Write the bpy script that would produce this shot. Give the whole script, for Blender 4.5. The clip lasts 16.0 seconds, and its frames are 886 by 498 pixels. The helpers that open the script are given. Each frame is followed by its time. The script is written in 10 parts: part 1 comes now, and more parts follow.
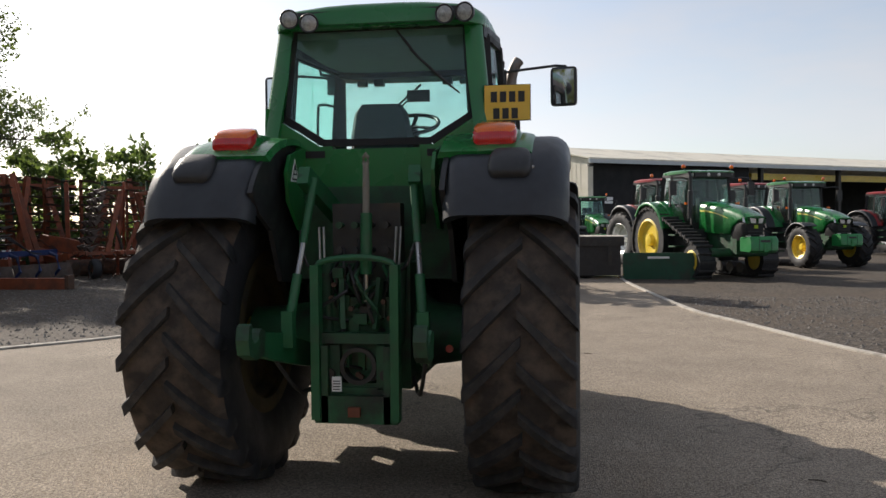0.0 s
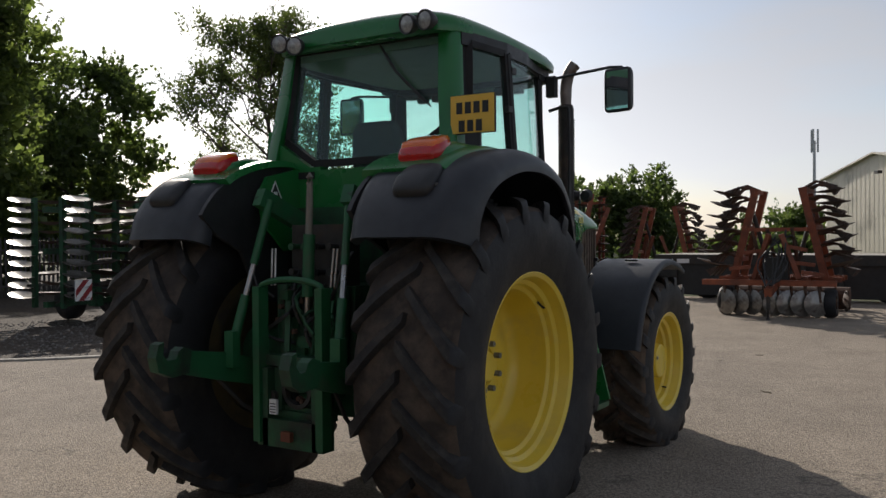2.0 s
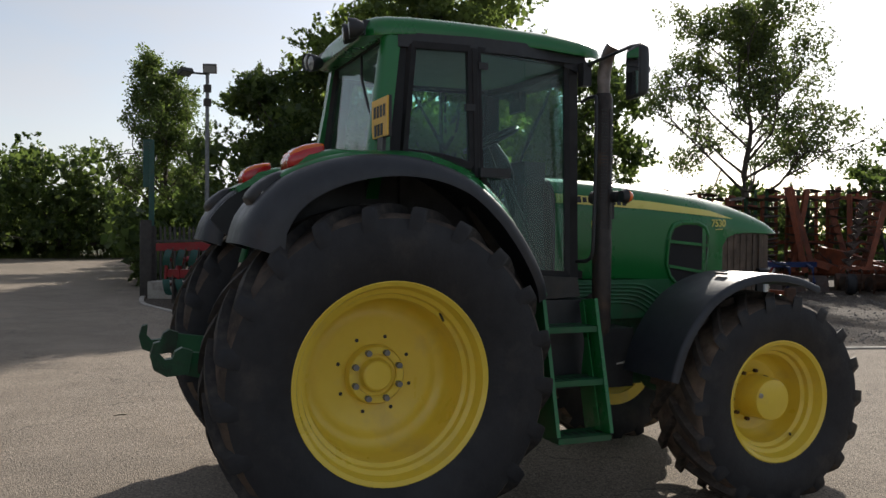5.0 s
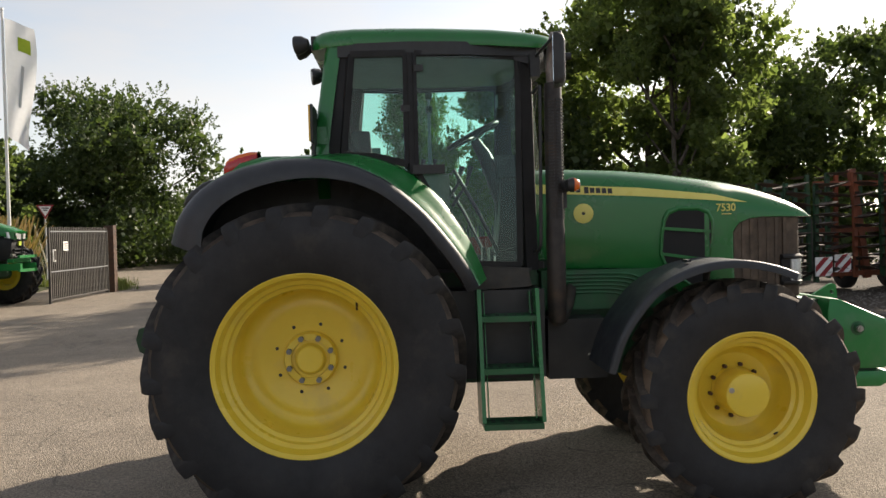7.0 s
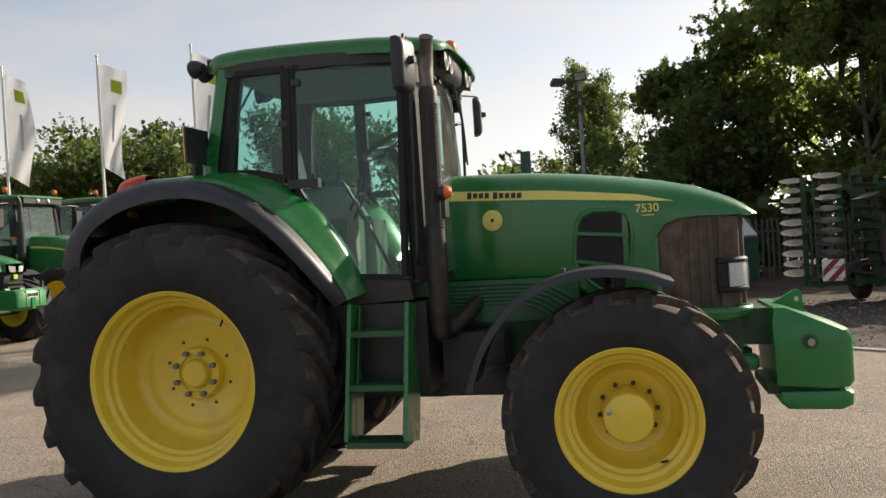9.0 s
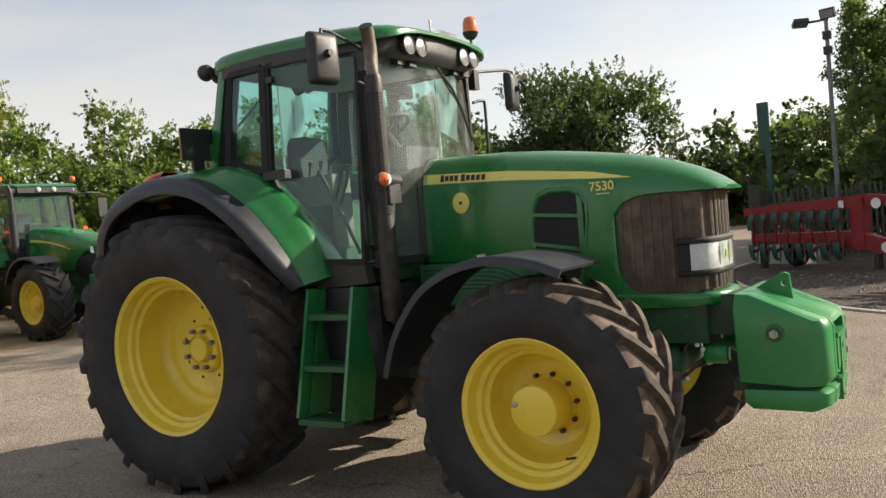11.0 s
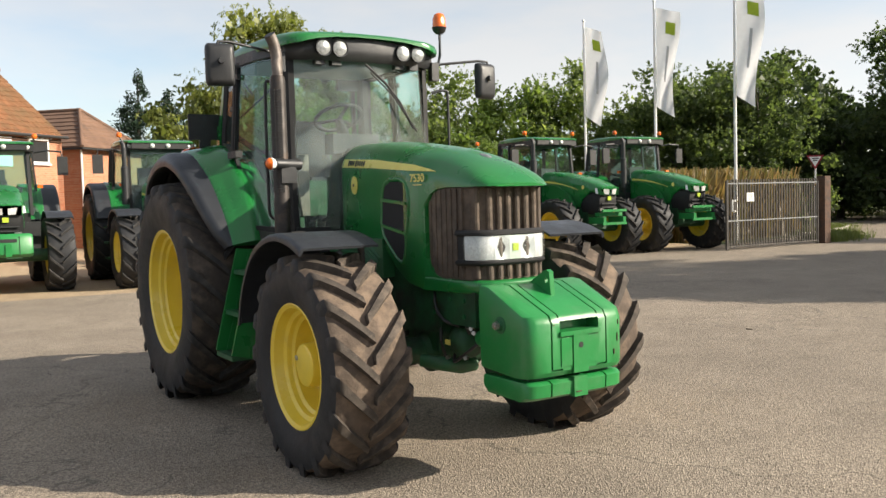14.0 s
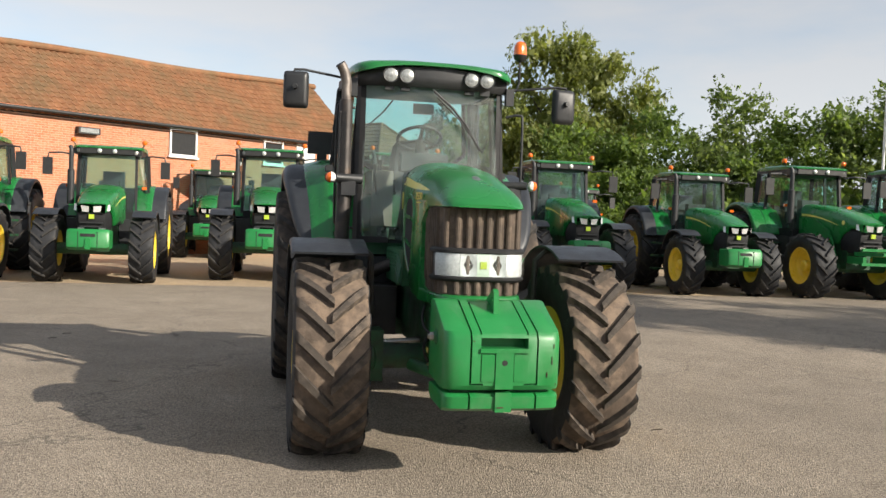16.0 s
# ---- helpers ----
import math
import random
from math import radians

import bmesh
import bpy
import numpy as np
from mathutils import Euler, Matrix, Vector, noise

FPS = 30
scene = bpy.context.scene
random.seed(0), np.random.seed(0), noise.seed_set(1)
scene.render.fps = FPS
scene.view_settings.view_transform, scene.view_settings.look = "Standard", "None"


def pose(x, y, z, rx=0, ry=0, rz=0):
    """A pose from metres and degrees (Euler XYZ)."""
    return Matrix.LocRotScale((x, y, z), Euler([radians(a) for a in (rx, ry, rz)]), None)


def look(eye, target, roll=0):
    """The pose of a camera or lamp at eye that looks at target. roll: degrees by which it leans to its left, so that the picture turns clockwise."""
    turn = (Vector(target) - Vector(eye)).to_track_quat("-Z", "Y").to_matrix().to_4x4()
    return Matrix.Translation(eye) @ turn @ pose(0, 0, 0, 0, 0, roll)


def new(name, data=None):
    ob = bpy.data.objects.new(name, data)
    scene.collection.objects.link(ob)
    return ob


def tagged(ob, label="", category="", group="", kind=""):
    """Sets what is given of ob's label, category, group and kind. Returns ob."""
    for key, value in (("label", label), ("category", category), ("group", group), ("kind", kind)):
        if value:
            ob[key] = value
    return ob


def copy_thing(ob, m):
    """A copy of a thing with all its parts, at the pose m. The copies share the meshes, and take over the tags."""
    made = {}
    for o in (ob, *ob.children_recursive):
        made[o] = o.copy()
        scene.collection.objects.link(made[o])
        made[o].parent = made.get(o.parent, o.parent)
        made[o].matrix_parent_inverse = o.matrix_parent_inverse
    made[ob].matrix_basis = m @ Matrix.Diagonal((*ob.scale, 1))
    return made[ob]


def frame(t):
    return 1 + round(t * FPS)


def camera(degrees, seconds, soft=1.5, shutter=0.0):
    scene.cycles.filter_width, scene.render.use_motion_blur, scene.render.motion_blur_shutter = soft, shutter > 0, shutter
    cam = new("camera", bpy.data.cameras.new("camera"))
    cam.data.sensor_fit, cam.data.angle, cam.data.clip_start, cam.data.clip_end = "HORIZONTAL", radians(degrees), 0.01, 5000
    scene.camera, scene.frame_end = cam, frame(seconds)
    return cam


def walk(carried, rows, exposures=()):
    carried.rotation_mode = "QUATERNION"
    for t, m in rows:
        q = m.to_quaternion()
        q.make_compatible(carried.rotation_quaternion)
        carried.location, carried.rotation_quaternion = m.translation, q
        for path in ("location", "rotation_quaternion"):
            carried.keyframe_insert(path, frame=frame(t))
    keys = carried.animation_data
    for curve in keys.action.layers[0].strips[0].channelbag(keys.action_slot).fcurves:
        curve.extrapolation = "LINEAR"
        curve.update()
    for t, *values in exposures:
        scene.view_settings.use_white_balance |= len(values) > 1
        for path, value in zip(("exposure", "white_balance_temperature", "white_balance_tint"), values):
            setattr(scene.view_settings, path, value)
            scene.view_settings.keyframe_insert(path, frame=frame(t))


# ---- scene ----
cam = camera(54.5, 16.0)
PATH = [
    (0, (1.298, -5.422, 1.662), (0.987, -3.448, 1.600), -0.5),
    (0.5, (1.777, -5.139, 1.646), (1.243, -3.213, 1.585), -0.5),
    (1, (2.302, -4.847, 1.659), (1.580, -2.982, 1.630), -1.1),
    (1.5, (2.856, -4.588, 1.661), (1.942, -2.809, 1.661), -0.8),
    (2, (3.351, -4.297, 1.686), (2.294, -2.600, 1.664), -0.4),
    (2.5, (3.933, -4.016, 1.682), (2.657, -2.477, 1.661), -0.8),
    (3, (4.402, -3.532, 1.663), (2.932, -2.175, 1.657), -1.1),
    (3.5, (4.815, -3.014, 1.694), (3.213, -1.816, 1.678), -1.2),
    (4, (5.125, -2.493, 1.740), (3.448, -1.405, 1.701), 1.4),
    (4.5, (5.340, -1.961, 1.760), (3.580, -1.010, 1.728), 1.3),
    (5, (5.575, -1.460, 1.770), (3.719, -0.715, 1.729), 0.5),
    (7.5, (6.358, 1.131, 1.732), (4.359, 1.104, 1.663), -1.6),
    (8, (6.311, 1.680, 1.731), (4.319, 1.536, 1.639), -1.8),
    (8.5, (6.195, 2.274, 1.713), (4.216, 1.983, 1.673), -2.2),
    (9, (5.973, 2.780, 1.711), (4.020, 2.347, 1.693), -3.3),
    (9.5, (5.834, 3.307, 1.720), (3.920, 2.730, 1.679), -3.6),
    (12, (4.569, 5.779, 1.685), (3.059, 4.469, 1.608), -4.0),
    (12.5, (4.280, 6.302, 1.661), (2.837, 4.921, 1.559), -2.8),
    (13, (4.019, 6.860, 1.679), (2.673, 5.385, 1.565), -2.4),
    (13.5, (3.698, 7.370, 1.696), (2.493, 5.778, 1.575), -2.2),
    (14, (3.282, 7.768, 1.694), (2.205, 6.086, 1.582), -1.6),
    (14.5, (2.896, 8.198, 1.687), (1.992, 6.417, 1.580), -0.4),
    (15, (2.431, 8.509, 1.653), (1.689, 6.654, 1.556), 0.7),
    (15.5, (1.945, 8.771, 1.675), (1.333, 6.868, 1.605), 1.4),
    (16, (1.434, 8.964, 1.701), (1.021, 7.008, 1.628), 2.2),
]
walk(cam, [(t, look(eye, target, roll)) for t, eye, target, roll in PATH],
     [(0, 0.40, 6300, 12), (1, 0.15, 6250, 12), (2, -0.13, 6200, 12), (3.5, -0.08, 6150, 11), (5, 0.12, 6200, 11), (6.5, 0.5, 6600, 11), (8, 0.85, 6900, 11), (9.5, 0.45, 6800, 12), (12, 0.9, 6800, 9), (12.5, 0.9, 6800, 9), (14, 0.84, 6600, 9), (16, 0.62, 6400, 9)])


# ---- world, sun and exposure ----
SUN_TO = Vector((-0.745 * 0.889, 0.668 * 0.889, 0.457)).normalized()
sun = new("sun", bpy.data.lights.new("sun", "SUN"))
sun.data.energy, sun.data.angle, sun.data.color = 4.9, radians(0.6), (1.0, 0.9, 0.76)
sun.matrix_world = look(SUN_TO * 100, (0, 0, 0))

world = bpy.data.worlds.new("world")
scene.world = world
world.use_nodes = True


def build_world():
    nt = world.node_tree
    nt.nodes.clear()
    out = nt.nodes.new("ShaderNodeOutputWorld")
    bg = nt.nodes.new("ShaderNodeBackground")
    bg.inputs[1].default_value = 0.108
    sky = nt.nodes.new("ShaderNodeTexSky")
    sky.sky_type, sky.sun_disc = "NISHITA", False
    sky.sun_elevation, sky.sun_rotation = radians(27.2), math.atan2(SUN_TO.x, SUN_TO.y)
    sky.air_density, sky.dust_density, sky.ozone_density = 1.0, 1.1, 1.2
    co = nt.nodes.new("ShaderNodeTexCoord")
    mp = nt.nodes.new("ShaderNodeMapping")
    mp.inputs["Scale"].default_value = (1.0, 1.0, 3.6)
    nz = nt.nodes.new("ShaderNodeTexNoise")
    nz.inputs["Scale"].default_value, nz.inputs["Detail"].default_value, nz.inputs["Roughness"].default_value = 1.9, 7.0, 0.55
    rp = nt.nodes.new("ShaderNodeValToRGB")
    rp.color_ramp.elements[0].position, rp.color_ramp.elements[1].position = 0.33, 0.62
    rp.color_ramp.elements[0].color = (0.22, 0.22, 0.22, 1)
    rp.color_ramp.elements[1].color = (0.9, 0.9, 0.9, 1)
    # thin high cloud: half the sky's own brightness, half an even veil, and no blue
    bw = nt.nodes.new("ShaderNodeRGBToBW")
    cl = nt.nodes.new("ShaderNodeMix")
    cl.data_type = "RGBA"
    cl.blend_type = "MULTIPLY"
    cl.inputs["Factor"].default_value = 1.0
    cl.inputs["B"].default_value = (1.28, 1.27, 1.26, 1)
    mix = nt.nodes.new("ShaderNodeMix")
    mix.data_type = "RGBA"
    L = nt.links.new
    L(co.outputs["Generated"], mp.inputs["Vector"])
    L(mp.outputs["Vector"], nz.inputs["Vector"])
    L(nz.outputs["Fac"], rp.inputs["Fac"])
    L(sky.outputs["Color"], bw.inputs["Color"])
    veil = nt.nodes.new("ShaderNodeMix")
    veil.data_type = "RGBA"
    veil.inputs["Factor"].default_value = 0.5
    veil.inputs["B"].default_value = (3.5, 3.55, 3.7, 1)
    L(bw.outputs["Val"], veil.inputs["A"])
    L(veil.outputs["Result"], cl.inputs["A"])
    L(rp.outputs["Color"], mix.inputs["Factor"])
    L(sky.outputs["Color"], mix.inputs["A"])
    L(cl.outputs["Result"], mix.inputs["B"])
    L(mix.outputs["Result"], bg.inputs["Color"])
    L(bg.outputs["Background"], out.inputs["Surface"])


build_world()


# ---- materials ----
def base_nodes(name):
    m = bpy.data.materials.new(name)
    m.use_nodes = True
    nt = m.node_tree
    nt.nodes.clear()
    out = nt.nodes.new("ShaderNodeOutputMaterial")
    return m, nt, out


def noise_node(nt, scale, detail=4.0, rough=0.55, vec=None):
    n = nt.nodes.new("ShaderNodeTexNoise")
    n.inputs["Scale"].default_value, n.inputs["Detail"].default_value, n.inputs["Roughness"].default_value = scale, detail, rough
    if vec is not None:
        nt.links.new(vec, n.inputs["Vector"])
    return n.outputs["Fac"]


def ramp(nt, fac, lo, hi, c0, c1):
    r = nt.nodes.new("ShaderNodeValToRGB")
    r.color_ramp.elements[0].position, r.color_ramp.elements[1].position = lo, hi
    r.color_ramp.elements[0].color, r.color_ramp.elements[1].color = (*c0, 1), (*c1, 1)
    nt.links.new(fac, r.inputs["Fac"])
    return r.outputs["Color"]


def blend(nt, fac, a, b, how="MIX"):
    m = nt.nodes.new("ShaderNodeMix")
    m.data_type, m.blend_type = "RGBA", how
    for key, v in (("Factor", fac), ("A", a), ("B", b)):
        if isinstance(v, (int, float)):
            m.inputs[key].default_value = v
        elif isinstance(v, tuple):
            m.inputs[key].default_value = (*v, 1)
        else:
            nt.links.new(v, m.inputs[key])
    return m.outputs["Result"]


def surf(name, c0, c1, scale=6.0, rough=0.5, metal=0.0, bump=0.0, bscale=60.0, stain=None, stain_scale=2.0, stain_at=(0.52, 0.7), coat=0.0, rand=0.0, spec=0.5, rough_var=0.12):
    """A painted, moulded or mineral surface: two colours mixed by fine noise, stains by coarse noise."""
    m, nt, out = base_nodes(name)
    p = nt.nodes.new("ShaderNodeBsdfPrincipled")
    co = nt.nodes.new("ShaderNodeTexCoord").outputs["Object"]
    col = ramp(nt, noise_node(nt, scale, 5, 0.6, co), 0.3, 0.7, c0, c1)
    if stain:
        f = ramp(nt, noise_node(nt, stain_scale, 6, 0.62, co), *stain_at, (0, 0, 0), (1, 1, 1))
        col = blend(nt, f, col, stain)
    if rand:
        info = nt.nodes.new("ShaderNodeObjectInfo").outputs["Random"]
        col = blend(nt, 1.0, col, ramp(nt, info, 0, 1, (1 - rand,) * 3, (1 + rand,) * 3), "MULTIPLY")
    nt.links.new(col, p.inputs["Base Color"])
    rr = ramp(nt, noise_node(nt, scale * 0.7, 4, 0.6, co), 0.25, 0.75, (max(rough - rough_var, 0.03),) * 3, (min(rough + rough_var, 1),) * 3)
    nt.links.new(rr, p.inputs["Roughness"])
    p.inputs["Metallic"].default_value = metal
    p.inputs["Specular IOR Level"].default_value = spec
    p.inputs["Coat Weight"].default_value = coat
    p.inputs["Coat Roughness"].default_value = 0.08
    if bump:
        b = nt.nodes.new("ShaderNodeBump")
        b.inputs["Strength"].default_value, b.inputs["Distance"].default_value = bump, 0.01
        nt.links.new(noise_node(nt, bscale, 5, 0.65, co), b.inputs["Height"])
        nt.links.new(b.outputs["Normal"], p.inputs["Normal"])
    nt.links.new(p.outputs["BSDF"], out.inputs["Surface"])
    return m


def glass_mat(name, tint, gloss_rough=0.02, dirt=0.06):
    m, nt, out = base_nodes(name)
    tr = nt.nodes.new("ShaderNodeBsdfTransparent")
    tr.inputs["Color"].default_value = (*tint, 1)
    gl = nt.nodes.new("ShaderNodeBsdfGlossy")
    gl.inputs["Roughness"].default_value = gloss_rough
    df = nt.nodes.new("ShaderNodeBsdfDiffuse")
    df.inputs["Color"].default_value = (0.5, 0.5, 0.46, 1)
    fr = nt.nodes.new("ShaderNodeLayerWeight")
    fr.inputs["Blend"].default_value = 0.5
    sh = nt.nodes.new("ShaderNodeMath")
    sh.operation = "POWER"
    sh.inputs[1].default_value = 3.6
    amt = nt.nodes.new("ShaderNodeMath")
    amt.operation = "MULTIPLY_ADD"
    amt.inputs[1].default_value, amt.inputs[2].default_value = 0.45, 0.03
    co = nt.nodes.new("ShaderNodeTexCoord").outputs["Object"]
    d = ramp(nt, noise_node(nt, 5, 6, 0.7, co), 0.35, 0.75, (dirt * 0.4,) * 3, (dirt * 1.6,) * 3)
    m1 = nt.nodes.new("ShaderNodeMixShader")
    m2 = nt.nodes.new("ShaderNodeMixShader")
    L = nt.links.new
    L(d, m1.inputs[0]), L(tr.outputs[0], m1.inputs[1]), L(df.outputs[0], m1.inputs[2])
    L(fr.outputs["Facing"], sh.inputs[0]), L(sh.outputs[0], amt.inputs[0]), L(amt.outputs[0], m2.inputs[0]), L(m1.outputs[0], m2.inputs[1]), L(gl.outputs[0], m2.inputs[2])
    L(m2.outputs[0], out.inputs["Surface"])
    return m


def lens_mat(name, col, rough=0.15):
    m, nt, out = base_nodes(name)
    p = nt.nodes.new("ShaderNodeBsdfPrincipled")
    co = nt.nodes.new("ShaderNodeTexCoord").outputs["Object"]
    nt.links.new(ramp(nt, noise_node(nt, 18, 3, 0.5, co), 0.3, 0.7, tuple(c * 0.8 for c in col), col), p.inputs["Base Color"])
    p.inputs["Roughness"].default_value = rough
    p.inputs["Coat Weight"].default_value = 0.6
    w = nt.nodes.new("ShaderNodeTexWave")
    w.inputs["Scale"].default_value = 30
    nt.links.new(co, w.inputs["Vector"])
    b = nt.nodes.new("ShaderNodeBump")
    b.inputs["Strength"].default_value, b.inputs["Distance"].default_value = 0.25, 0.004
    nt.links.new(w.outputs["Fac"], b.inputs["Height"])
    nt.links.new(b.outputs["Normal"], p.inputs["Normal"])
    nt.links.new(p.outputs["BSDF"], out.inputs["Surface"])
    return m


def leaf_mat(name, c0, c1, glow=0.35, dry=None):
    m, nt, out = base_nodes(name)
    geo = nt.nodes.new("ShaderNodeNewGeometry").outputs["Random Per Island"]
    co = nt.nodes.new("ShaderNodeTexCoord").outputs["Object"]
    col = ramp(nt, geo, 0.0, 1.0, c0, c1)
    col = blend(nt, 0.6, col, ramp(nt, noise_node(nt, 0.55, 3, 0.5, co), 0.3, 0.7, (0.55, 0.6, 0.55), (1.35, 1.3, 1.2)), "MULTIPLY")
    df = nt.nodes.new("ShaderNodeBsdfPrincipled")
    df.inputs["Roughness"].default_value = 0.5
    tl = nt.nodes.new("ShaderNodeBsdfTranslucent")
    warm = blend(nt, 1.0, col, (1.75, 1.75, 1.0), "MULTIPLY")
    mx = nt.nodes.new("ShaderNodeMixShader")
    mx.inputs[0].default_value = glow
    L = nt.links.new
    L(col, df.inputs["Base Color"]), L(warm, tl.inputs["Color"])
    L(df.outputs[0], mx.inputs[1]), L(tl.outputs[0], mx.inputs[2]), L(mx.outputs[0], out.inputs["Surface"])
    return m


def cloth_mat(name, c0, c1):
    """Thin cloth that lets half of the light through."""
    m, nt, out = base_nodes(name)
    co = nt.nodes.new("ShaderNodeTexCoord").outputs["Object"]
    col = ramp(nt, noise_node(nt, 6.0, 4, 0.6, co), 0.3, 0.7, c0, c1)
    df = nt.nodes.new("ShaderNodeBsdfPrincipled")
    df.inputs["Roughness"].default_value = 0.85
    tl = nt.nodes.new("ShaderNodeBsdfTranslucent")
    mx = nt.nodes.new("ShaderNodeMixShader")
    mx.inputs[0].default_value = 0.45
    L = nt.links.new
    L(col, df.inputs["Base Color"]), L(col, tl.inputs["Color"])
    L(df.outputs[0], mx.inputs[1]), L(tl.outputs[0], mx.inputs[2]), L(mx.outputs[0], out.inputs["Surface"])
    return m


def ground_mat(name, c0, c1, grit, patch, pscale=0.35, speck=260.0, rough=0.9, bump=0.5, crack=None):
    """Chippings or gravel: stones of two colours, worn patches at metre size."""
    m, nt, out = base_nodes(name)
    p = nt.nodes.new("ShaderNodeBsdfPrincipled")
    co = nt.nodes.new("ShaderNodeTexCoord").outputs["Object"]
    vo = nt.nodes.new("ShaderNodeTexVoronoi")
    vo.inputs["Scale"].default_value = speck / 3.2
    nt.links.new(co, vo.inputs["Vector"])
    stone = nt.nodes.new("ShaderNodeRGBToBW")
    nt.links.new(vo.outputs["Color"], stone.inputs["Color"])
    col = ramp(nt, stone.outputs["Val"], 0.15, 0.85, c0, c1)
    col = blend(nt, ramp(nt, noise_node(nt, speck * 0.35, 3, 0.7, co), 0.5, 0.72, (0, 0, 0), (0.7, 0.7, 0.7)), col, grit)
    col = blend(nt, ramp(nt, noise_node(nt, pscale, 7, 0.6, co), 0.42, 0.68, (0, 0, 0), (0.55, 0.55, 0.55)), col, patch)
    big = ramp(nt, noise_node(nt, pscale * 6, 5, 0.65, co), 0.3, 0.7, (0.84, 0.84, 0.84), (1.10, 1.10, 1.10))
    col = blend(nt, 1.0, col, big, "MULTIPLY")
    # loose grains and scuffs at finger size
    mid = ramp(nt, noise_node(nt, speck * 0.13, 4, 0.75, co), 0.36, 0.64, (0.70, 0.69, 0.68), (1.28, 1.27, 1.25))
    col = blend(nt, 1.0, col, mid, "MULTIPLY")
    if crack:
        v = nt.nodes.new("ShaderNodeTexVoronoi")
        v.feature = "DISTANCE_TO_EDGE"
        v.inputs["Scale"].default_value = 0.22
        wob = nt.nodes.new("ShaderNodeVectorMath")
        wob.operation = "ADD"
        nz = nt.nodes.new("ShaderNodeTexNoise")
        nz.inputs["Scale"].default_value, nz.inputs["Detail"].default_value = 1.6, 6
        nt.links.new(co, nz.inputs["Vector"]), nt.links.new(co, wob.inputs[0]), nt.links.new(nz.outputs["Color"], wob.inputs[1])
        nt.links.new(wob.outputs[0], v.inputs["Vector"])
        f = ramp(nt, v.outputs["Distance"], 0.0, 0.0035, (0.55, 0.55, 0.55), (0, 0, 0))
        col = blend(nt, f, col, crack)
    nt.links.new(col, p.inputs["Base Color"])
    p.inputs["Roughness"].default_value = rough
    p.inputs["Specular IOR Level"].default_value = 0.25
    b = nt.nodes.new("ShaderNodeBump")
    b.inputs["Strength"].default_value, b.inputs["Distance"].default_value = bump, 0.008
    nt.links.new(vo.outputs["Distance"], b.inputs["Height"])
    nt.links.new(b.outputs["Normal"], p.inputs["Normal"])
    nt.links.new(p.outputs["BSDF"], out.inputs["Surface"])
    return m


def brick_mat(name, c0, c1, mortar, bw=0.225, bh=0.075):
    m, nt, out = base_nodes(name)
    p = nt.nodes.new("ShaderNodeBsdfPrincipled")
    co = nt.nodes.new("ShaderNodeTexCoord").outputs["Object"]
    b = nt.nodes.new("ShaderNodeTexBrick")
    b.inputs["Color1"].default_value, b.inputs["Color2"].default_value, b.inputs["Mortar"].default_value = (*c0, 1), (*c1, 1), (*mortar, 1)
    b.inputs["Scale"].default_value = 1.0
    b.inputs["Brick Width"].default_value, b.inputs["Row Height"].default_value, b.inputs["Mortar Size"].default_value = bw, bh, 0.007
    sw = nt.nodes.new("ShaderNodeSeparateXYZ")
    cw = nt.nodes.new("ShaderNodeCombineXYZ")
    L = nt.links.new
    L(co, sw.inputs[0]), L(sw.outputs["X"], cw.inputs["X"]), L(sw.outputs["Z"], cw.inputs["Y"])
    L(cw.outputs[0], b.inputs["Vector"])
    col = blend(nt, ramp(nt, noise_node(nt, 0.8, 6, 0.65, co), 0.45, 0.7, (0, 0, 0), (0.5, 0.5, 0.5)), b.outputs["Color"], (0.42, 0.24, 0.16))
    col = blend(nt, ramp(nt, noise_node(nt, 7, 5, 0.65, co), 0.4, 0.75, (0, 0, 0), (0.55, 0.55, 0.55)), col, (0.52, 0.32, 0.21))
    L(col, p.inputs["Base Color"])
    p.inputs["Roughness"].default_value = 0.9
    bp = nt.nodes.new("ShaderNodeBump")
    bp.inputs["Strength"].default_value, bp.inputs["Distance"].default_value = 0.6, 0.01
    L(b.outputs["Fac"], bp.inputs["Height"])
    bp.invert = True
    L(bp.outputs["Normal"], p.inputs["Normal"])
    L(p.outputs["BSDF"], out.inputs["Surface"])
    return m


M = {}
M["green"] = surf("green_paint", (0.0105, 0.142, 0.030), (0.0135, 0.162, 0.035), 3.0, 0.30, coat=0.25, stain=(0.035, 0.105, 0.045), stain_scale=1.6, stain_at=(0.58, 0.85))
M["green_old"] = surf("dusty_green_paint", (0.011, 0.092, 0.032), (0.017, 0.118, 0.042), 7.0, 0.5, stain=(0.05, 0.075, 0.045), stain_scale=4.0, stain_at=(0.5, 0.75))
M["green_cast"] = surf("oily_green_casting", (0.011, 0.066, 0.026), (0.017, 0.095, 0.036), 9.0, 0.55, stain=(0.02, 0.022, 0.016), stain_scale=5.0, stain_at=(0.42, 0.68), bump=0.3)
M["green_weight"] = surf("bright_green_cast_paint", (0.012, 0.175, 0.04), (0.020, 0.205, 0.052), 5.0, 0.38, stain=(0.075, 0.19, 0.085), stain_scale=3.0, stain_at=(0.5, 0.78), bump=0.12, bscale=35)
M["yellow"] = surf("yellow_paint", (0.74, 0.54, 0.045), (0.80, 0.60, 0.065), 4.0, 0.34, coat=0.15, stain=(0.58, 0.43, 0.11), stain_scale=3.0, stain_at=(0.55, 0.85))
M["decal"] = surf("yellow_decal", (0.74, 0.65, 0.15), (0.78, 0.70, 0.19), 10.0, 0.35)
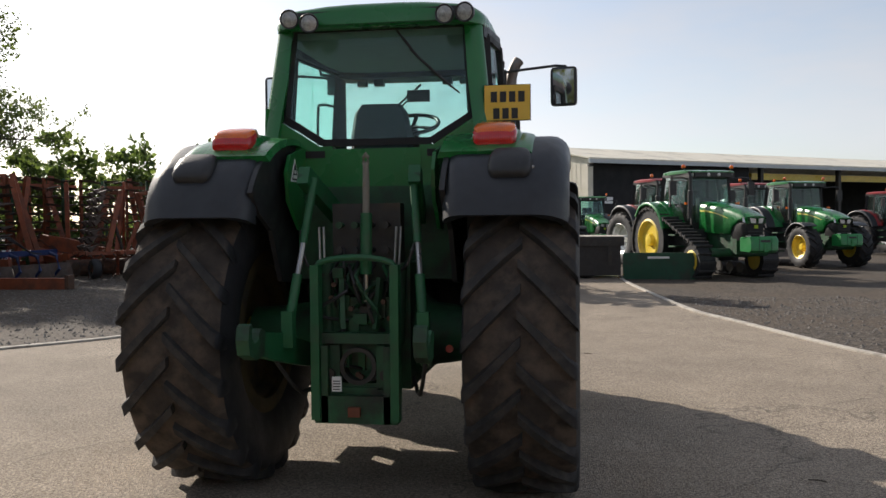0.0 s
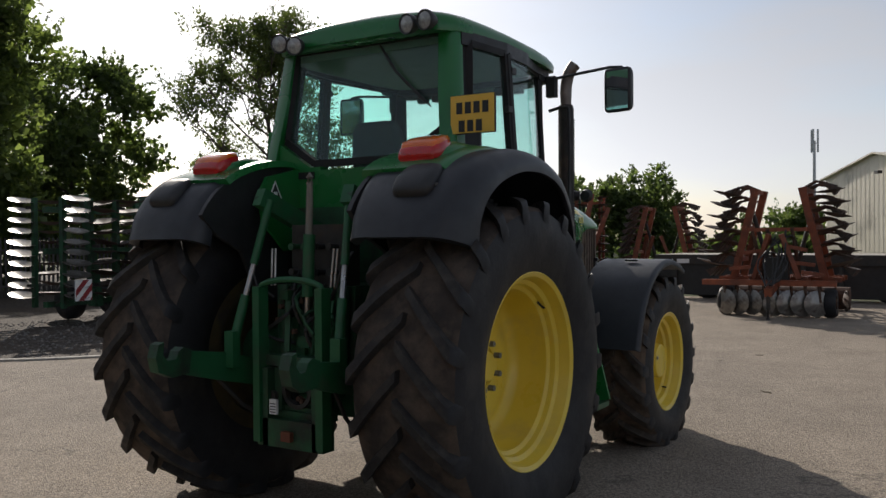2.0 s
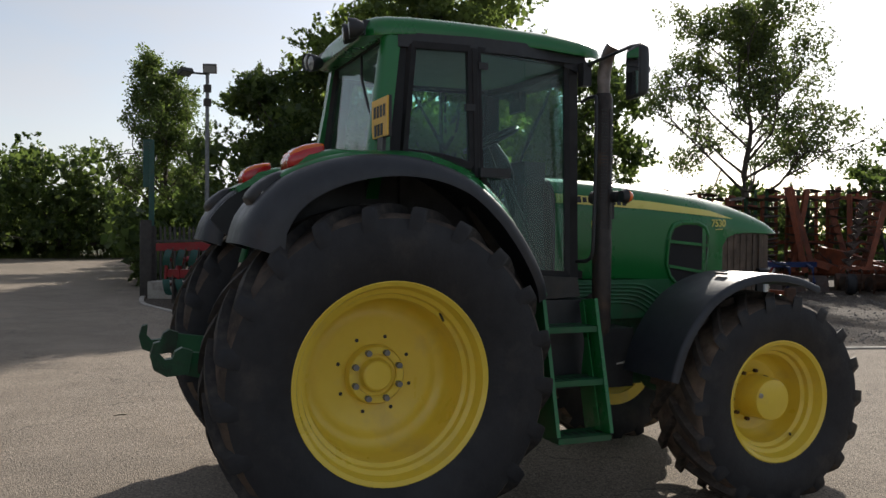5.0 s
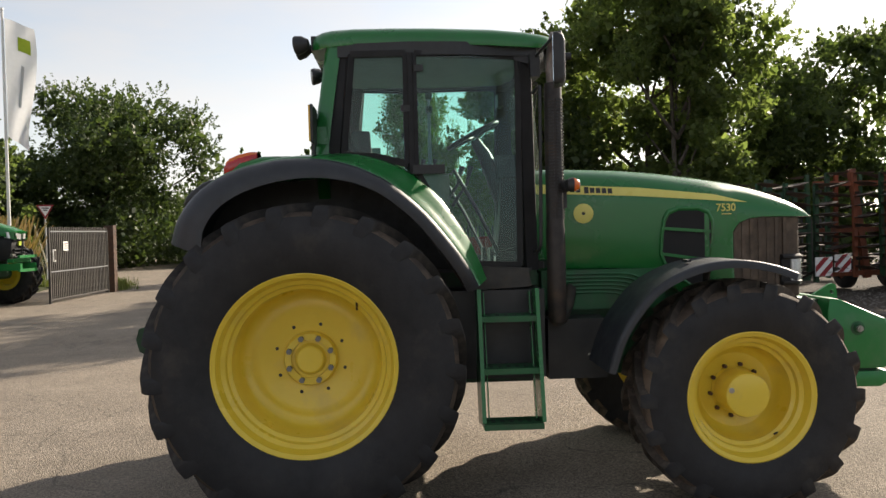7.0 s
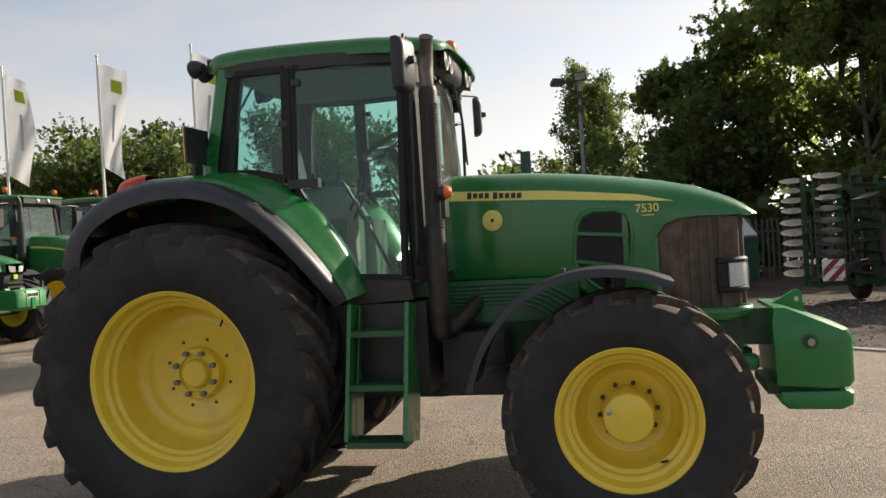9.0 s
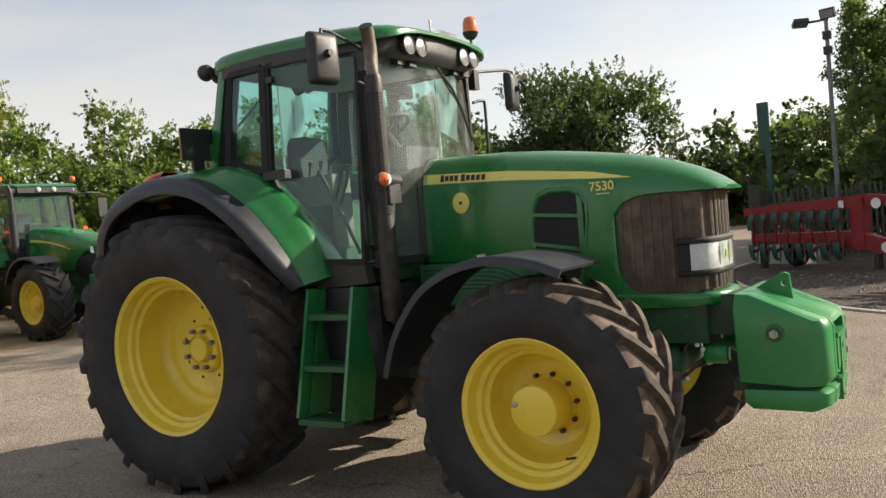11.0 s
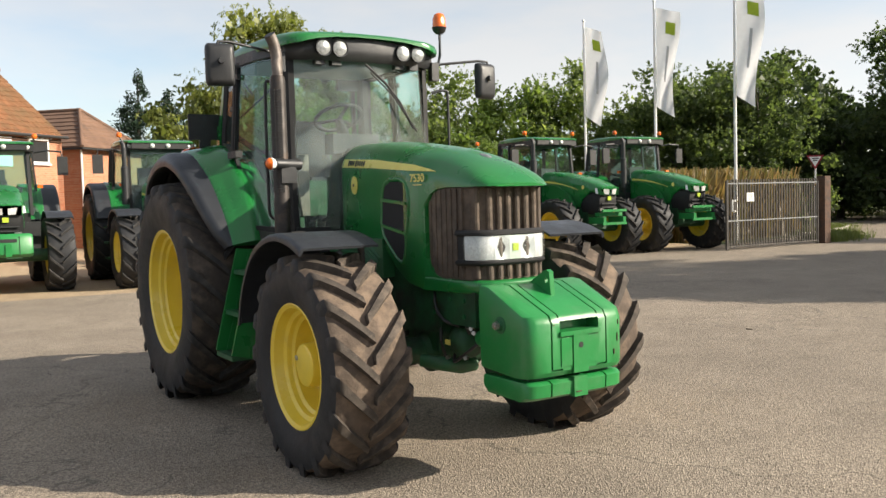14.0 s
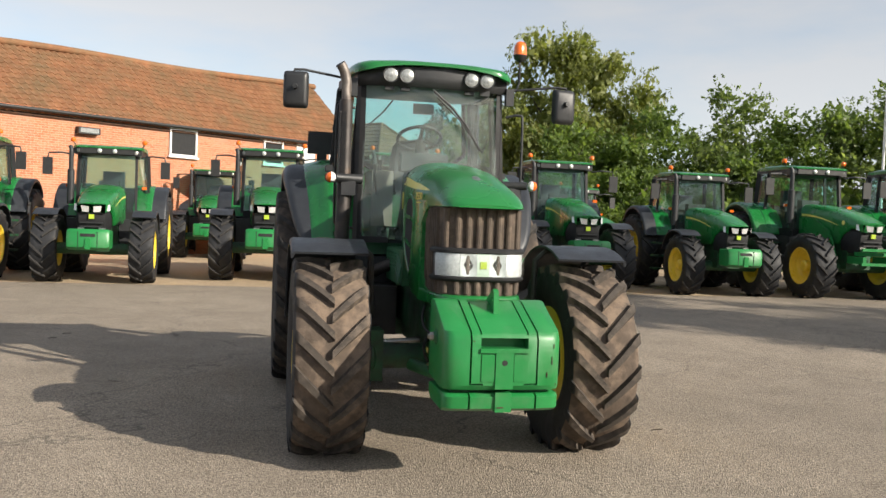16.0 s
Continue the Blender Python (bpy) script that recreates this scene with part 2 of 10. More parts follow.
M["tyre"] = surf("tyre_sidewall_rubber", (0.0145, 0.015, 0.017), (0.025, 0.0255, 0.028), 8.0, 0.62, stain=(0.06, 0.053, 0.046), stain_scale=3.5, stain_at=(0.56, 0.85), bump=0.25, bscale=40, spec=0.35)
M["tread"] = surf("dusty_tread_rubber", (0.04, 0.034, 0.03), (0.075, 0.06, 0.049), 9.0, 0.85, stain=(0.14, 0.105, 0.078), stain_scale=4.5, stain_at=(0.46, 0.72), bump=0.5, bscale=45, spec=0.25)
M["lug"] = surf("worn_lug_rubber", (0.028, 0.027, 0.027), (0.046, 0.044, 0.042), 12.0, 0.8, stain=(0.085, 0.072, 0.06), stain_scale=6.0, stain_at=(0.52, 0.8), bump=0.4, bscale=60, spec=0.25)
M["tread_dusty"] = surf("dried_mud_tread", (0.075, 0.058, 0.046), (0.14, 0.107, 0.082), 9.0, 0.88, stain=(0.24, 0.175, 0.125), stain_scale=4.5, stain_at=(0.46, 0.72), bump=0.5, bscale=45, spec=0.25)
M["lug_dusty"] = surf("dusty_lug_rubber", (0.042, 0.036, 0.031), (0.085, 0.07, 0.058), 12.0, 0.82, stain=(0.20, 0.155, 0.12), stain_scale=6.0, stain_at=(0.48, 0.75), bump=0.4, bscale=60, spec=0.25)
# dark olive: deep shade on the yellow rim's back, put into the colour
M["rim_shade"] = surf("shaded_rim_back", (0.045, 0.035, 0.014), (0.085, 0.062, 0.02), 7.0, 0.85, stain=(0.03, 0.026, 0.02), stain_scale=4.0)
M["black"] = surf("black_moulded_plastic", (0.018, 0.0185, 0.020), (0.027, 0.028, 0.030), 14.0, 0.48, bump=0.15, bscale=120, stain=(0.03, 0.029, 0.027), stain_scale=2.2, stain_at=(0.6, 0.9))
M["fender"] = surf("black_fender_plastic", (0.018, 0.0205, 0.026), (0.027, 0.0305, 0.037), 10.0, 0.45, bump=0.12, bscale=140, stain=(0.036, 0.037, 0.039), stain_scale=1.8, stain_at=(0.58, 0.9))
M["frame"] = surf("black_window_seal", (0.013, 0.013, 0.014), (0.020, 0.020, 0.021), 10.0, 0.6, spec=0.3)
M["iron"] = surf("dark_iron", (0.028, 0.028, 0.027), (0.05, 0.046, 0.041), 12.0, 0.6, metal=0.2, bump=0.2, stain=(0.06, 0.04, 0.025), stain_scale=5.0)
M["steel"] = surf("worn_steel", (0.32, 0.31, 0.30), (0.45, 0.44, 0.42), 20.0, 0.35, metal=0.9)
M["exhaust"] = surf("burnt_exhaust_steel", (0.028, 0.025, 0.024), (0.055, 0.047, 0.043), 15.0, 0.55, metal=0.5, stain=(0.085, 0.058, 0.042), stain_scale=6.0)
M["pipe"] = surf("weathered_pipe_steel", (0.14, 0.12, 0.11), (0.24, 0.21, 0.19), 15.0, 0.5, metal=0.55, stain=(0.10, 0.075, 0.06), stain_scale=6.0)
M["grille"] = surf("dusty_grille_mesh", (0.060, 0.044, 0.033), (0.11, 0.082, 0.06), 16.0, 0.75, stain=(0.17, 0.125, 0.09), stain_scale=5.0, bump=0.5, bscale=160)
M["glass"] = glass_mat("tinted_cab_glass", (0.76, 0.93, 0.895), dirt=0.02)
# dust share raised so that it carries the pale sky haze too
M["glass_screen"] = glass_mat("dusty_haze_windscreen_glass", (0.86, 0.955, 0.945), dirt=0.085)
M["glass_clear"] = glass_mat("clear_lamp_glass", (0.9, 0.92, 0.92), 0.04, 0.1)
M["red"] = lens_mat("red_lens", (0.55, 0.012, 0.012))
M["orange"] = lens_mat("orange_lens", (0.85, 0.16, 0.01))
M["worklamp"] = surf("work_lamp_glass", (0.20, 0.21, 0.21), (0.46, 0.47, 0.46), 45.0, 0.12, metal=0.3, bump=0.4, bscale=70)
M["lampwhite"] = surf("lamp_reflector", (0.62, 0.62, 0.60), (0.78, 0.78, 0.76), 30.0, 0.22, metal=0.35)
M["lens_side"] = surf("ribbed_lamp_glass", (0.52, 0.54, 0.55), (0.78, 0.80, 0.81), 60.0, 0.18, metal=0.2, bump=0.6, bscale=90)
M["lens_main"] = surf("clear_lamp_front", (0.52, 0.56, 0.57), (0.78, 0.82, 0.82), 16.0, 0.22, metal=0.15, bump=0.15, bscale=30)
M["lens_badge"] = surf("pale_lamp_panel", (0.50, 0.62, 0.52), (0.62, 0.74, 0.62), 9.0, 0.25)
M["white"] = surf("white_paint", (0.72, 0.72, 0.70), (0.8, 0.8, 0.78), 6.0, 0.5)
M["plate"] = surf("yellow_plate", (0.78, 0.47, 0.05), (0.82, 0.52, 0.08), 9.0, 0.45)
M["ink"] = surf("black_print", (0.016, 0.016, 0.016), (0.026, 0.026, 0.026), 9.0, 0.5)
M["seat"] = surf("grey_seat_fabric", (0.035, 0.037, 0.04), (0.06, 0.062, 0.066), 40.0, 0.9, bump=0.3, bscale=200)
M["trim"] = surf("beige_cab_trim", (0.16, 0.148, 0.122), (0.22, 0.20, 0.168), 14.0, 0.7)
M["greytrim"] = surf("grey_cab_lining", (0.035, 0.036, 0.038), (0.06, 0.062, 0.065), 14.0, 0.75)
M["headliner"] = surf("grey_headliner", (0.22, 0.225, 0.23), (0.29, 0.295, 0.30), 14.0, 0.8)
M["mirror"] = surf("mirror_glass", (0.75, 0.77, 0.78), (0.8, 0.82, 0.83), 4.0, 0.03, metal=1.0, rough_var=0.01)
M["redpaint"] = surf("red_machine_paint", (0.22, 0.011, 0.016), (0.29, 0.016, 0.022), 5.0, 0.4, stain=(0.2, 0.05, 0.04), stain_scale=3.0, stain_at=(0.5, 0.8))
M["orangepaint"] = surf("faded_orange_paint", (0.20, 0.050, 0.021), (0.29, 0.078, 0.030), 5.0, 0.6, stain=(0.085, 0.036, 0.022), stain_scale=3.0, stain_at=(0.45, 0.75), rand=0.15)
M["rustred"] = surf("faded_rust_red_paint", (0.15, 0.026, 0.018), (0.21, 0.042, 0.026), 5.0, 0.6, stain=(0.07, 0.03, 0.02), stain_scale=3.0, stain_at=(0.45, 0.75), rand=0.15)
M["bluepaint"] = surf("blue_machine_paint", (0.009, 0.022, 0.085), (0.013, 0.032, 0.12), 5.0, 0.45, stain=(0.04, 0.05, 0.09), stain_scale=3.0)
M["rust"] = surf("rusty_iron", (0.055, 0.03, 0.02), (0.11, 0.055, 0.03), 9.0, 0.8, bump=0.4, stain=(0.03, 0.026, 0.024), stain_scale=4.0)
M["disc"] = surf("rusty_disc_steel", (0.045, 0.034, 0.029), (0.10, 0.07, 0.055), 9.0, 0.68, metal=0.15, stain=(0.075, 0.036, 0.021), stain_scale=4.0)
# paler polished steel, with the sunlit glint of some discs in its colour
M["disc_bright"] = surf("polished_glint_disc_steel", (0.16, 0.15, 0.14), (0.36, 0.345, 0.32), 6.0, 0.36, metal=0.75, stain=(0.07, 0.05, 0.04), stain_scale=4.0)
M["teal"] = surf("dark_teal_paint", (0.008, 0.055, 0.042), (0.012, 0.08, 0.06), 6.0, 0.45, stain=(0.03, 0.05, 0.04), stain_scale=3.0)
M["bin"] = surf("green_tank_paint", (0.008, 0.055, 0.03), (0.012, 0.075, 0.042), 3.0, 0.45, stain=(0.03, 0.04, 0.03), stain_scale=2.0)
M["galv"] = surf("galvanised_steel", (0.40, 0.42, 0.43), (0.5, 0.52, 0.53), 12.0, 0.5, metal=0.5)
M["galv_dull"] = surf("dull_grey_steel", (0.16, 0.165, 0.17), (0.24, 0.245, 0.25), 12.0, 0.6, metal=0.3)
M["concrete"] = surf("kerb_concrete", (0.34, 0.31, 0.27), (0.44, 0.41, 0.36), 20.0, 0.9, bump=0.4, stain=(0.22, 0.2, 0.17), stain_scale=3.0)
M["cream"] = surf("cream_cladding", (0.68, 0.63, 0.51), (0.75, 0.70, 0.58), 1.5, 0.5, stain=(0.45, 0.42, 0.34), stain_scale=0.6)
# near-black: the shade inside the open shed is put into the colour
M["dark"] = surf("dark_inside_shade", (0.012, 0.012, 0.013), (0.02, 0.02, 0.02), 2.0, 0.9)
M["fence"] = surf("weathered_dark_fence", (0.05, 0.045, 0.04), (0.09, 0.08, 0.07), 8.0, 0.85, rand=0.25, bump=0.3)
M["fence_dark"] = surf("dark_brown_paling", (0.022, 0.019, 0.016), (0.048, 0.041, 0.034), 8.0, 0.85, rand=0.3, bump=0.3)
M["bark"] = surf("tree_bark", (0.06, 0.05, 0.04), (0.12, 0.10, 0.08), 9.0, 0.95, bump=0.8, bscale=20)
M["flag"] = cloth_mat("white_flag_cloth", (0.80, 0.81, 0.82), (0.86, 0.87, 0.88))
M["flaglogo"] = surf("flag_print", (0.36, 0.48, 0.03), (0.44, 0.55, 0.05), 9.0, 0.85)
M["flaggrey"] = surf("flag_grey_print", (0.45, 0.46, 0.47), (0.52, 0.53, 0.54), 9.0, 0.85)
M["asphalt"] = ground_mat("chip_seal_yard", (0.150, 0.127, 0.102), (0.405, 0.345, 0.275), (0.51, 0.425, 0.335), (0.195, 0.168, 0.138), 0.23, 300.0, 0.9, 1.0, crack=(0.06, 0.055, 0.05))
M["gravel"] = ground_mat("dark_stone_gravel", (0.016, 0.014, 0.012), (0.098, 0.083, 0.069), (0.18, 0.146, 0.113), (0.088, 0.063, 0.042), 0.5, 75.0, 0.95, 1.0)
M["stone"] = surf("loose_stone", (0.08, 0.074, 0.068), (0.22, 0.20, 0.18), 26.0, 0.92)
M["sand"] = ground_mat("sandy_gravel", (0.30, 0.222, 0.143), (0.49, 0.38, 0.255), (0.56, 0.46, 0.325), (0.335, 0.26, 0.185), 0.4, 160.0, 0.95, 0.8)
M["field"] = ground_mat("rough_grass_ground", (0.035, 0.05, 0.018), (0.07, 0.085, 0.03), (0.10, 0.09, 0.05), (0.05, 0.055, 0.025), 0.3, 60.0, 0.95, 0.9)
M["brick"] = brick_mat("red_barn_brick", (0.40, 0.105, 0.042), (0.52, 0.18, 0.082), (0.44, 0.33, 0.24))
M["tile"] = surf("clay_pantile", (0.18, 0.080, 0.036), (0.28, 0.130, 0.060), 2.2, 0.9, stain=(0.15, 0.10, 0.05), stain_scale=1.0, stain_at=(0.42, 0.72), bump=0.4, bscale=20)
M["tile_dark"] = surf("brown_plain_tile", (0.13, 0.075, 0.05), (0.20, 0.115, 0.075), 1.3, 0.9, stain=(0.09, 0.06, 0.045), stain_scale=1.0, bump=0.4, bscale=20)
M["leaf"] = leaf_mat("broad_leaf", (0.088, 0.128, 0.05), (0.18, 0.228, 0.088), 0.66)
M["leaf_light"] = leaf_mat("light_leaf", (0.085, 0.135, 0.036), (0.17, 0.235, 0.062), 0.5)
M["leaf_willow"] = leaf_mat("willow_leaf", (0.13, 0.16, 0.045), (0.24, 0.26, 0.08), 0.45)
M["leaf_dark"] = leaf_mat("dark_leaf", (0.055, 0.086, 0.036), (0.125, 0.168, 0.064), 0.58)
M["leaf_ash"] = leaf_mat("ash_leaf", (0.06, 0.085, 0.032), (0.12, 0.155, 0.055), 0.45)
M["leaf_deep"] = leaf_mat("deep_green_leaf", (0.040, 0.068, 0.026), (0.086, 0.122, 0.045), 0.42)
M["needle"] = leaf_mat("conifer_needle", (0.010, 0.028, 0.014), (0.024, 0.05, 0.024), 0.15)
M["grass"] = leaf_mat("grass_blade", (0.07, 0.11, 0.025), (0.15, 0.17, 0.05), 0.3)
M["straw"] = leaf_mat("dry_grass", (0.10, 0.095, 0.035), (0.25, 0.165, 0.085), 0.3)


# ---- mesh helpers ----
def part(name, bm, mat, parent=None, label="", smooth=None, kind=""):
    """Links a bmesh as one mesh object under a thing or part; smooth: the angle up to which edges are shaded smooth."""
    me = bpy.data.meshes.new(name)
    bmesh.ops.recalc_face_normals(bm, faces=bm.faces)
    if smooth:
        lim = radians(smooth)
        for f in bm.faces:
            f.smooth = True
        for e in bm.edges:
            if len(e.link_faces) == 2 and e.calc_face_angle(0) > lim:
                e.smooth = False
    bm.to_mesh(me)
    bm.free()
    for m in (mat if isinstance(mat, (list, tuple)) else (mat,)):
        me.materials.append(m)
    ob = new(name, me)
    if parent is not None:
        ob.parent = parent
    return tagged(ob, label=label, kind=kind)


def again(ob, m):
    """Another part on the same mesh, at pose m within the same parent."""
    o = ob.copy()
    scene.collection.objects.link(o)
    o.matrix_basis = m
    return o


def carve(ob, bm):
    """Cuts the solid bm out of a part's mesh."""
    me = bpy.data.meshes.new("cutter")
    bmesh.ops.recalc_face_normals(bm, faces=bm.faces)
    bm.to_mesh(me)
    bm.free()
    cutter = bpy.data.objects.new("cutter", me)
    scene.collection.objects.link(cutter)
    mod = ob.modifiers.new("cut", "BOOLEAN")
    mod.object, mod.operation, mod.solver = cutter, "DIFFERENCE", "EXACT"
    bpy.context.view_layer.update()
    me2 = bpy.data.meshes.new_from_object(ob.evaluated_get(bpy.context.evaluated_depsgraph_get()))
    ob.modifiers.clear()
    ob.data = me2
    bpy.data.objects.remove(cutter)
    bpy.data.meshes.remove(me)


def thing(name, m, label, category, group="", kind=""):
    ob = new(name)
    ob.empty_display_size = 0.3
    ob.matrix_basis = m
    return tagged(ob, label, category, group, kind)


def bevelled(bm, w, seg=2, angle=30):
    es = [e for e in bm.edges if len(e.link_faces) == 2 and e.calc_face_angle(0) > radians(angle)]
    if es:
        bmesh.ops.bevel(bm, geom=es, offset=w, segments=seg, profile=0.5, affect="EDGES", clamp_overlap=True)
    return bm


def box(bm, x0, x1, y0, y1, z0, z1, turn=None):
    vs = [bm.verts.new((x, y, z)) for x in (x0, x1) for y in (y0, y1) for z in (z0, z1)]
    if turn is not None:
        for v in vs:
            v.co = turn @ v.co
    for q in ((0, 1, 3, 2), (4, 6, 7, 5), (0, 4, 5, 1), (2, 3, 7, 6), (0, 2, 6, 4), (1, 5, 7, 3)):
        bm.faces.new([vs[i] for i in q])
    return bm


def boxes(*dims, bevel=0.0, seg=2):
    bm = bmesh.new()
    for d in dims:
        box(bm, *d)
    return bevelled(bm, bevel, seg) if bevel else bm


def prism(bm, pts, axis, a, b):
    """A flat outline pushed out along an axis: pts are the two other coordinates in order."""
    def at(p, v):
        c = list(p)
        c.insert(axis, v)
        return bm.verts.new(c)
    r0, r1 = [at(p, a) for p in pts], [at(p, b) for p in pts]
    n = len(pts)
    bm.faces.new(r0), bm.faces.new(r1[::-1])
    for i in range(n):
        bm.faces.new((r0[i], r0[(i + 1) % n], r1[(i + 1) % n], r1[i]))
    return bm


def loft(bm, rings, closed=True, caps=True):
    rows = [[bm.verts.new(p) for p in r] for r in rings]
    n = len(rows[0])
    for a, b in zip(rows, rows[1:]):
        for i in range(n if closed else n - 1):
            j = (i + 1) % n
            bm.faces.new((a[i], a[j], b[j], b[i]))
    if caps and closed:
        bm.faces.new(rows[0][::-1]), bm.faces.new(rows[-1])
    return bm


def lathe(bm, prof, seg=48, cx=0.0, cy=0.0, cz=0.0, close=True, axis="x"):
    """A profile of (along, radius) turned about an axis through (cx, cy, cz)."""
    rows = []
    for k in range(seg):
        a = 2 * math.pi * k / seg
        row = []
        for u, r in prof:
            if axis == "x":
                p = (cx + u, cy + r * math.sin(a), cz + r * math.cos(a))
            elif axis == "y":
                p = (cx + r * math.sin(a), cy + u, cz + r * math.cos(a))
            else:
                p = (cx + r * math.sin(a), cy + r * math.cos(a), cz + u)
            row.append(bm.verts.new(p))
        rows.append(row)
    for k in range(seg):
        a, b = rows[k], rows[(k + 1) % seg]
        for i in range(len(prof) - (0 if close else 1)):
            j = (i + 1) % len(prof)
            bm.faces.new((a[i], a[j], b[j], b[i]))
    return bm


def cyl(bm, p0, p1, r0, r1=None, seg=12):
    r1 = r0 if r1 is None else r1
    p0, p1 = Vector(p0), Vector(p1)
    q = (p1 - p0).to_track_quat("Z", "Y")
    rings = []
    for p, r in ((p0, r0), (p1, r1)):
        rings.append([p + q @ Vector((r * math.cos(2 * math.pi * i / seg), r * math.sin(2 * math.pi * i / seg), 0)) for i in range(seg)])
    return loft(bm, rings)


def tube(bm, pts, r, seg=8):
    pts = [Vector(p) for p in pts]
    rings = []
    for i, p in enumerate(pts):
        d = (pts[min(i + 1, len(pts) - 1)] - pts[max(i - 1, 0)]).normalized()
        q = d.to_track_quat("Z", "Y")
        rr = r[i] if isinstance(r, (list, tuple)) else r
        rings.append([p + q @ Vector((rr * math.cos(2 * math.pi * k / seg), rr * math.sin(2 * math.pi * k / seg), 0)) for k in range(seg)])
    return loft(bm, rings)


def bar(bm, p0, p1, w, h):
    """A square bar from p0 to p1, w wide and h high."""
    p0, p1 = Vector(p0), Vector(p1)
    q = (p1 - p0).to_track_quat("Y", "Z")
    rings = [[p + q @ Vector((a * w / 2, 0, b * h / 2)) for a, b in ((-1, -1), (1, -1), (1, 1), (-1, 1))] for p in (p0, p1)]
    return loft(bm, rings)


def smooth_path(pts, n):
    """Points run through by a smooth curve, n steps a span."""
    P = [np.array(p, float) for p in pts]
    P = [2 * P[0] - P[1]] + P + [2 * P[-1] - P[-2]]
    out = []
    for i in range(1, len(P) - 2):
        a, b, c, d = P[i - 1:i + 3]
        for k in range(n):
            t = k / n
            out.append(0.5 * (2 * b + (c - a) * t + (2 * a - 5 * b + 4 * c - d) * t * t + (3 * b - a - 3 * c + d) * t ** 3))
    out.append(P[-2])
    return [tuple(float(v) for v in p) for p in out]


def quads(name, verts, faces, mat, parent=None, label="", kind=""):
    me = bpy.data.meshes.new(name)
    me.from_pydata(verts, [], faces)
    me.materials.append(mat)
    ob = new(name, me)
    if parent is not None:
        ob.parent = parent
    return tagged(ob, label=label, kind=kind)


def text_part(name, body, size, mat, parent, m, label=""):
    cu = bpy.data.curves.new(name, "FONT")
    cu.body, cu.size, cu.extrude, cu.offset = body, size, 0.0015, 0.0012
    tmp = bpy.data.objects.new(name, cu)
    me = bpy.data.meshes.new_from_object(tmp)
    bpy.data.objects.remove(tmp)
    me.materials.clear()
    me.materials.append(mat)
    ob = new(name, me)
    ob.parent, ob.matrix_basis = parent, m
    return tagged(ob, label=label)


# ---- wheels ----
def tyre_mesh(R, W, rim, lugs, lug_h=0.045, lug_w=0.055, body=True, only=None, seg=72):
    """An agricultural tyre about the x axis, its lugs in a forward arrow."""
    bm = bmesh.new()
    Rc, h = R - lug_h, W / 2
    d = Rc - rim
    prof = [(-h * 0.80, rim - 0.02), (-h * 0.86, rim + 0.01), (-h * 0.97, rim + d * 0.30), (-h, rim + d * 0.52), (-h * 0.985, rim + d * 0.74), (-h * 0.93, rim + d * 0.90),
            (-h * 0.80, rim + d * 0.975), (-h * 0.4, Rc - 0.004), (0, Rc), (h * 0.4, Rc - 0.004), (h * 0.80, rim + d * 0.975), (h * 0.93, rim + d * 0.90),
            (h * 0.985, rim + d * 0.74), (h, rim + d * 0.52), (h * 0.97, rim + d * 0.30), (h * 0.86, rim + 0.01), (h * 0.80, rim - 0.02)]
    if body:
        lathe(bm, prof, seg)
    if lugs == 0:
        for k, f in enumerate(bm.faces):
            c = f.calc_center_median()
            f.material_index = 1 if math.hypot(c.y, c.z) > rim + d * 0.93 else 0
        return bm
    for f in bm.faces:
        c = f.calc_center_median()
        f.material_index = 1 if math.hypot(c.y, c.z) > rim + d * 0.93 else 0
    sweep = h * 1.02 / R
    pitch = 2 * math.pi / lugs
    for s in (-1, 1) if only is None else (only,):
        for k in range(lugs if only is None else 1):
            a0 = pitch * (k + (0.5 if s > 0 else 0.0))
            j = random.uniform(-0.004, 0.004)
            stations = ((-0.03, Rc - 0.012, R - 0.004, 0.8), (0.25, Rc - 0.012, R + j, 0.85), (0.55, Rc - 0.012, R - 0.002 + j, 0.95), (0.82, Rc - 0.02, R - 0.010, 1.1),
                        (0.93, rim + d * 0.90, R - 0.018, 1.15), (0.975, rim + d * 0.84, R - 0.045, 1.05), (0.988, rim + d * 0.76, rim + d * 0.84, 0.85))
            rings = []
            for u, rb, rt, wf in stations:
                x = s * u * h
                a = a0 - sweep * min(u, 1.02)
                w = lug_w * wf
                ring = []
                for r, off in ((rb, -w * 0.62), (rt, -w * 0.45), (rt, w * 0.45), (rb, w * 0.62)):
                    ang = a + off / R
                    ring.append((x, r * math.sin(ang), r * math.cos(ang)))
                rings.append(ring)
            n0 = len(bm.faces)
            loft(bm, rings)
            bm.faces.ensure_lookup_table()
            for f in bm.faces[n0:]:
                f.material_index = 2
    return bm


def rim_mesh(rim, w, disc, seg=64):
    """A dished steel rim about the x axis: w wide, its disc at x = disc."""
    h = w / 2
    prof = [(h + 0.012, rim + 0.028), (h + 0.02, rim + 0.012), (h + 0.006, rim - 0.012), (h - 0.03, rim - 0.022), (h - 0.055, rim - 0.03), (h - 0.07, rim - 0.055), (h - 0.10, rim - 0.062),
            (h - 0.115, rim - 0.085), (disc + 0.06, rim - 0.095), (disc + 0.025, rim - 0.115), (disc + 0.004, rim - 0.15), (disc + 0.002, rim * 0.68), (disc + 0.005, rim * 0.655), (disc + 0.004, rim * 0.58),
            (disc, rim * 0.56), (disc, 0.001), (disc - 0.03, 0.001), (disc - 0.03, rim - 0.13), (-h + 0.05, rim - 0.10), (-h, rim - 0.02), (-h - 0.012, rim + 0.028), (-h + 0.03, rim - 0.008), (h - 0.03, rim - 0.004)]
    return lathe(bmesh.new(), prof, seg)


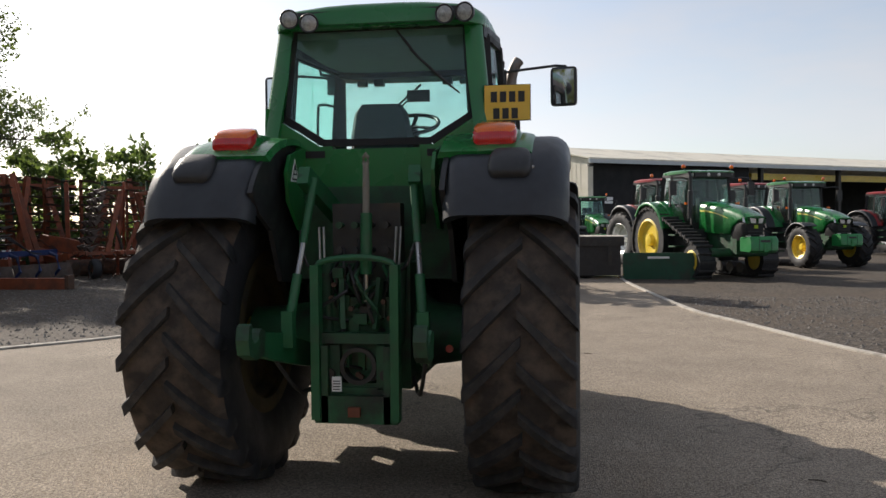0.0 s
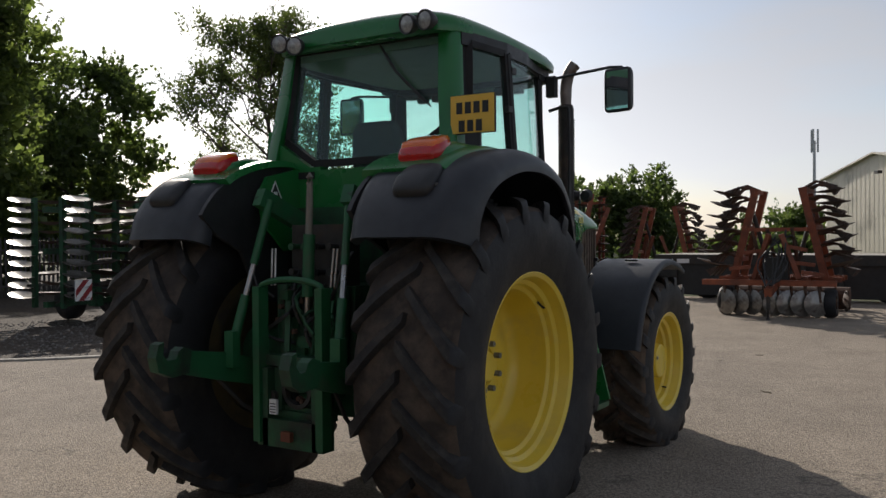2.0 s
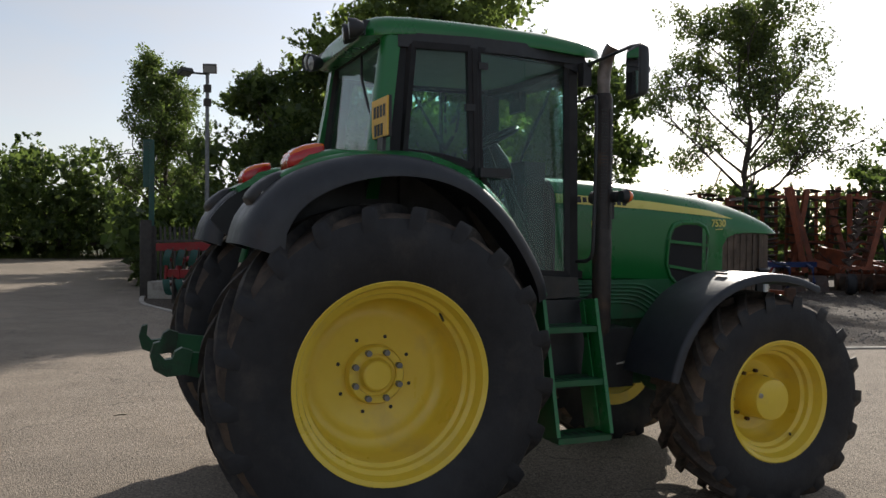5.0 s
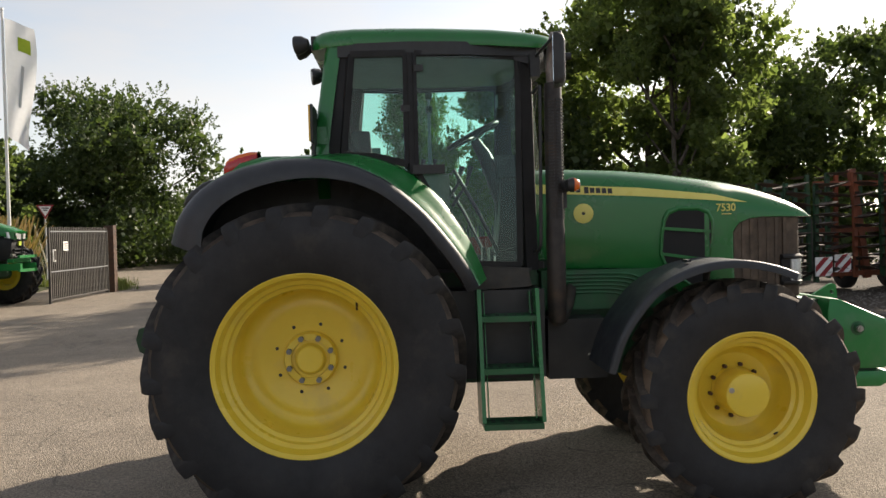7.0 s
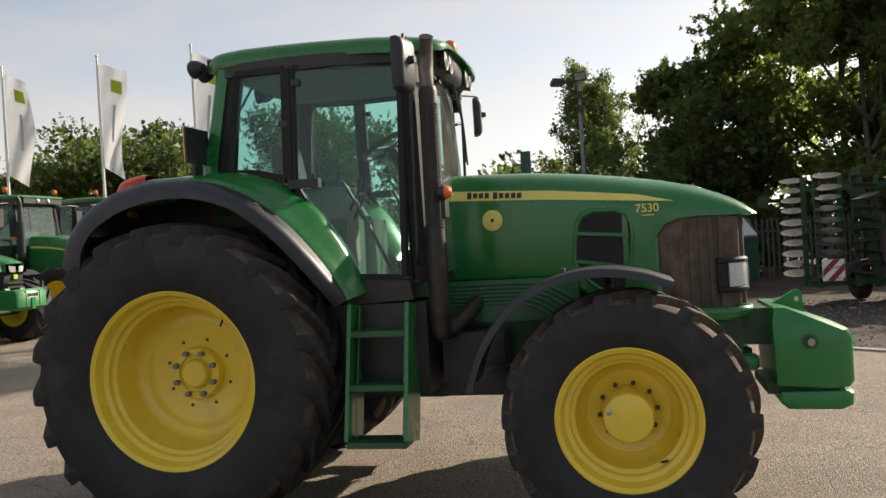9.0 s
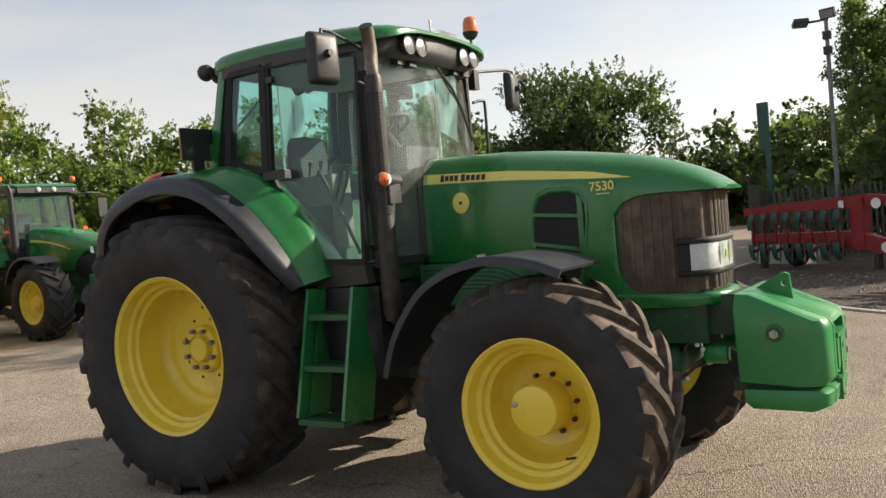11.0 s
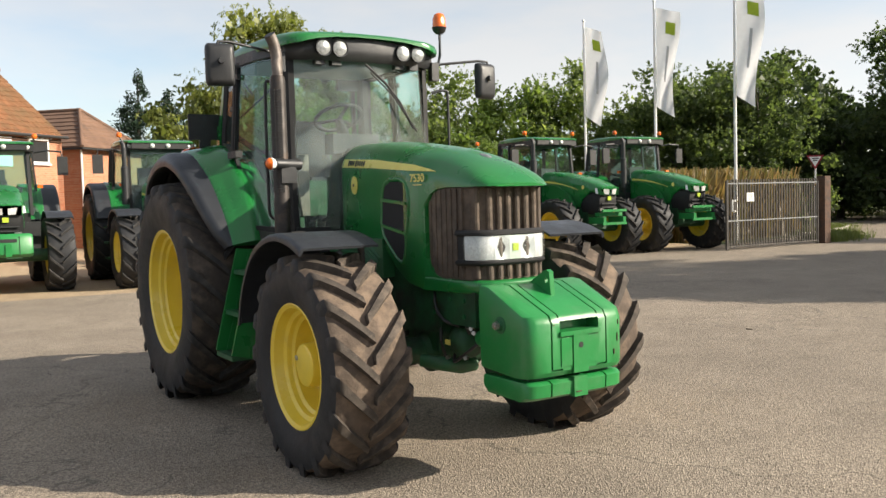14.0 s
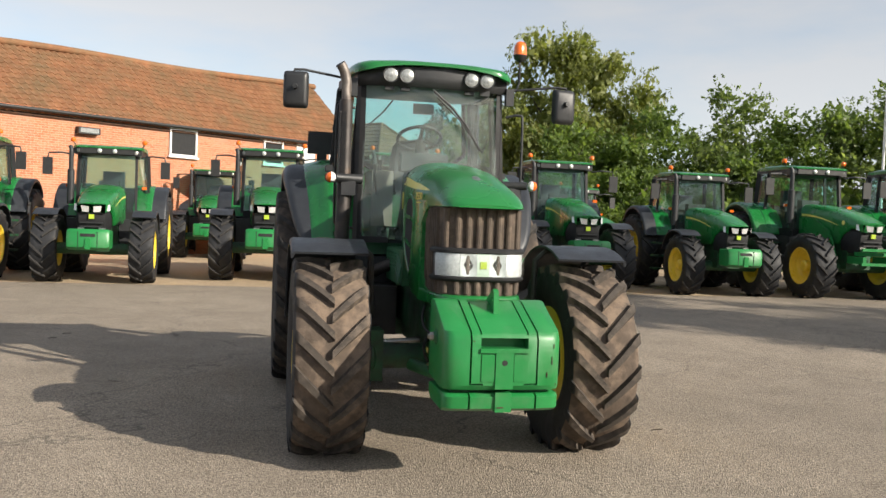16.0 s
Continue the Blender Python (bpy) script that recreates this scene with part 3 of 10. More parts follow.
def nut_mesh(r, length):
    return bevelled(cyl(bmesh.new(), (0, 0, 0), (length, 0, 0), r, r, 6), r * 0.2, 1)


def mirrored(side):
    return Matrix.Diagonal((side, 1, 1, 1))


# ---- ground ----
def sheet(name, outline, z, mat, label, category, thick=0.0):
    bm = bmesh.new()
    vs = [bm.verts.new((x, y, z)) for x, y in outline]
    f = bm.faces.new(vs)
    if thick:
        r = bmesh.ops.extrude_face_region(bm, geom=[f])
        for v in r["geom"]:
            if isinstance(v, bmesh.types.BMVert):
                v.co.z -= thick
    bmesh.ops.triangulate(bm, faces=bm.faces)
    return tagged(part(name, bm, mat), label, category, kind="structure")


G_LEFT = smooth_path([(-60, 3.6), (-38, 2.2), (-25, 0.6), (-17.2, -0.45), (-14.3, -0.15), (-12.4, 0.5), (-10.6, 1.35), (-8.5, 2.7), (-7.5, 3.75), (-6.5, 4.95), (-5.4, 6.4), (-4.7, 8.4), (-4.1, 11.0), (-3.9, 14.0), (-4.1, 17.0), (-4.4, 20.5)], 5)
G_RIGHT = smooth_path([(2.5, 20.5), (2.6, 18.0), (3.3, 11.3), (3.85, 9.1), (4.95, 5.45), (6.6, 2.6), (9.5, 0.6), (15.0, -0.6), (30.0, -1.0)], 5)
G_SOUTH = [(30, -10.2), (6.1, -10.6), (2.0, -10.65), (-2.0, -10.3), (-7.0, -10.5), (-11.8, -10.75), (-15.0, -11.15), (-19.3, -11.0), (-25.6, -12.1), (-28.5, -13.4), (-33, -15.3), (-36, -20), (-38, -40), (-60, -40)]
ground = sheet("ground", [(-700, -700), (700, -700), (700, 700), (-700, 700)], -0.03, M["field"], "wide rough grass ground reaching the horizon", "ground")
yard = sheet("road", G_LEFT + G_RIGHT + G_SOUTH, 0.0, M["asphalt"], "pale chip-sealed yard and driveway with fine cracks", "yard", 0.05)
sheet("ground_gravel_west", [(-24, 0.4)] + G_LEFT[15:] + [(-4.4, 40), (-45, 40), (-45, 2.2)], -0.012, M["gravel"], "dark stony gravel under the farm machines", "gravel")
sheet("ground_gravel_north", [(2.5, 60)] + G_RIGHT + [(40, -1), (60, 60)], -0.012, M["gravel"], "dark stony gravel in front of the shed", "gravel")
sheet("ground_sand", [(30, -10.2)] + G_SOUTH[1:8] + [(-19.6, -12.6), (-19.6, -30), (-8, -50), (40, -50), (40, -10)], -0.008, M["sand"], "pale sandy gravel strip under the parked tractors", "gravel")


def kerb(name, line, label):
    bm = bmesh.new()
    rings = []
    for i, p in enumerate(line):
        a, b = np.array(line[max(i - 1, 0)]), np.array(line[min(i + 1, len(line) - 1)])
        d = (b - a) / max(np.linalg.norm(b - a), 1e-6)
        n = np.array((-d[1], d[0]))
        rings.append([(*(np.array(p) + n * o), z) for o, z in ((-0.06, -0.05), (-0.06, 0.022), (-0.045, 0.03), (0.045, 0.03), (0.06, 0.022), (0.06, -0.05))])
    loft(bm, rings)
    return tagged(part(name, bm, M["concrete"], smooth=40), label, "kerb", kind="structure")


kerb("kerb_west", G_LEFT[10:], "low concrete edging between yard and gravel")
kerb("kerb_north", G_RIGHT[:30], "low concrete edging beside the gravel")


# ---- the green tractor ----
TR = thing("tractor", Matrix.Identity(4), "large used green tractor with yellow wheels on the yard", "tractor")
RA, FA, WB = 0.955, 0.67, 2.70


def hood_top(y):
    return float(np.interp(y, (1.50, 1.75, 2.13, 2.45, 2.74, 3.0, 3.14, 3.30, 3.41, 3.50, 3.56), (2.165, 2.16, 2.145, 2.115, 2.075, 2.03, 1.995, 1.945, 1.895, 1.84, 1.79)))


def hood_half(y):
    return float(np.interp(y, (1.50, 1.62, 1.87, 2.2, 2.5, 2.74, 2.87, 2.98, 3.2, 3.40, 3.50, 3.56), (0.225, 0.242, 0.287, 0.325, 0.347, 0.356, 0.338, 0.308, 0.302, 0.285, 0.25, 0.20)))


def crown(y):
    """How deep the rounded top of the hood is."""
    return float(np.interp(y, (2.9, 3.2, 3.4, 3.5, 3.56), (0.26, 0.22, 0.13, 0.07, 0.03)))


def hood_x(y, z):
    """Half width of the hood at y, z."""
    top, w = hood_top(y), hood_half(y)
    zs = top - crown(y)
    if z <= zs:
        return w
    u = min((z - zs) / (top - zs), 1.0)
    return w * max(1 - u ** 2.6, 0.0) ** (1 / 2.3)


def hood_ring(y, bottom, n=12):
    top = hood_top(y)
    zs = max(top - crown(y), bottom + 0.005)
    zl = [bottom + 0.02, (bottom + zs) / 2] if zs - bottom > 0.06 else [bottom + 0.004, bottom + 0.008]
    right = [(hood_x(y, bottom) - 0.012, bottom)] + [(hood_x(y, z), z) for z in zl + [zs + 0.01]]
    z0 = zs + 0.01
    for k in range(1, n + 1):
        z = z0 + (top - z0) * math.sin(math.pi / 2 * k / n)
        right.append((hood_x(y, z), z))
    pts = right + [(-x, z) for x, z in right[-2::-1]]
    return [(x, y, z) for x, z in pts]


def front_shell():
    """The hood's shell: full sides behind, a cap over the grille in front."""
    bm = bmesh.new()
    side = [(1.52, 1.44), (1.56, 1.44), (1.66, 1.44), (1.75, 1.44), (1.87, 1.44), (2.0, 1.44), (2.12, 1.44), (2.25, 1.43), (2.36, 1.40), (2.45, 1.33), (2.55, 1.25), (2.65, 1.19), (2.74, 1.145), (2.82, 1.125), (2.88, 1.115), (2.915, 1.115)]
    loft(bm, [hood_ring(y, b) for y, b in side])
    bm2 = bmesh.new()
    cap = [(2.88, 1.50), (2.93, 1.66), (2.98, 1.735), (3.06, 1.765), (3.15, 1.775), (3.25, 1.775), (3.35, 1.772), (3.42, 1.772), (3.48, 1.772), (3.52, 1.772), (3.555, 1.772)]
    loft(bm2, [hood_ring(y, b) for y, b in cap])
    return bm, bm2


def mask(t, o=0.0):
    """The rounded front of the grille seen from above, t from 0 to pi, pushed out by o."""
    c, s = math.cos(t), math.sin(t)
    n = Vector((math.copysign(abs(c) ** 1.6, c), abs(s) ** 1.6 * 0.9 + 1e-6, 0)).normalized()
    return 0.288 * math.copysign(abs(c) ** 0.4, c) + n.x * o, 3.0 + 0.45 * max(s, 0.0) ** 0.4 + n.y * o


def mask_at(x, o=0.0):
    c = min(abs(x) / 0.288, 1.0) ** 2.5
    return 3.0 + 0.45 * math.sqrt(max(1 - c * c, 0.0)) ** 0.4 + o


def build_hood():
    a, b = front_shell()
    hood = part("hood", a, M["green"], TR, "glossy green steel hood", 35)
    part("hood_nose", b, M["green"], hood, smooth=35)
    # lower lip under the grille
    bm = bmesh.new()
    rings = []
    for k in range(13):
        t = math.pi * k / 12
        x, y = 0.292 * math.copysign(abs(math.cos(t)) ** 0.6, math.cos(t)), 3.06 + 0.42 * math.sin(t) ** 0.6
        dx, dy, k = math.cos(t), math.sin(t), 0.35 + 0.65 * math.sin(t)
        rings.append([(x + dx * o * k, y + dy * o * k, z) for o, z in ((-0.10, 1.185), (0.01, 1.195), (0.038, 1.188), (0.048, 1.17), (0.048, 1.135), (0.036, 1.115), (0.0, 1.105), (-0.10, 1.105))])
    rings = [[(math.copysign(0.325, p[0]) if abs(p[0]) > 0.28 else p[0], 2.90, p[2]) for p in rings[0]]] + rings + [[(math.copysign(0.325, p[0]) if abs(p[0]) > 0.28 else p[0], 2.90, p[2]) for p in rings[-1]]]
    loft(bm, rings)
    part("grille_lip", bm, M["green"], hood, smooth=50)
    # rounded lower corner where the hood's side runs into the lip
    for s in (1, -1):
        edge = [(2.89, 1.11), (3.20, 1.115), (3.20, 1.188), (3.10, 1.192), (3.03, 1.207), (2.985, 1.235), (2.952, 1.285), (2.936, 1.35), (2.93, 1.45), (2.93, 1.66), (2.89, 1.66)]
        bm = loft(bmesh.new(), [[(s * (0.265 if inner else 0.30 + 0.028 * max(0.0, 1 - (y - 2.89) / 0.14)), y, z) for y, z in edge] for inner in (1, 0)])
        part("grille_corner", bm, M["green"], hood, smooth=40)
    # the grille: a rounded block with upright ribs
    bm = bmesh.new()
    outline = []
    for k in range(33):
        outline.append(mask(math.pi * k / 32))
    outline = [(0.288, 2.86)] + outline + [(-0.288, 2.86)]
    loft(bm, [[(x, y, z) for x, y in outline] for z in (1.17, 1.80)])
    grille = part("grille", bm, M["grille"], TR, "dusty brown radiator grille mesh", 30)
    for i in range(8):
        x = -0.2415 + 0.069 * i
        y = mask_at(x)
        bm = bmesh.new()
        prism(bm, [(x - 0.021, y - 0.04), (x + 0.021, y - 0.04), (x + 0.017, y + 0.018), (x + 0.006, y + 0.026), (x - 0.006, y + 0.026), (x - 0.017, y + 0.018)], 2, 1.205, 1.765)
        part("slat", bm, M["grille"], grille)
    for s in (-1, 1):
        for i in range(7):
            y = 2.955 + 0.06 * i
            bm = boxes((s * 0.284 - 0.010, s * 0.284 + 0.010, y - 0.012, y + 0.012, 1.21, 1.765 if i else 1.70), bevel=0.005, seg=1)
            part("slat", bm, M["grille"], grille)
    # head lamp unit in a black frame
    bm = bmesh.new()
    rings = []
    for k in range(33):
        t = math.pi * (0.10 + 0.80 * k / 32)
        rings.append([(*mask(t, o), z) for o, z in ((-0.03, 1.292), (0.03, 1.285), (0.045, 1.30), (0.045, 1.312), (0.02, 1.322), (0.02, 1.468), (0.045, 1.478), (0.045, 1.492), (0.03, 1.507), (-0.03, 1.50))])
    loft(bm, rings)
    unit = part("lamp_surround", bm, M["frame"], grille, "black headlamp surround", 40)
    for x0, x1, nm, mt in ((0.155, 0.270, "side_lens", "lens_side"), (0.042, 0.153, "headlamp", "lens_main"), (-0.042, 0.042, "badge_plate", "lens_badge"), (-0.153, -0.042, "headlamp", "lens_main"), (-0.270, -0.155, "side_lens", "lens_side")):
        bm = bmesh.new()
        rings = []
        for k in range(9):
            x = x0 + (x1 - x0) * k / 8
            t = math.acos(math.copysign((min(abs(x) / 0.288, 1.0)) ** 2.5, x))
            # the reflectors are dished towards their middle
            q = 0.022 * math.sin(math.pi * k / 8) if nm == "headlamp" else 0.004 * math.sin(math.pi * k)
            rings.append([(*mask(t, o), z) for o, z in ((0.0, 1.32), (0.030, 1.32), (0.034 - 0.5 * q, 1.34), (0.034 - q, 1.395), (0.034 - 0.5 * q, 1.45), (0.030, 1.47), (0.0, 1.47))])
        loft(bm, rings)
        lamp = part(nm, bm, M[mt], grille, {"side_lens": "ribbed clear side lens", "headlamp": "dished bright headlamp reflector"}.get(nm, ""), 40)
        xm = (x0 + x1) / 2
        if nm == "headlamp":
            bm = lathe(bmesh.new(), [(0.0, 0.001), (0.0, 0.016), (0.010, 0.014), (0.016, 0.001)], 16, 0, 0, 0, True, "y")
            o = part("bulb_shield", bm, M["lens_side"], lamp, "bright round bulb shield", 40)
            o.matrix_basis = pose(xm, mask_at(xm, 0.008), 1.398)
        elif nm == "badge_plate":
            bm = boxes((-0.022, 0.022, mask_at(0, 0.032), mask_at(0, 0.039), 1.372, 1.418), bevel=0.012)
            part("badge", bm, M["flaglogo"], lamp, "small green and yellow badge")
    bm = bmesh.new()
    rings = []
    for k in range(25):
        x = 0.270 - 0.54 * k / 24
        t = math.acos(math.copysign((min(abs(x) / 0.288, 1.0)) ** 2.5, x))
        rings.append([(*mask(t, o), z) for o, z in ((0.038, 1.318), (0.046, 1.33), (0.048, 1.395), (0.046, 1.46), (0.038, 1.472))])
    loft(bm, rings, closed=False)
    cover = part("lamp_glass", bm, M["glass_clear"], unit, "clear lamp cover glass", 50)
    cover.visible_shadow = False
    # side details on both sides
    for s in (1, -1):
        # yellow stripe, tapering to the front
        n = 28
        bm = bmesh.new()
        top, low = [], []
        for k in range(n + 1):
            y = 1.545 + (3.04 - 1.545) * k / n
            zt = float(np.interp(y, (1.545, 2.26, 2.81, 3.04), (2.046, 2.003, 1.942, 1.887)))
            zl = float(np.interp(y, (1.545, 2.26, 2.81, 3.04), (1.98, 1.942, 1.899, 1.885)))
            top.append((y, zt)), low.append((y, zl))
        rings = [[(s * (hood_x(y, z) + 0.004), y, z) for z in (zl, (zl + zt) / 2, zt)] for (y, zt), (_, zl) in zip(top, low)]
        loft(bm, rings, closed=False)
        stripe = part("stripe", bm, M["decal"], hood, "yellow side stripe", 60)
        for i in range(9):
            bm = bmesh.new()
            y0 = 1.70 + i * 0.041 + (0.016 if i > 3 else 0)
            zc, hh = 2.006 - (y0 - 1.70) * 0.062, 0.023 if i in (0, 4) else 0.018
            rings = [[(s * (hood_x(y, z) + o), y, z) for z in (zc - hh, zc, zc + hh)] for o in (0.005, 0.0065) for y in (y0, y0 + 0.03)]
            loft(bm, rings[:2], closed=False), loft(bm, rings[2:], closed=False)
            part("name_bar", bm, M["ink"], stripe)
        m = pose(s * (hood_x(2.80, 1.85) + 0.004), 2.80 if s > 0 else 2.97, 1.824, 90, 0, (90 + 8) * s)
        text_part("model_number", "7530", 0.075, M["decal"], hood, m, "yellow model number 7530")
        bm = boxes((-0.001, 0.0015, -0.04, 0.04, -0.003, 0.003))
        part("model_bar", bm, M["decal"], hood).matrix_basis = pose(s * (hood_x(2.88, 1.80) + 0.004), 2.88, 1.803, 0, 0, 12 * s)
        bm = lathe(bmesh.new(), [(-0.002, 0.001), (-0.002, 0.07), (0.004, 0.07), (0.006, 0.064), (0.006, 0.001)], 28)
        o = part("round_badge", bm, M["decal"], hood, "round yellow sticker", 40)
        o.matrix_basis = pose(s * (hood_x(1.87, 1.83) + 0.004), 1.87, 1.83, 0, 0, -8 * s) @ mirrored(s)
        bm = lathe(bmesh.new(), [(0.0, 0.001), (0.0, 0.012), (0.009, 0.012), (0.009, 0.001)], 12)
        o2 = part("badge_mark", bm, M["ink"], o)
        # air vent with three openings
        ring = []
        for a, b in ((2.46, 1.815), (2.53, 1.843), (2.67, 1.842), (2.735, 1.815), (2.765, 1.755), (2.768, 1.66), (2.752, 1.53), (2.718, 1.36), (2.70, 1.30), (2.665, 1.285), (2.61, 1.31), (2.50, 1.395), (2.435, 1.46), (2.405, 1.54), (2.415, 1.66), (2.435, 1.77)):
            ring.append((a, b))
        hx = s * hood_half(2.58)
        bm = prism(bmesh.new(), ring, 0, hx - s * 0.02, hx + s * 0.005)
        vent = part("vent", bm, M["dark"], hood, "black side air vent")
        cy, cz = 2.59, 1.58
        bm = bmesh.new()
        rr = [[(hx + s * dx, cy + (y - cy) * f, cz + (z - cz) * f) for f, dx in ((1.10, -0.004), (1.07, 0.012), (1.01, 0.014), (0.96, 0.004))] for y, z in ring]
        loft(bm, rr + [rr[0]], caps=False)
        part("vent_frame", bm, M["green"], vent, smooth=60)
        for z0, z1 in ((1.712, 1.682), (1.532, 1.478)):
            bm = bmesh.new()
            bar(bm, (hx + s * 0.009, 2.41, z0), (hx + s * 0.009, 2.755, z1), 0.018, 0.022)
            part("vent_bar", bm, M["green"], vent)
        # ribbed panel below the hood
        bm = boxes((s * 0.30 - 0.065, s * 0.30 + 0.065, 1.55, 2.42, 1.16, 1.435), bevel=0.02)
        rib = part("side_panel", bm, M["green_old"], TR, "ribbed green engine side panel")
        for i in range(6):
            z = 1.405 - i * 0.026
            bm = tube(bmesh.new(), smooth_path([(s * 0.368, 1.58, z), (s * 0.368, 2.10 - 0.02 * i, z), (s * 0.368, 2.25 - 0.02 * i, z - 0.035), (s * 0.366, 2.38 - 0.025 * i, z - 0.11)], 3), 0.009, 6)
            part("rib", bm, M["green_old"], rib)
    # lamp on the hood's front
    bm = lathe(bmesh.new(), [(0, 0.001), (0, 0.030), (0.006, 0.027), (0.011, 0.001)], 20, 0, 0, 0, True, "z")
    bmesh.ops.scale(bm, vec=(1, 1.9, 1), verts=bm.verts)
    part("hood_badge", bm, M["steel"], hood, "small bright oval badge on the hood", 50).matrix_basis = pose(0, 3.19, hood_top(3.19) - 0.003, -19)
    bm = bmesh.new()
    loft(bm, [[(x * 1.03, y, 1.44 + (z - 1.44) * 1.01) for x, _, z in hood_ring(1.53, 1.44)] for y in (1.50, 1.535)])
    part("hood_seal", bm, M["frame"], hood, "black rubber edge behind the hood", 40)


build_hood()


def build_wheel(x, z, y, R, W, rim, disc, side, lugs, hub):
    """One wheel of the tractor: rim with tyre, hub, nuts and valve."""
    h = part("wheel", rim_mesh(rim, W * 0.80, disc), M["yellow"], TR, "yellow steel wheel with a black lugged tyre", 32)
    h.matrix_basis = pose(side * x, y, z) @ mirrored(side)
    dusty = hub == "front"
    part("tyre", tyre_mesh(R, W, rim + 0.008, 0), (M["tyre"], M["tread_dusty" if dusty else "tread"]), h, "worn dusty black tractor tyre", 38)
    for s in (-1, 1):
        bm = tyre_mesh(R, W, rim + 0.008, lugs, 0.052, 0.072, body=False, only=s)
        bevelled(bm, 0.011, 2, 25)
        for f in bm.faces:
            c = f.calc_center_median()
            f.material_index = 1 if abs(c.x) > W * 0.455 else 0
        l0 = part("tread_lug", bm, (M["lug_dusty" if dusty else "lug"], M["tyre"]), h, smooth=60)
        for k in range(1, lugs):
            again(l0, Matrix.Rotation(-2 * math.pi * k / lugs, 4, "X"))
    q = -W * 0.40
    # rear rims get a darkened back that paints in the shade there
    bm = lathe(bmesh.new(), [(q - 0.006, rim + 0.006), (q - 0.006, rim - 0.094), (q + 0.03, rim - 0.092), (disc - 0.035, rim - 0.14), (disc - 0.034, 0.10), (disc - 0.05, 0.10), (disc - 0.05, rim - 0.15), (q + 0.03, rim - 0.105)], 48)
    part("rim_back", bm, M["rim_shade" if hub == "rear" else "yellow"], h, "back of the rim", 40)
    if hub == "rear":
        bm = lathe(bmesh.new(), [(0, 0.001), (0.085, 0.001), (0.085, 0.075), (0.078, 0.085), (0.045, 0.092), (0.034, 0.10), (0.034, 0.116), (0.052, 0.12), (0.052, 0.158), (0.036, 0.168), (0, 0.172)], 40)
        hb = part("hub", bm, M["yellow"], h, "yellow hub ring", 30)
        hb.matrix_basis = pose(disc, 0, 0)
        nut = nut_mesh(0.018, 0.045)
        n0 = part("wheel_nut", nut, M["galv_dull"], hb)
        for k in range(8):
            a = 2 * math.pi * (k + 0.5) / 8
            m = pose(0.045, 0.138 * math.sin(a), 0.138 * math.cos(a))
            if k == 0:
                n0.matrix_basis = m
            else:
                again(n0, m)
        hole = part("rim_hole", cyl(bmesh.new(), (0, 0, 0), (0.0025, 0, 0), 0.011, 0.011, 10), M["ink"], h)
        for k in range(8):
            a = 2 * math.pi * k / 8 + 0.3
            m = pose(disc + 0.0005, 0.22 * math.sin(a), 0.22 * math.cos(a))
            if k == 0:
                hole.matrix_basis = m
            else:
                again(hole, m)
    else:
        bm = lathe(bmesh.new(), [(-0.02, 0.001), (-0.02, 0.155), (0.01, 0.155), (0.025, 0.145), (0.195, 0.142), (0.216, 0.134), (0.222, 0.118), (0.222, 0.001)], 40)
        hb = part("hub", bm, M["yellow"], h, "yellow final drive hub", 30)
        hb.matrix_basis = pose(disc, 0, 0)
        nut = nut_mesh(0.013, 0.03)
        n0 = part("wheel_nut", nut, M["rust"], hb)
        for k in range(10):
            a = 2 * math.pi * k / 10 + 0.2
            m = pose(0.0, 0.166 * math.sin(a), 0.166 * math.cos(a))
            if k == 0:
                n0.matrix_basis = m
            else:
                again(n0, m)
        cap = part("hub_plug", lathe(bmesh.new(), [(0, 0.001), (0, 0.017), (0.006, 0.017), (0.008, 0.01), (0.008, 0.001)], 14), M["steel"], hb)
        cap.matrix_basis = pose(0.222, -0.105, 0.035)
    bm = tube(bmesh.new(), [(0, 0, 0), (0.02, 0.012, -0.012), (0.05, 0.03, -0.03)], 0.007, 6)
    v = part("valve", bm, M["ink"], h)
    a = 0.7 if hub == "rear" else 2.45
    v.matrix_basis = pose(W * 0.40 - 0.11, (rim - 0.06) * math.sin(a), (rim - 0.06) * math.cos(a), -math.degrees(a))
    return h


for side in (1, -1):
    build_wheel(0.985, RA, 0.0, 0.965, 0.64, 0.535, -0.09, side, 21, "rear")
    build_wheel(0.955, FA, WB, 0.715, 0.52, 0.385, -0.06, side, 18, "front")


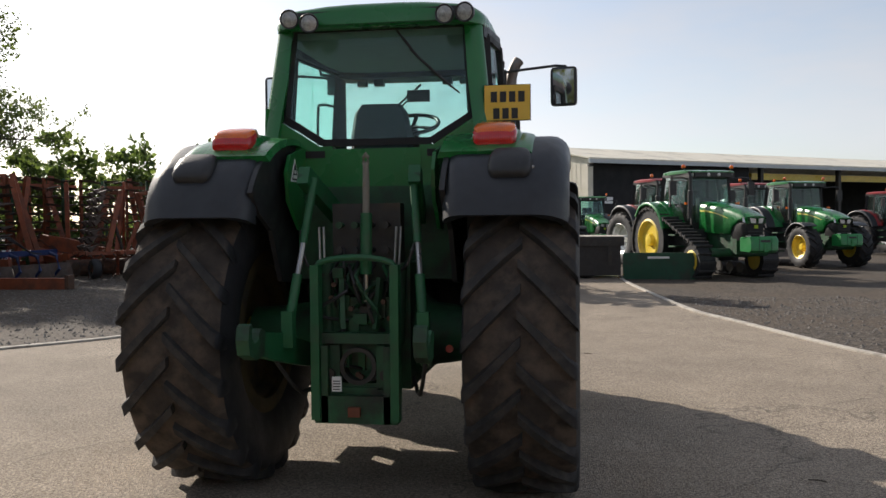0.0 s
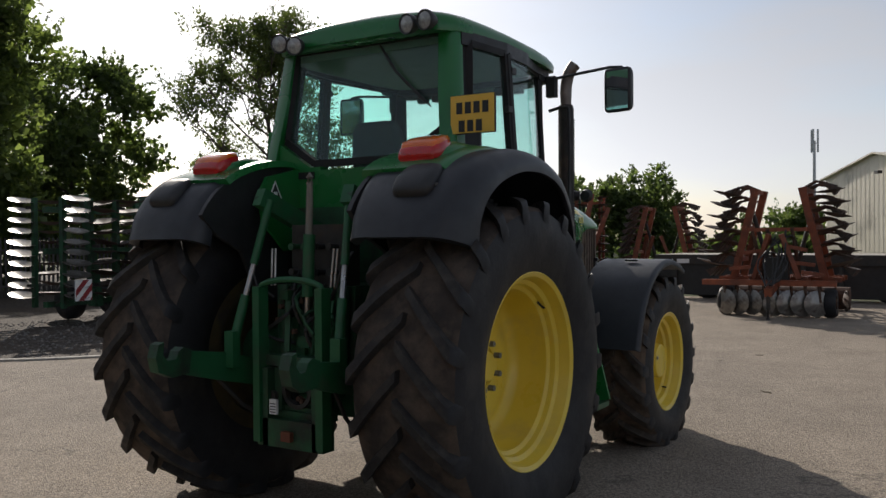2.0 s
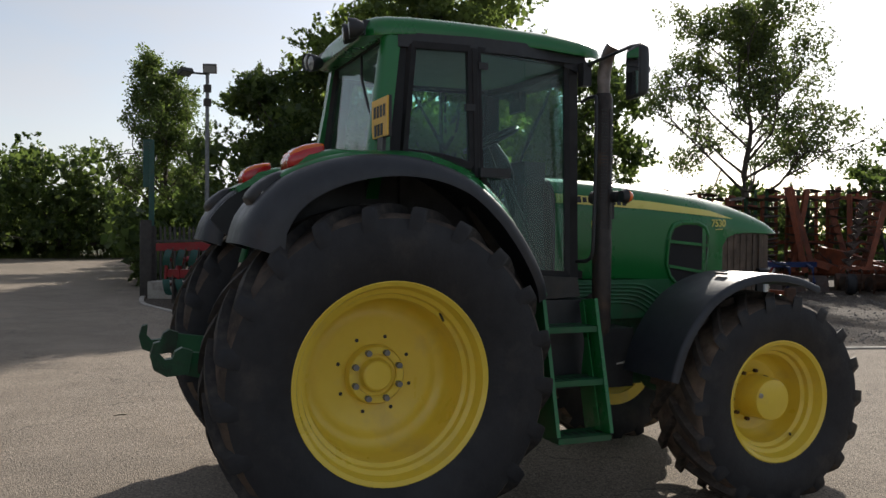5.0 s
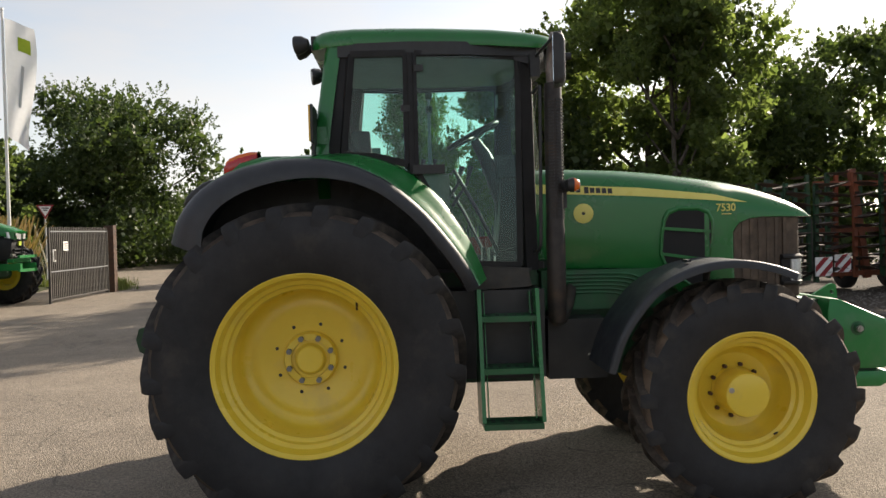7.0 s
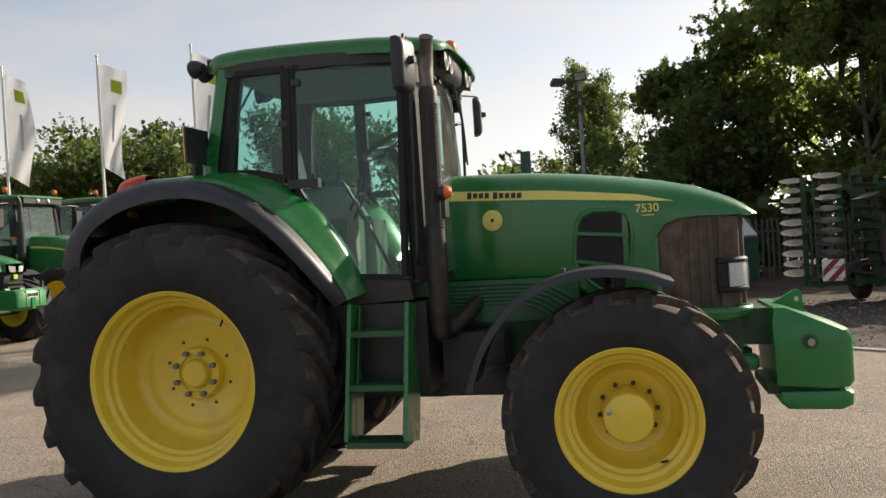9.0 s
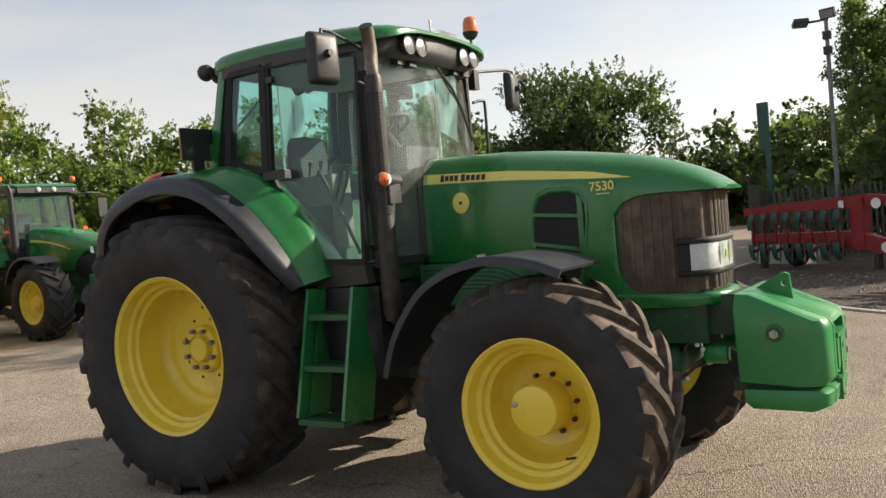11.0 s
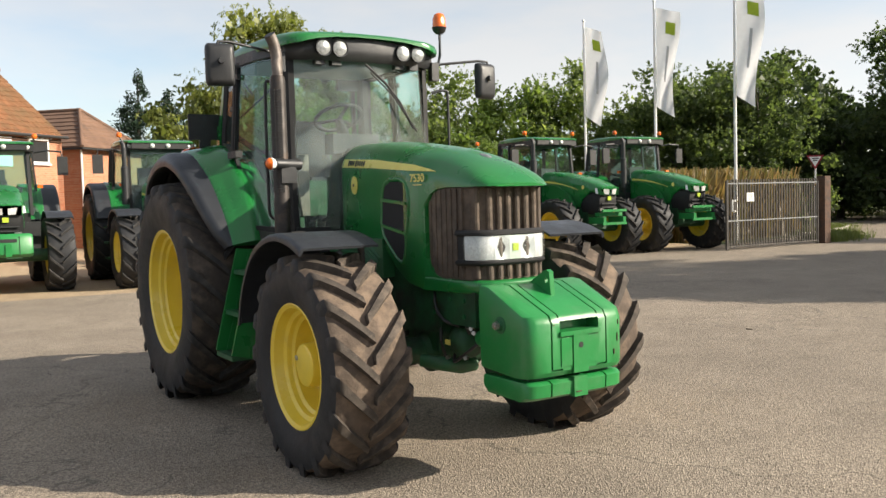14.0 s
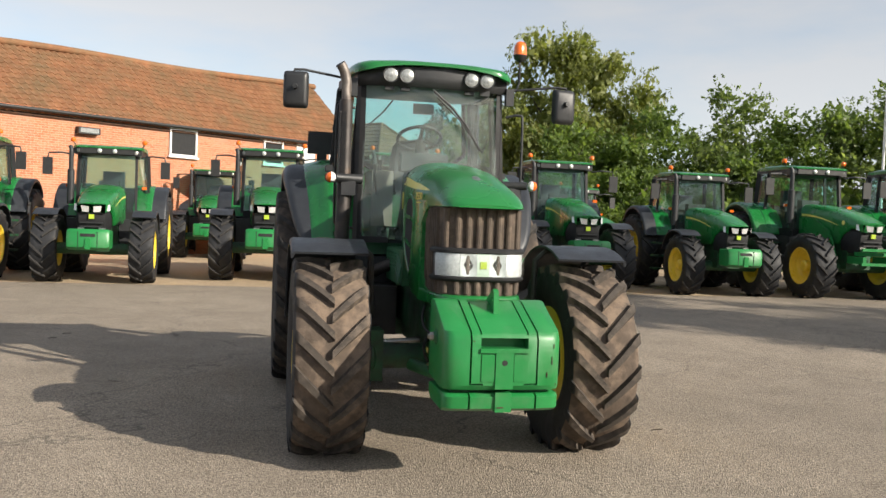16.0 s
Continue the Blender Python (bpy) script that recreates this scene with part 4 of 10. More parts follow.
def sweep_band(line, x0, x1, t, lip=0.0, edge=0.02, edge_end=None, inner=0.0, taper=0.0):
    """A band over a wheel: a line of (y, z) swept from x0 to x1, t thick, with rounded shoulders and a turned-down outer lip."""
    bm = bmesh.new()
    rings = []
    n = len(line)
    for i, (y, z) in enumerate(line):
        a, b = np.array(line[max(i - 1, 0)]), np.array(line[min(i + 1, n - 1)])
        d = (b - a) / np.linalg.norm(b - a)
        ny, nz = -d[1], d[0]
        f = i / (n - 1)
        e = edge if edge_end is None else float(np.interp(f, (0, 0.35, 0.6, 1), (edge, edge * 0.58 + edge_end * 0.1, edge_end * 1.15, edge_end)))
        v = inner * (1 - min(f * 1.6, 1))
        xo = x1
        x1 = xo - taper * max((f - 0.55) / 0.45, 0.0) ** 1.5
        prof = [(x0, -t - v)]
        if inner:
            prof += [(x0, -v)] + [(x0 + v * (1 - math.cos(q)), -v + v * math.sin(q)) for q in (0.5, 1.0, 1.5)]
        else:
            prof += [(x0, 0)]
        prof += [(x1 - e + e * math.sin(q), -e + e * math.cos(q)) for q in (0.0, 0.3, 0.6, 0.9, 1.2, 1.5)]
        prof += [(x1, -lip - e), (x1 - t, -lip - e), (x1 - t - e * 0.2, -t - e * 0.55), (x1 - e, -t)]
        if inner:
            prof += [(x0 + t + v, -t)]
        rings.append([(x, y + ny * o, z + nz * o) for x, o in prof])
        x1 = xo
    return loft(bm, rings)


FEND = smooth_path([(-0.80, 1.70), (-0.74, 1.86), (-0.60, 2.02), (-0.38, 2.13), (-0.08, 2.185), (0.22, 2.16), (0.48, 2.055), (0.70, 1.885), (0.88, 1.675), (1.00, 1.50), (1.06, 1.385)], 4)
FFEND = smooth_path([(1.80, 0.86), (1.87, 1.06), (1.97, 1.22), (2.10, 1.36), (2.27, 1.455), (2.45, 1.505), (2.63, 1.515), (2.82, 1.485), (2.98, 1.43)], 4)


def build_fenders():
    for s in (1, -1):
        bm = sweep_band(FEND, 0.55, 1.25, 0.025, 0.02, 0.20, 0.06, 0.12, 0.22)
        for v in bm.verts:
            v.co.x *= s
        f = part("rear_fender", bm, M["fender"], TR, "matt black plastic rear fender", 40)
        # inner wall of the wheel arch
        bm = prism(bmesh.new(), [(y, z - 0.02) for y, z in FEND[4:]] + [(0.95, 1.0), (0.5, 1.0), (0.3, 1.25), (-0.25, 1.30), (-0.42, 1.62), (-0.62, 1.72)], 0, s * 0.54, s * 0.57)
        part("arch_wall", bm, M["black"], f)
        rings = []
        for y, wx, hz in ((-0.10, 0.075, 0.030), (-0.092, 0.10, 0.048), (-0.06, 0.118, 0.062), (0.0, 0.124, 0.068), (0.07, 0.118, 0.06), (0.12, 0.10, 0.045), (0.15, 0.06, 0.02)):
            rings.append([(wx * math.copysign(abs(math.cos(q)) ** 0.5, math.cos(q)), y, -0.012 + hz * math.copysign(abs(math.sin(q)) ** 0.5, math.sin(q))) for q in [2 * math.pi * (j + 0.5) / 24 for j in range(24)]])
        lb = part("lamp_blank", loft(bmesh.new(), rings), M["black"], f, "rounded black blanking pod", 50)
        bo = part("pod_bolt", nut_mesh(0.010, 0.012), M["steel"], lb)
        bo.matrix_basis = pose(s * 0.122, -0.02, 0.0) @ mirrored(s)
        lb.matrix_basis = pose(s * 0.925, -0.645, 1.975, 42)
        # green inner wing over the fender
        gl = [p for p in FEND if p[0] > -0.42]
        gl = [(-0.56, 2.045), (-0.52, 2.07), (-0.46, 2.10)] + gl
        up = []
        for i, (y, z) in enumerate(gl):
            a, b = np.array(gl[max(i - 1, 0)]), np.array(gl[min(i + 1, len(gl) - 1)])
            d = (b - a) / np.linalg.norm(b - a)
            up.append((y - d[1] * 0.012, z + d[0] * 0.012))
        # the wing rises from the fender's crest to the cab's side
        rings = []
        for i, (y, z) in enumerate(up):
            a, b = np.array(up[max(i - 1, 0)]), np.array(up[min(i + 1, len(up) - 1)])
            d = (b - a) / np.linalg.norm(b - a)
            r = float(np.interp(y, (-0.35, 0.1, 0.35, 0.55, 0.75, 0.95, 1.06), (0.0, 0.03, 0.085, 0.12, 0.12, 0.085, 0.05)))
            e = 0.06 * max((y - 0.5) / 0.56, 0.0)
            prof = [(1.04 - e, -0.035), (1.045 - e, -0.012), (1.03 - e, 0.004), (0.985 - e, 0.012 + 0.14 * r), (0.945 - 0.8 * e, 0.012 + 0.38 * r), (0.905 - 0.7 * e, 0.012 + 0.66 * r), (0.865 - 0.5 * e, 0.012 + 0.87 * r), (0.825, 0.012 + 0.97 * r), (0.79, 0.012 + r), (0.73, 0.010 + r), (0.52, 0.01), (0.50, -0.03)]
            rings.append([(s * x, y - d[1] * o, z + d[0] * o) for x, o in prof])
        bm = loft(bmesh.new(), rings)
        w = part("fender_wing", bm, M["green"], TR, "green steel inner wing", 40)
        # rear lamp on a green housing, red below and orange above
        def lamp_ring(y, wz, zb, zt, k=0.55, c=0.822 if s > 0 else 0.765):
            zc, hz = (zb + zt) / 2, (zt - zb) / 2
            return [(s * (c + wz * math.copysign(abs(math.cos(q)) ** k, math.cos(q))), y, zc + hz * math.copysign(abs(math.sin(q)) ** k, math.sin(q))) for q in [2 * math.pi * (j + 0.5) / 20 for j in range(20)]]
        bm = loft(bmesh.new(), [lamp_ring(-0.47, 0.135, 2.04, 2.13, 0.5), lamp_ring(-0.40, 0.15, 2.05, 2.19, 0.5), lamp_ring(-0.26, 0.15, 2.06, 2.225, 0.5), lamp_ring(-0.10, 0.14, 2.07, 2.225, 0.5), lamp_ring(0.04, 0.11, 2.08, 2.20, 0.5)])
        part("lamp_housing", bm, M["green"], w, "green lamp housing", 50)
        bm = loft(bmesh.new(), [lamp_ring(-0.505, 0.095, 2.085, 2.135), lamp_ring(-0.50, 0.115, 2.075, 2.15), lamp_ring(-0.47, 0.127, 2.07, 2.185), lamp_ring(-0.41, 0.13, 2.075, 2.212), lamp_ring(-0.34, 0.12, 2.10, 2.228), lamp_ring(-0.30, 0.09, 2.13, 2.23)])
        tl = part("tail_lamp", bm, M["red"], w, "red and orange tail lamp", 50)
        tl.matrix_basis = pose(0, 0, 0.022)
        bm = loft(bmesh.new(), [lamp_ring(-0.492, 0.10, 2.148, 2.168), lamp_ring(-0.465, 0.12, 2.15, 2.195), lamp_ring(-0.41, 0.122, 2.155, 2.219), lamp_ring(-0.34, 0.112, 2.16, 2.234), lamp_ring(-0.30, 0.08, 2.17, 2.235)])
        part("indicator", bm, M["orange"], tl, "orange indicator lens", 50)
        bm = boxes((s * 0.70 - 0.045, s * 0.70 + 0.045, -0.668, -0.640, 1.995, 2.035), bevel=0.004)
        for v in bm.verts:
            v.co.y += 0.115
        st = part("sticker", bm, M["plate"], w, "small yellow warning sticker")
        bm = boxes(*[(s * 0.70 - 0.032 + 0.025 * i, s * 0.70 - 0.018 + 0.025 * i, -0.5555, -0.5525, 2.004, 2.026) for i in range(3)])
        part("sticker_print", bm, M["ink"], st)
        # front fender with its stay
        bm = sweep_band(FFEND, 0.70, 1.235, 0.016, 0.02, 0.03)
        for v in bm.verts:
            v.co.x *= s
        ff = part("front_fender", bm, M["fender"], TR, "black plastic front fender", 40)
        bm = bmesh.new()
        tube(bm, [(s * 0.62, 2.62, 0.95), (s * 0.64, 2.62, 1.40), (s * 0.72, 2.62, 1.475), (s * 1.1, 2.62, 1.485)], 0.025, 8)
        part("fender_stay", bm, M["iron"], ff, smooth=40)
        bm = boxes((s * 0.98 - 0.05, s * 0.98 + 0.05, 2.36, 2.385, 1.50, 1.515), bevel=0.004)
        part("fender_clip", bm, M["ink"], ff)


build_fenders()


def build_chassis():
    # engine, transmission and rear axle
    bm = bmesh.new()
    box(bm, -0.27, 0.27, 1.45, 3.02, 0.82, 1.42)
    box(bm, -0.22, 0.22, 1.6, 2.9, 0.68, 0.84)
    part("engine", bevelled(bm, 0.04), M["green_cast"], TR, "oily green engine block", 40)
    bm = bmesh.new()
    box(bm, -0.30, 0.30, -0.36, 1.5, 0.66, 1.42)
    box(bm, -0.20, 0.20, -0.44, -0.30, 0.72, 1.22)
    part("transmission", bevelled(bm, 0.05), M["green_cast"], TR, "green transmission housing", 40)
    bm = lathe(bmesh.new(), [(-0.80, 0.001), (-0.80, 0.16), (-0.62, 0.17), (-0.40, 0.20), (-0.30, 0.28), (0.30, 0.28), (0.40, 0.20), (0.62, 0.17), (0.80, 0.16), (0.80, 0.001)], 28, 0, 0, RA)
    part("rear_axle", bm, M["green_cast"], TR, smooth=35)
    bm = lathe(bmesh.new(), [(-0.90, 0.001), (-0.90, 0.15), (-0.62, 0.15), (-0.58, 0.10), (-0.25, 0.09), (-0.18, 0.16), (0.18, 0.16), (0.25, 0.09), (0.58, 0.10), (0.62, 0.15), (0.90, 0.15), (0.90, 0.001)], 24, 0, WB, FA)
    ax = part("front_axle", bm, M["green_cast"], TR, "green driven front axle", 35)
    for s in (1, -1):
        bm = tube(bmesh.new(), [(s * 0.70, WB - 0.18, FA + 0.06), (s * 0.30, WB - 0.22, FA + 0.08), (s * 0.1, WB - 0.2, FA + 0.1)], 0.022, 8)
        part("tie_rod", bm, M["steel"], ax, smooth=40)
        bm = boxes((s * 0.62 - 0.07, s * 0.62 + 0.07, WB - 0.12, WB + 0.12, FA - 0.17, FA + 0.2), bevel=0.03)
        part("knuckle", bm, M["green_cast"], ax, smooth=40)
    bm = bmesh.new()
    box(bm, -0.25, 0.25, 2.3, 3.34, 0.93, 1.16)
    box(bm, -0.20, 0.20, 3.25, 3.70, 0.94, 1.17)
    ff = part("front_frame", bevelled(bm, 0.025), M["green_cast"], TR, "green front frame", 40)
    for s in (1, -1):
        part("side_plate", boxes((s * 0.262 - 0.012, s * 0.262 + 0.012, 2.86, 3.42, 0.90, 1.12), bevel=0.008), M["green_cast"], ff, smooth=40)
        for y, z in ((2.95, 0.96), (2.95, 1.06), (3.14, 1.06), (3.30, 0.96), (3.30, 1.06)):
            bm = lathe(bmesh.new(), [(0, 0.001), (0, 0.017), (0.012, 0.016), (0.012, 0.001)], 6)
            part("bolt", bm, M["green_old"], ff).matrix_basis = pose(s * 0.274, y, z) @ mirrored(s)
        # front pump housing, accumulator and hoses
        bm = lathe(bmesh.new(), [(-0.10, 0.001), (-0.10, 0.07), (-0.07, 0.105), (0.0, 0.118), (0.06, 0.10), (0.085, 0.06), (0.09, 0.001)], 26, s * 0.16, 3.16, 0.78, True, "y")
        pump = part("axle_housing", bm, M["green_cast"], ff, "round oily green axle housing", 50)
        part("label", boxes((s * 0.283 - 0.002, s * 0.283 + 0.002, 3.08, 3.14, 0.76, 0.795)), M["decal"], pump, "small yellow label")
        bm = lathe(bmesh.new(), [(-0.07, 0.001), (-0.07, 0.045), (-0.05, 0.056), (0.04, 0.056), (0.06, 0.045), (0.066, 0.001)], 20, s * 0.21, 3.45, 0.83, True, "y")
        acc = part("accumulator", bm, M["green_weight"], ff, "light green accumulator", 50)
        bm = lathe(bmesh.new(), [(0.066, 0.001), (0.066, 0.038), (0.078, 0.034), (0.078, 0.001)], 18, s * 0.21, 3.45, 0.83, True, "y")
        part("cap", bm, M["concrete"], acc, "pale worn end cap", 40)
        for p in ([(0.27, 2.95, 1.10), (0.31, 3.02, 1.0), (0.30, 3.10, 0.92), (0.22, 3.16, 0.88)], [(0.20, 3.24, 0.84), (0.26, 3.30, 0.90), (0.24, 3.38, 0.86), (0.21, 3.40, 0.84)], [(0.22, 3.10, 0.70), (0.28, 3.18, 0.66), (0.26, 3.28, 0.72), (0.20, 3.36, 0.80)], [(0.26, 3.0, 0.86), (0.30, 3.06, 0.78), (0.26, 3.04, 0.68), (0.2, 2.95, 0.64)]):
            bm = tube(bmesh.new(), smooth_path([(s * q[0], q[1], q[2]) for q in p], 3), 0.011, 8)
            part("hose", bm, M["ink"], ff, "black hydraulic hose", 40)
        for y, z in ((3.33, 0.885), (3.36, 0.86), (3.26, 0.69), (3.05, 0.665)):
            bm = cyl(bmesh.new(), (s * 0.235, y, z), (s * 0.265, y + 0.02, z + 0.004), 0.014, 0.014, 8)
            part("fitting", bm, M["steel"], ff, "bright steel hose fitting")
        bm = tube(bmesh.new(), [(s * 0.05, 3.06, 0.60), (s * 0.16, 3.08, 0.605), (s * 0.26, 3.02, 0.62), (s * 0.36, 2.90, 0.64)], (0.05, 0.055, 0.05, 0.045), 12)
        part("axle_web", bm, M["green_old"], ax, smooth=50)
    # fuel tank and step side boxes under the cab
    for s, w in ((1, 0.78), (-1, 0.88)):
        bm = boxes((min(s * 0.31, s * w), max(s * 0.31, s * w), 0.62 if s > 0 else 0.75, 1.50, 0.77 if s > 0 else 0.62, 1.34), bevel=0.06, seg=3)
        part("fuel_tank", bm, M["black"], TR, "black fuel tank under the cab", 40)
    bm = boxes((0.33, 0.60, 1.55, 1.95, 0.72, 1.12), bevel=0.04)
    part("battery_box", bm, M["ink"], TR, "dark battery box", 40)
    bm = bmesh.new()
    bar(bm, (0.42, 1.5, 0.80), (0.66, 2.0, 0.92), 0.05, 0.012)
    part("bracket", bm, M["steel"], TR)


build_chassis()


def build_ladder(s):
    """Cab steps: two leaning side plates with three treads."""
    def slant(z):
        return 0.955 + (1.165 - 0.955) * (1.37 - z) / (1.37 - 0.53)
    top = None
    for y in (1.06, 1.425):
        bm = bmesh.new()
        prof = []
        for z in (1.36, 1.1, 0.8, 0.56):
            prof.append((s * slant(z), z))
        inner = [(s * (slant(z) - (0.30 if z < 0.9 else 0.17)), z) for z in (0.50, 0.8, 1.1, 1.34)]
        prism(bm, prof + inner, 1, y - 0.012, y + 0.012)
        o = part("ladder_side", bevelled(bm, 0.004, 1), M["green"], top or TR, "green steel ladder side")
        top = top or o
        q = 0.036 if y < 1.2 else -0.036
        bm = bar(bmesh.new(), (s * (slant(0.56) - 0.10), y + q, 0.56), (s * (slant(1.33) - 0.12), y + q, 1.33), 0.006, 0.05)
        part("ladder_flange", bm, M["green"], top)
    for z in (0.515, 0.84, 1.155):
        x = slant(z + 0.03)
        bm = boxes((min(s * (x - 0.22), s * (x - 0.01)), max(s * (x - 0.22), s * (x - 0.01)), 1.06, 1.425, z, z + 0.035), bevel=0.006, seg=1)
        t = part("tread", bm, M["green_old"], top, "green step tread with holes")
        bm = boxes(*[(s * (x - 0.11) - 0.035, s * (x - 0.11) + 0.035, 1.11 + 0.055 * i, 1.135 + 0.055 * i, z + 0.0355, z + 0.0375) for i in range(6)])
        part("grip_hole", bm, M["ink"], t)


for side in (1, -1):
    build_ladder(side)


def build_weight():
    w = 0.364
    fronts = ((-w, 3.985), (-w + 0.008, 4.015), (-w + 0.028, 4.042), (-w + 0.065, 4.056), (-0.19, 4.066), (0.19, 4.066), (w - 0.065, 4.056), (w - 0.028, 4.042), (w - 0.008, 4.015), (w, 3.985))

    def block(side, y0, y1):
        rings = []
        for i, (x, yf) in enumerate(fronts):
            e = 0.012 if i in (0, len(fronts) - 1) else 0.0
            zc = sum(q[1] for q in side) / len(side)
            rings.append([(x, y0 + (y - y0) * (yf - y0) / (y1 - y0), z + math.copysign(e, zc - z)) for y, z in side])
        return bevelled(loft(bmesh.new(), rings), 0.010, 2, 22)
    front = part("front_weight", block([(3.60, 1.185), (3.585, 1.10), (3.60, 0.70), (3.94, 0.68), (4.03, 0.685), (4.055, 0.715), (4.055, 0.985), (4.03, 1.033), (3.68, 1.18)], 3.6, 4.055), M["green_weight"], TR, "bright green cast front ballast weight", 40)
    # grooves and the hand slot are cut into the casting
    for x in (-0.205, 0.205):
        carve(front, boxes((x - 0.006, x + 0.006, 4.03, 4.10, 0.72, 1.06)))
        carve(front, bar(bmesh.new(), (x, 3.60, 1.208), (x, 4.08, 1.019), 0.012, 0.04))
        carve(front, boxes((min(x, x * 0.62), max(x, x * 0.62), 4.044, 4.10, 0.716, 0.728)))
    for x in (-0.145, 0.145):
        carve(front, bar(bmesh.new(), (x, 3.66, 1.184), (x, 4.08, 1.019), 0.010, 0.032))
    carve(front, boxes((-0.146, 0.146, 3.96, 4.10, 0.935, 0.998)))
    low = part("lower_weight", block([(3.62, 0.660), (3.62, 0.59), (3.66, 0.555), (3.98, 0.55), (4.03, 0.575), (4.035, 0.645), (4.015, 0.660)], 3.62, 4.04), M["green_weight"], front, smooth=40)
    for x in (-0.205, 0.205):
        carve(low, boxes((x - 0.006, x + 0.006, 4.005, 4.08, 0.56, 0.67)))
    part("lower_core", boxes((-0.30, 0.30, 3.55, 3.97, 0.64, 0.70)), M["green_cast"], front)
    bm = boxes((-0.15, 0.15, 3.99, 4.080, 0.912, 0.937), bevel=0.008)
    part("handle_ledge", bm, M["green_weight"], front)
    bm = boxes((-0.055, 0.055, 3.98, 4.078, 0.695, 0.915), bevel=0.008)
    part("centre_strap", bm, M["green_weight"], front)
    part("lower_strap", boxes((-0.05, 0.05, 3.98, 4.073, 0.556, 0.672), bevel=0.008), M["green_weight"], low)
    for x0, x1 in ((-0.14, -0.06), (0.06, 0.14)):
        bm = boxes((x0, x1, 4.00, 4.072, 0.74, 0.90), bevel=0.006)
        part("raised_panel", bm, M["green_weight"], front)
    bm = lathe(bmesh.new(), [(0, 0.001), (0, 0.017), (0.003, 0.017), (0.003, 0.001)], 14, 0, 4.077, 0.852, True, "y")
    part("pin_hole", bm, M["ink"], front)
    bm = bmesh.new()
    prism(bm, [(3.62, 1.17), (3.775, 1.262), (3.80, 1.268), (3.825, 1.255), (3.84, 1.10)], 0, -0.016, 0.016)
    eye = part("lifting_eye", bevelled(bm, 0.006, 1), M["green_weight"], front)
    carve(eye, cyl(bmesh.new(), (-0.1, 3.795, 1.205), (0.1, 3.795, 1.205), 0.017, 0.017, 14))
    rnd = random.Random(14)
    for x, y, z, w_, h_ in ((0.02, 4.0645, 0.585, 0.03, 0.004), (-0.10, 4.035, 0.60, 0.04, 0.003), (-0.30, 4.046, 0.86, 0.003, 0.035), (-0.27, 4.050, 0.78, 0.003, 0.02), (-0.31, 4.044, 0.95, 0.002, 0.018), (0.19, 4.052, 0.98, 0.01, 0.004), (-0.33, 4.03, 0.72, 0.004, 0.008)):
        bm = bmesh.new()
        loop = [(x + w_ * math.cos(a) * rnd.uniform(0.6, 1.1), z + h_ * math.sin(a) * rnd.uniform(0.6, 1.1)) for a in [2 * math.pi * k / 9 for k in range(9)]]
        prism(bm, loop, 1, y + 0.004, y + 0.0148)
        part("rust_mark", bm, M["rust"], front)
    for s in (1, -1):
        bm = lathe(bmesh.new(), [(0, 0.001), (0, 0.05), (0.012, 0.05), (0.014, 0.034), (0.03, 0.03), (0.03, 0.016), (0.045, 0.014), (0.045, 0.001)], 20)
        b = part("weight_bolt", bm, M["green_old"], front, smooth=35)
        bm = lathe(bmesh.new(), [(0.03, 0.001), (0.03, 0.026), (0.05, 0.024), (0.05, 0.014), (0.062, 0.012), (0.062, 0.001)], 6)
        part("bolt_nut", bm, M["steel"], b, "bright steel nut", 30)
        b.matrix_basis = pose(s * (w - 0.008), 3.80, 0.97) @ mirrored(s)


build_weight()


def pane(name, pts, parent, label, t=0.006, mat="glass"):
    """A pane of glass through points that lie nearly in one plane."""
    P = [Vector(p) for p in pts]
    n = (P[1] - P[0]).cross(P[-1] - P[0]).normalized() * (t / 2)
    bm = loft(bmesh.new(), [[p - n for p in P], [p + n for p in P]])
    ob = part(name, bm, M[mat], parent, label)
    ob.visible_shadow = False
    return ob


def seal(pts, r, parent, name="window_seal"):
    """A black rubber frame round a pane."""
    bm = bmesh.new()
    n = len(pts)
    for i in range(n):
        bar(bm, pts[i], pts[(i + 1) % n], r, r)
    return part(name, bm, M["frame"], parent)


def side_x(y):
    """Half width of the cab's side at y."""
    return float(np.interp(y, (0.20, 0.45, 0.67, 0.95, 1.2, 1.38, 1.5), (0.735, 0.782, 0.80, 0.785, 0.74, 0.68, 0.625)))


def lean(z):
    """How far the side comes in towards the roof."""
    return -0.05 * (z - 2.15) / 0.7 if z > 2.15 else 0.02 * (2.15 - z) / 0.6


def on_side(s, y, z, out=0.0):
    return (s * (side_x(y) + lean(z) + out), y, z)


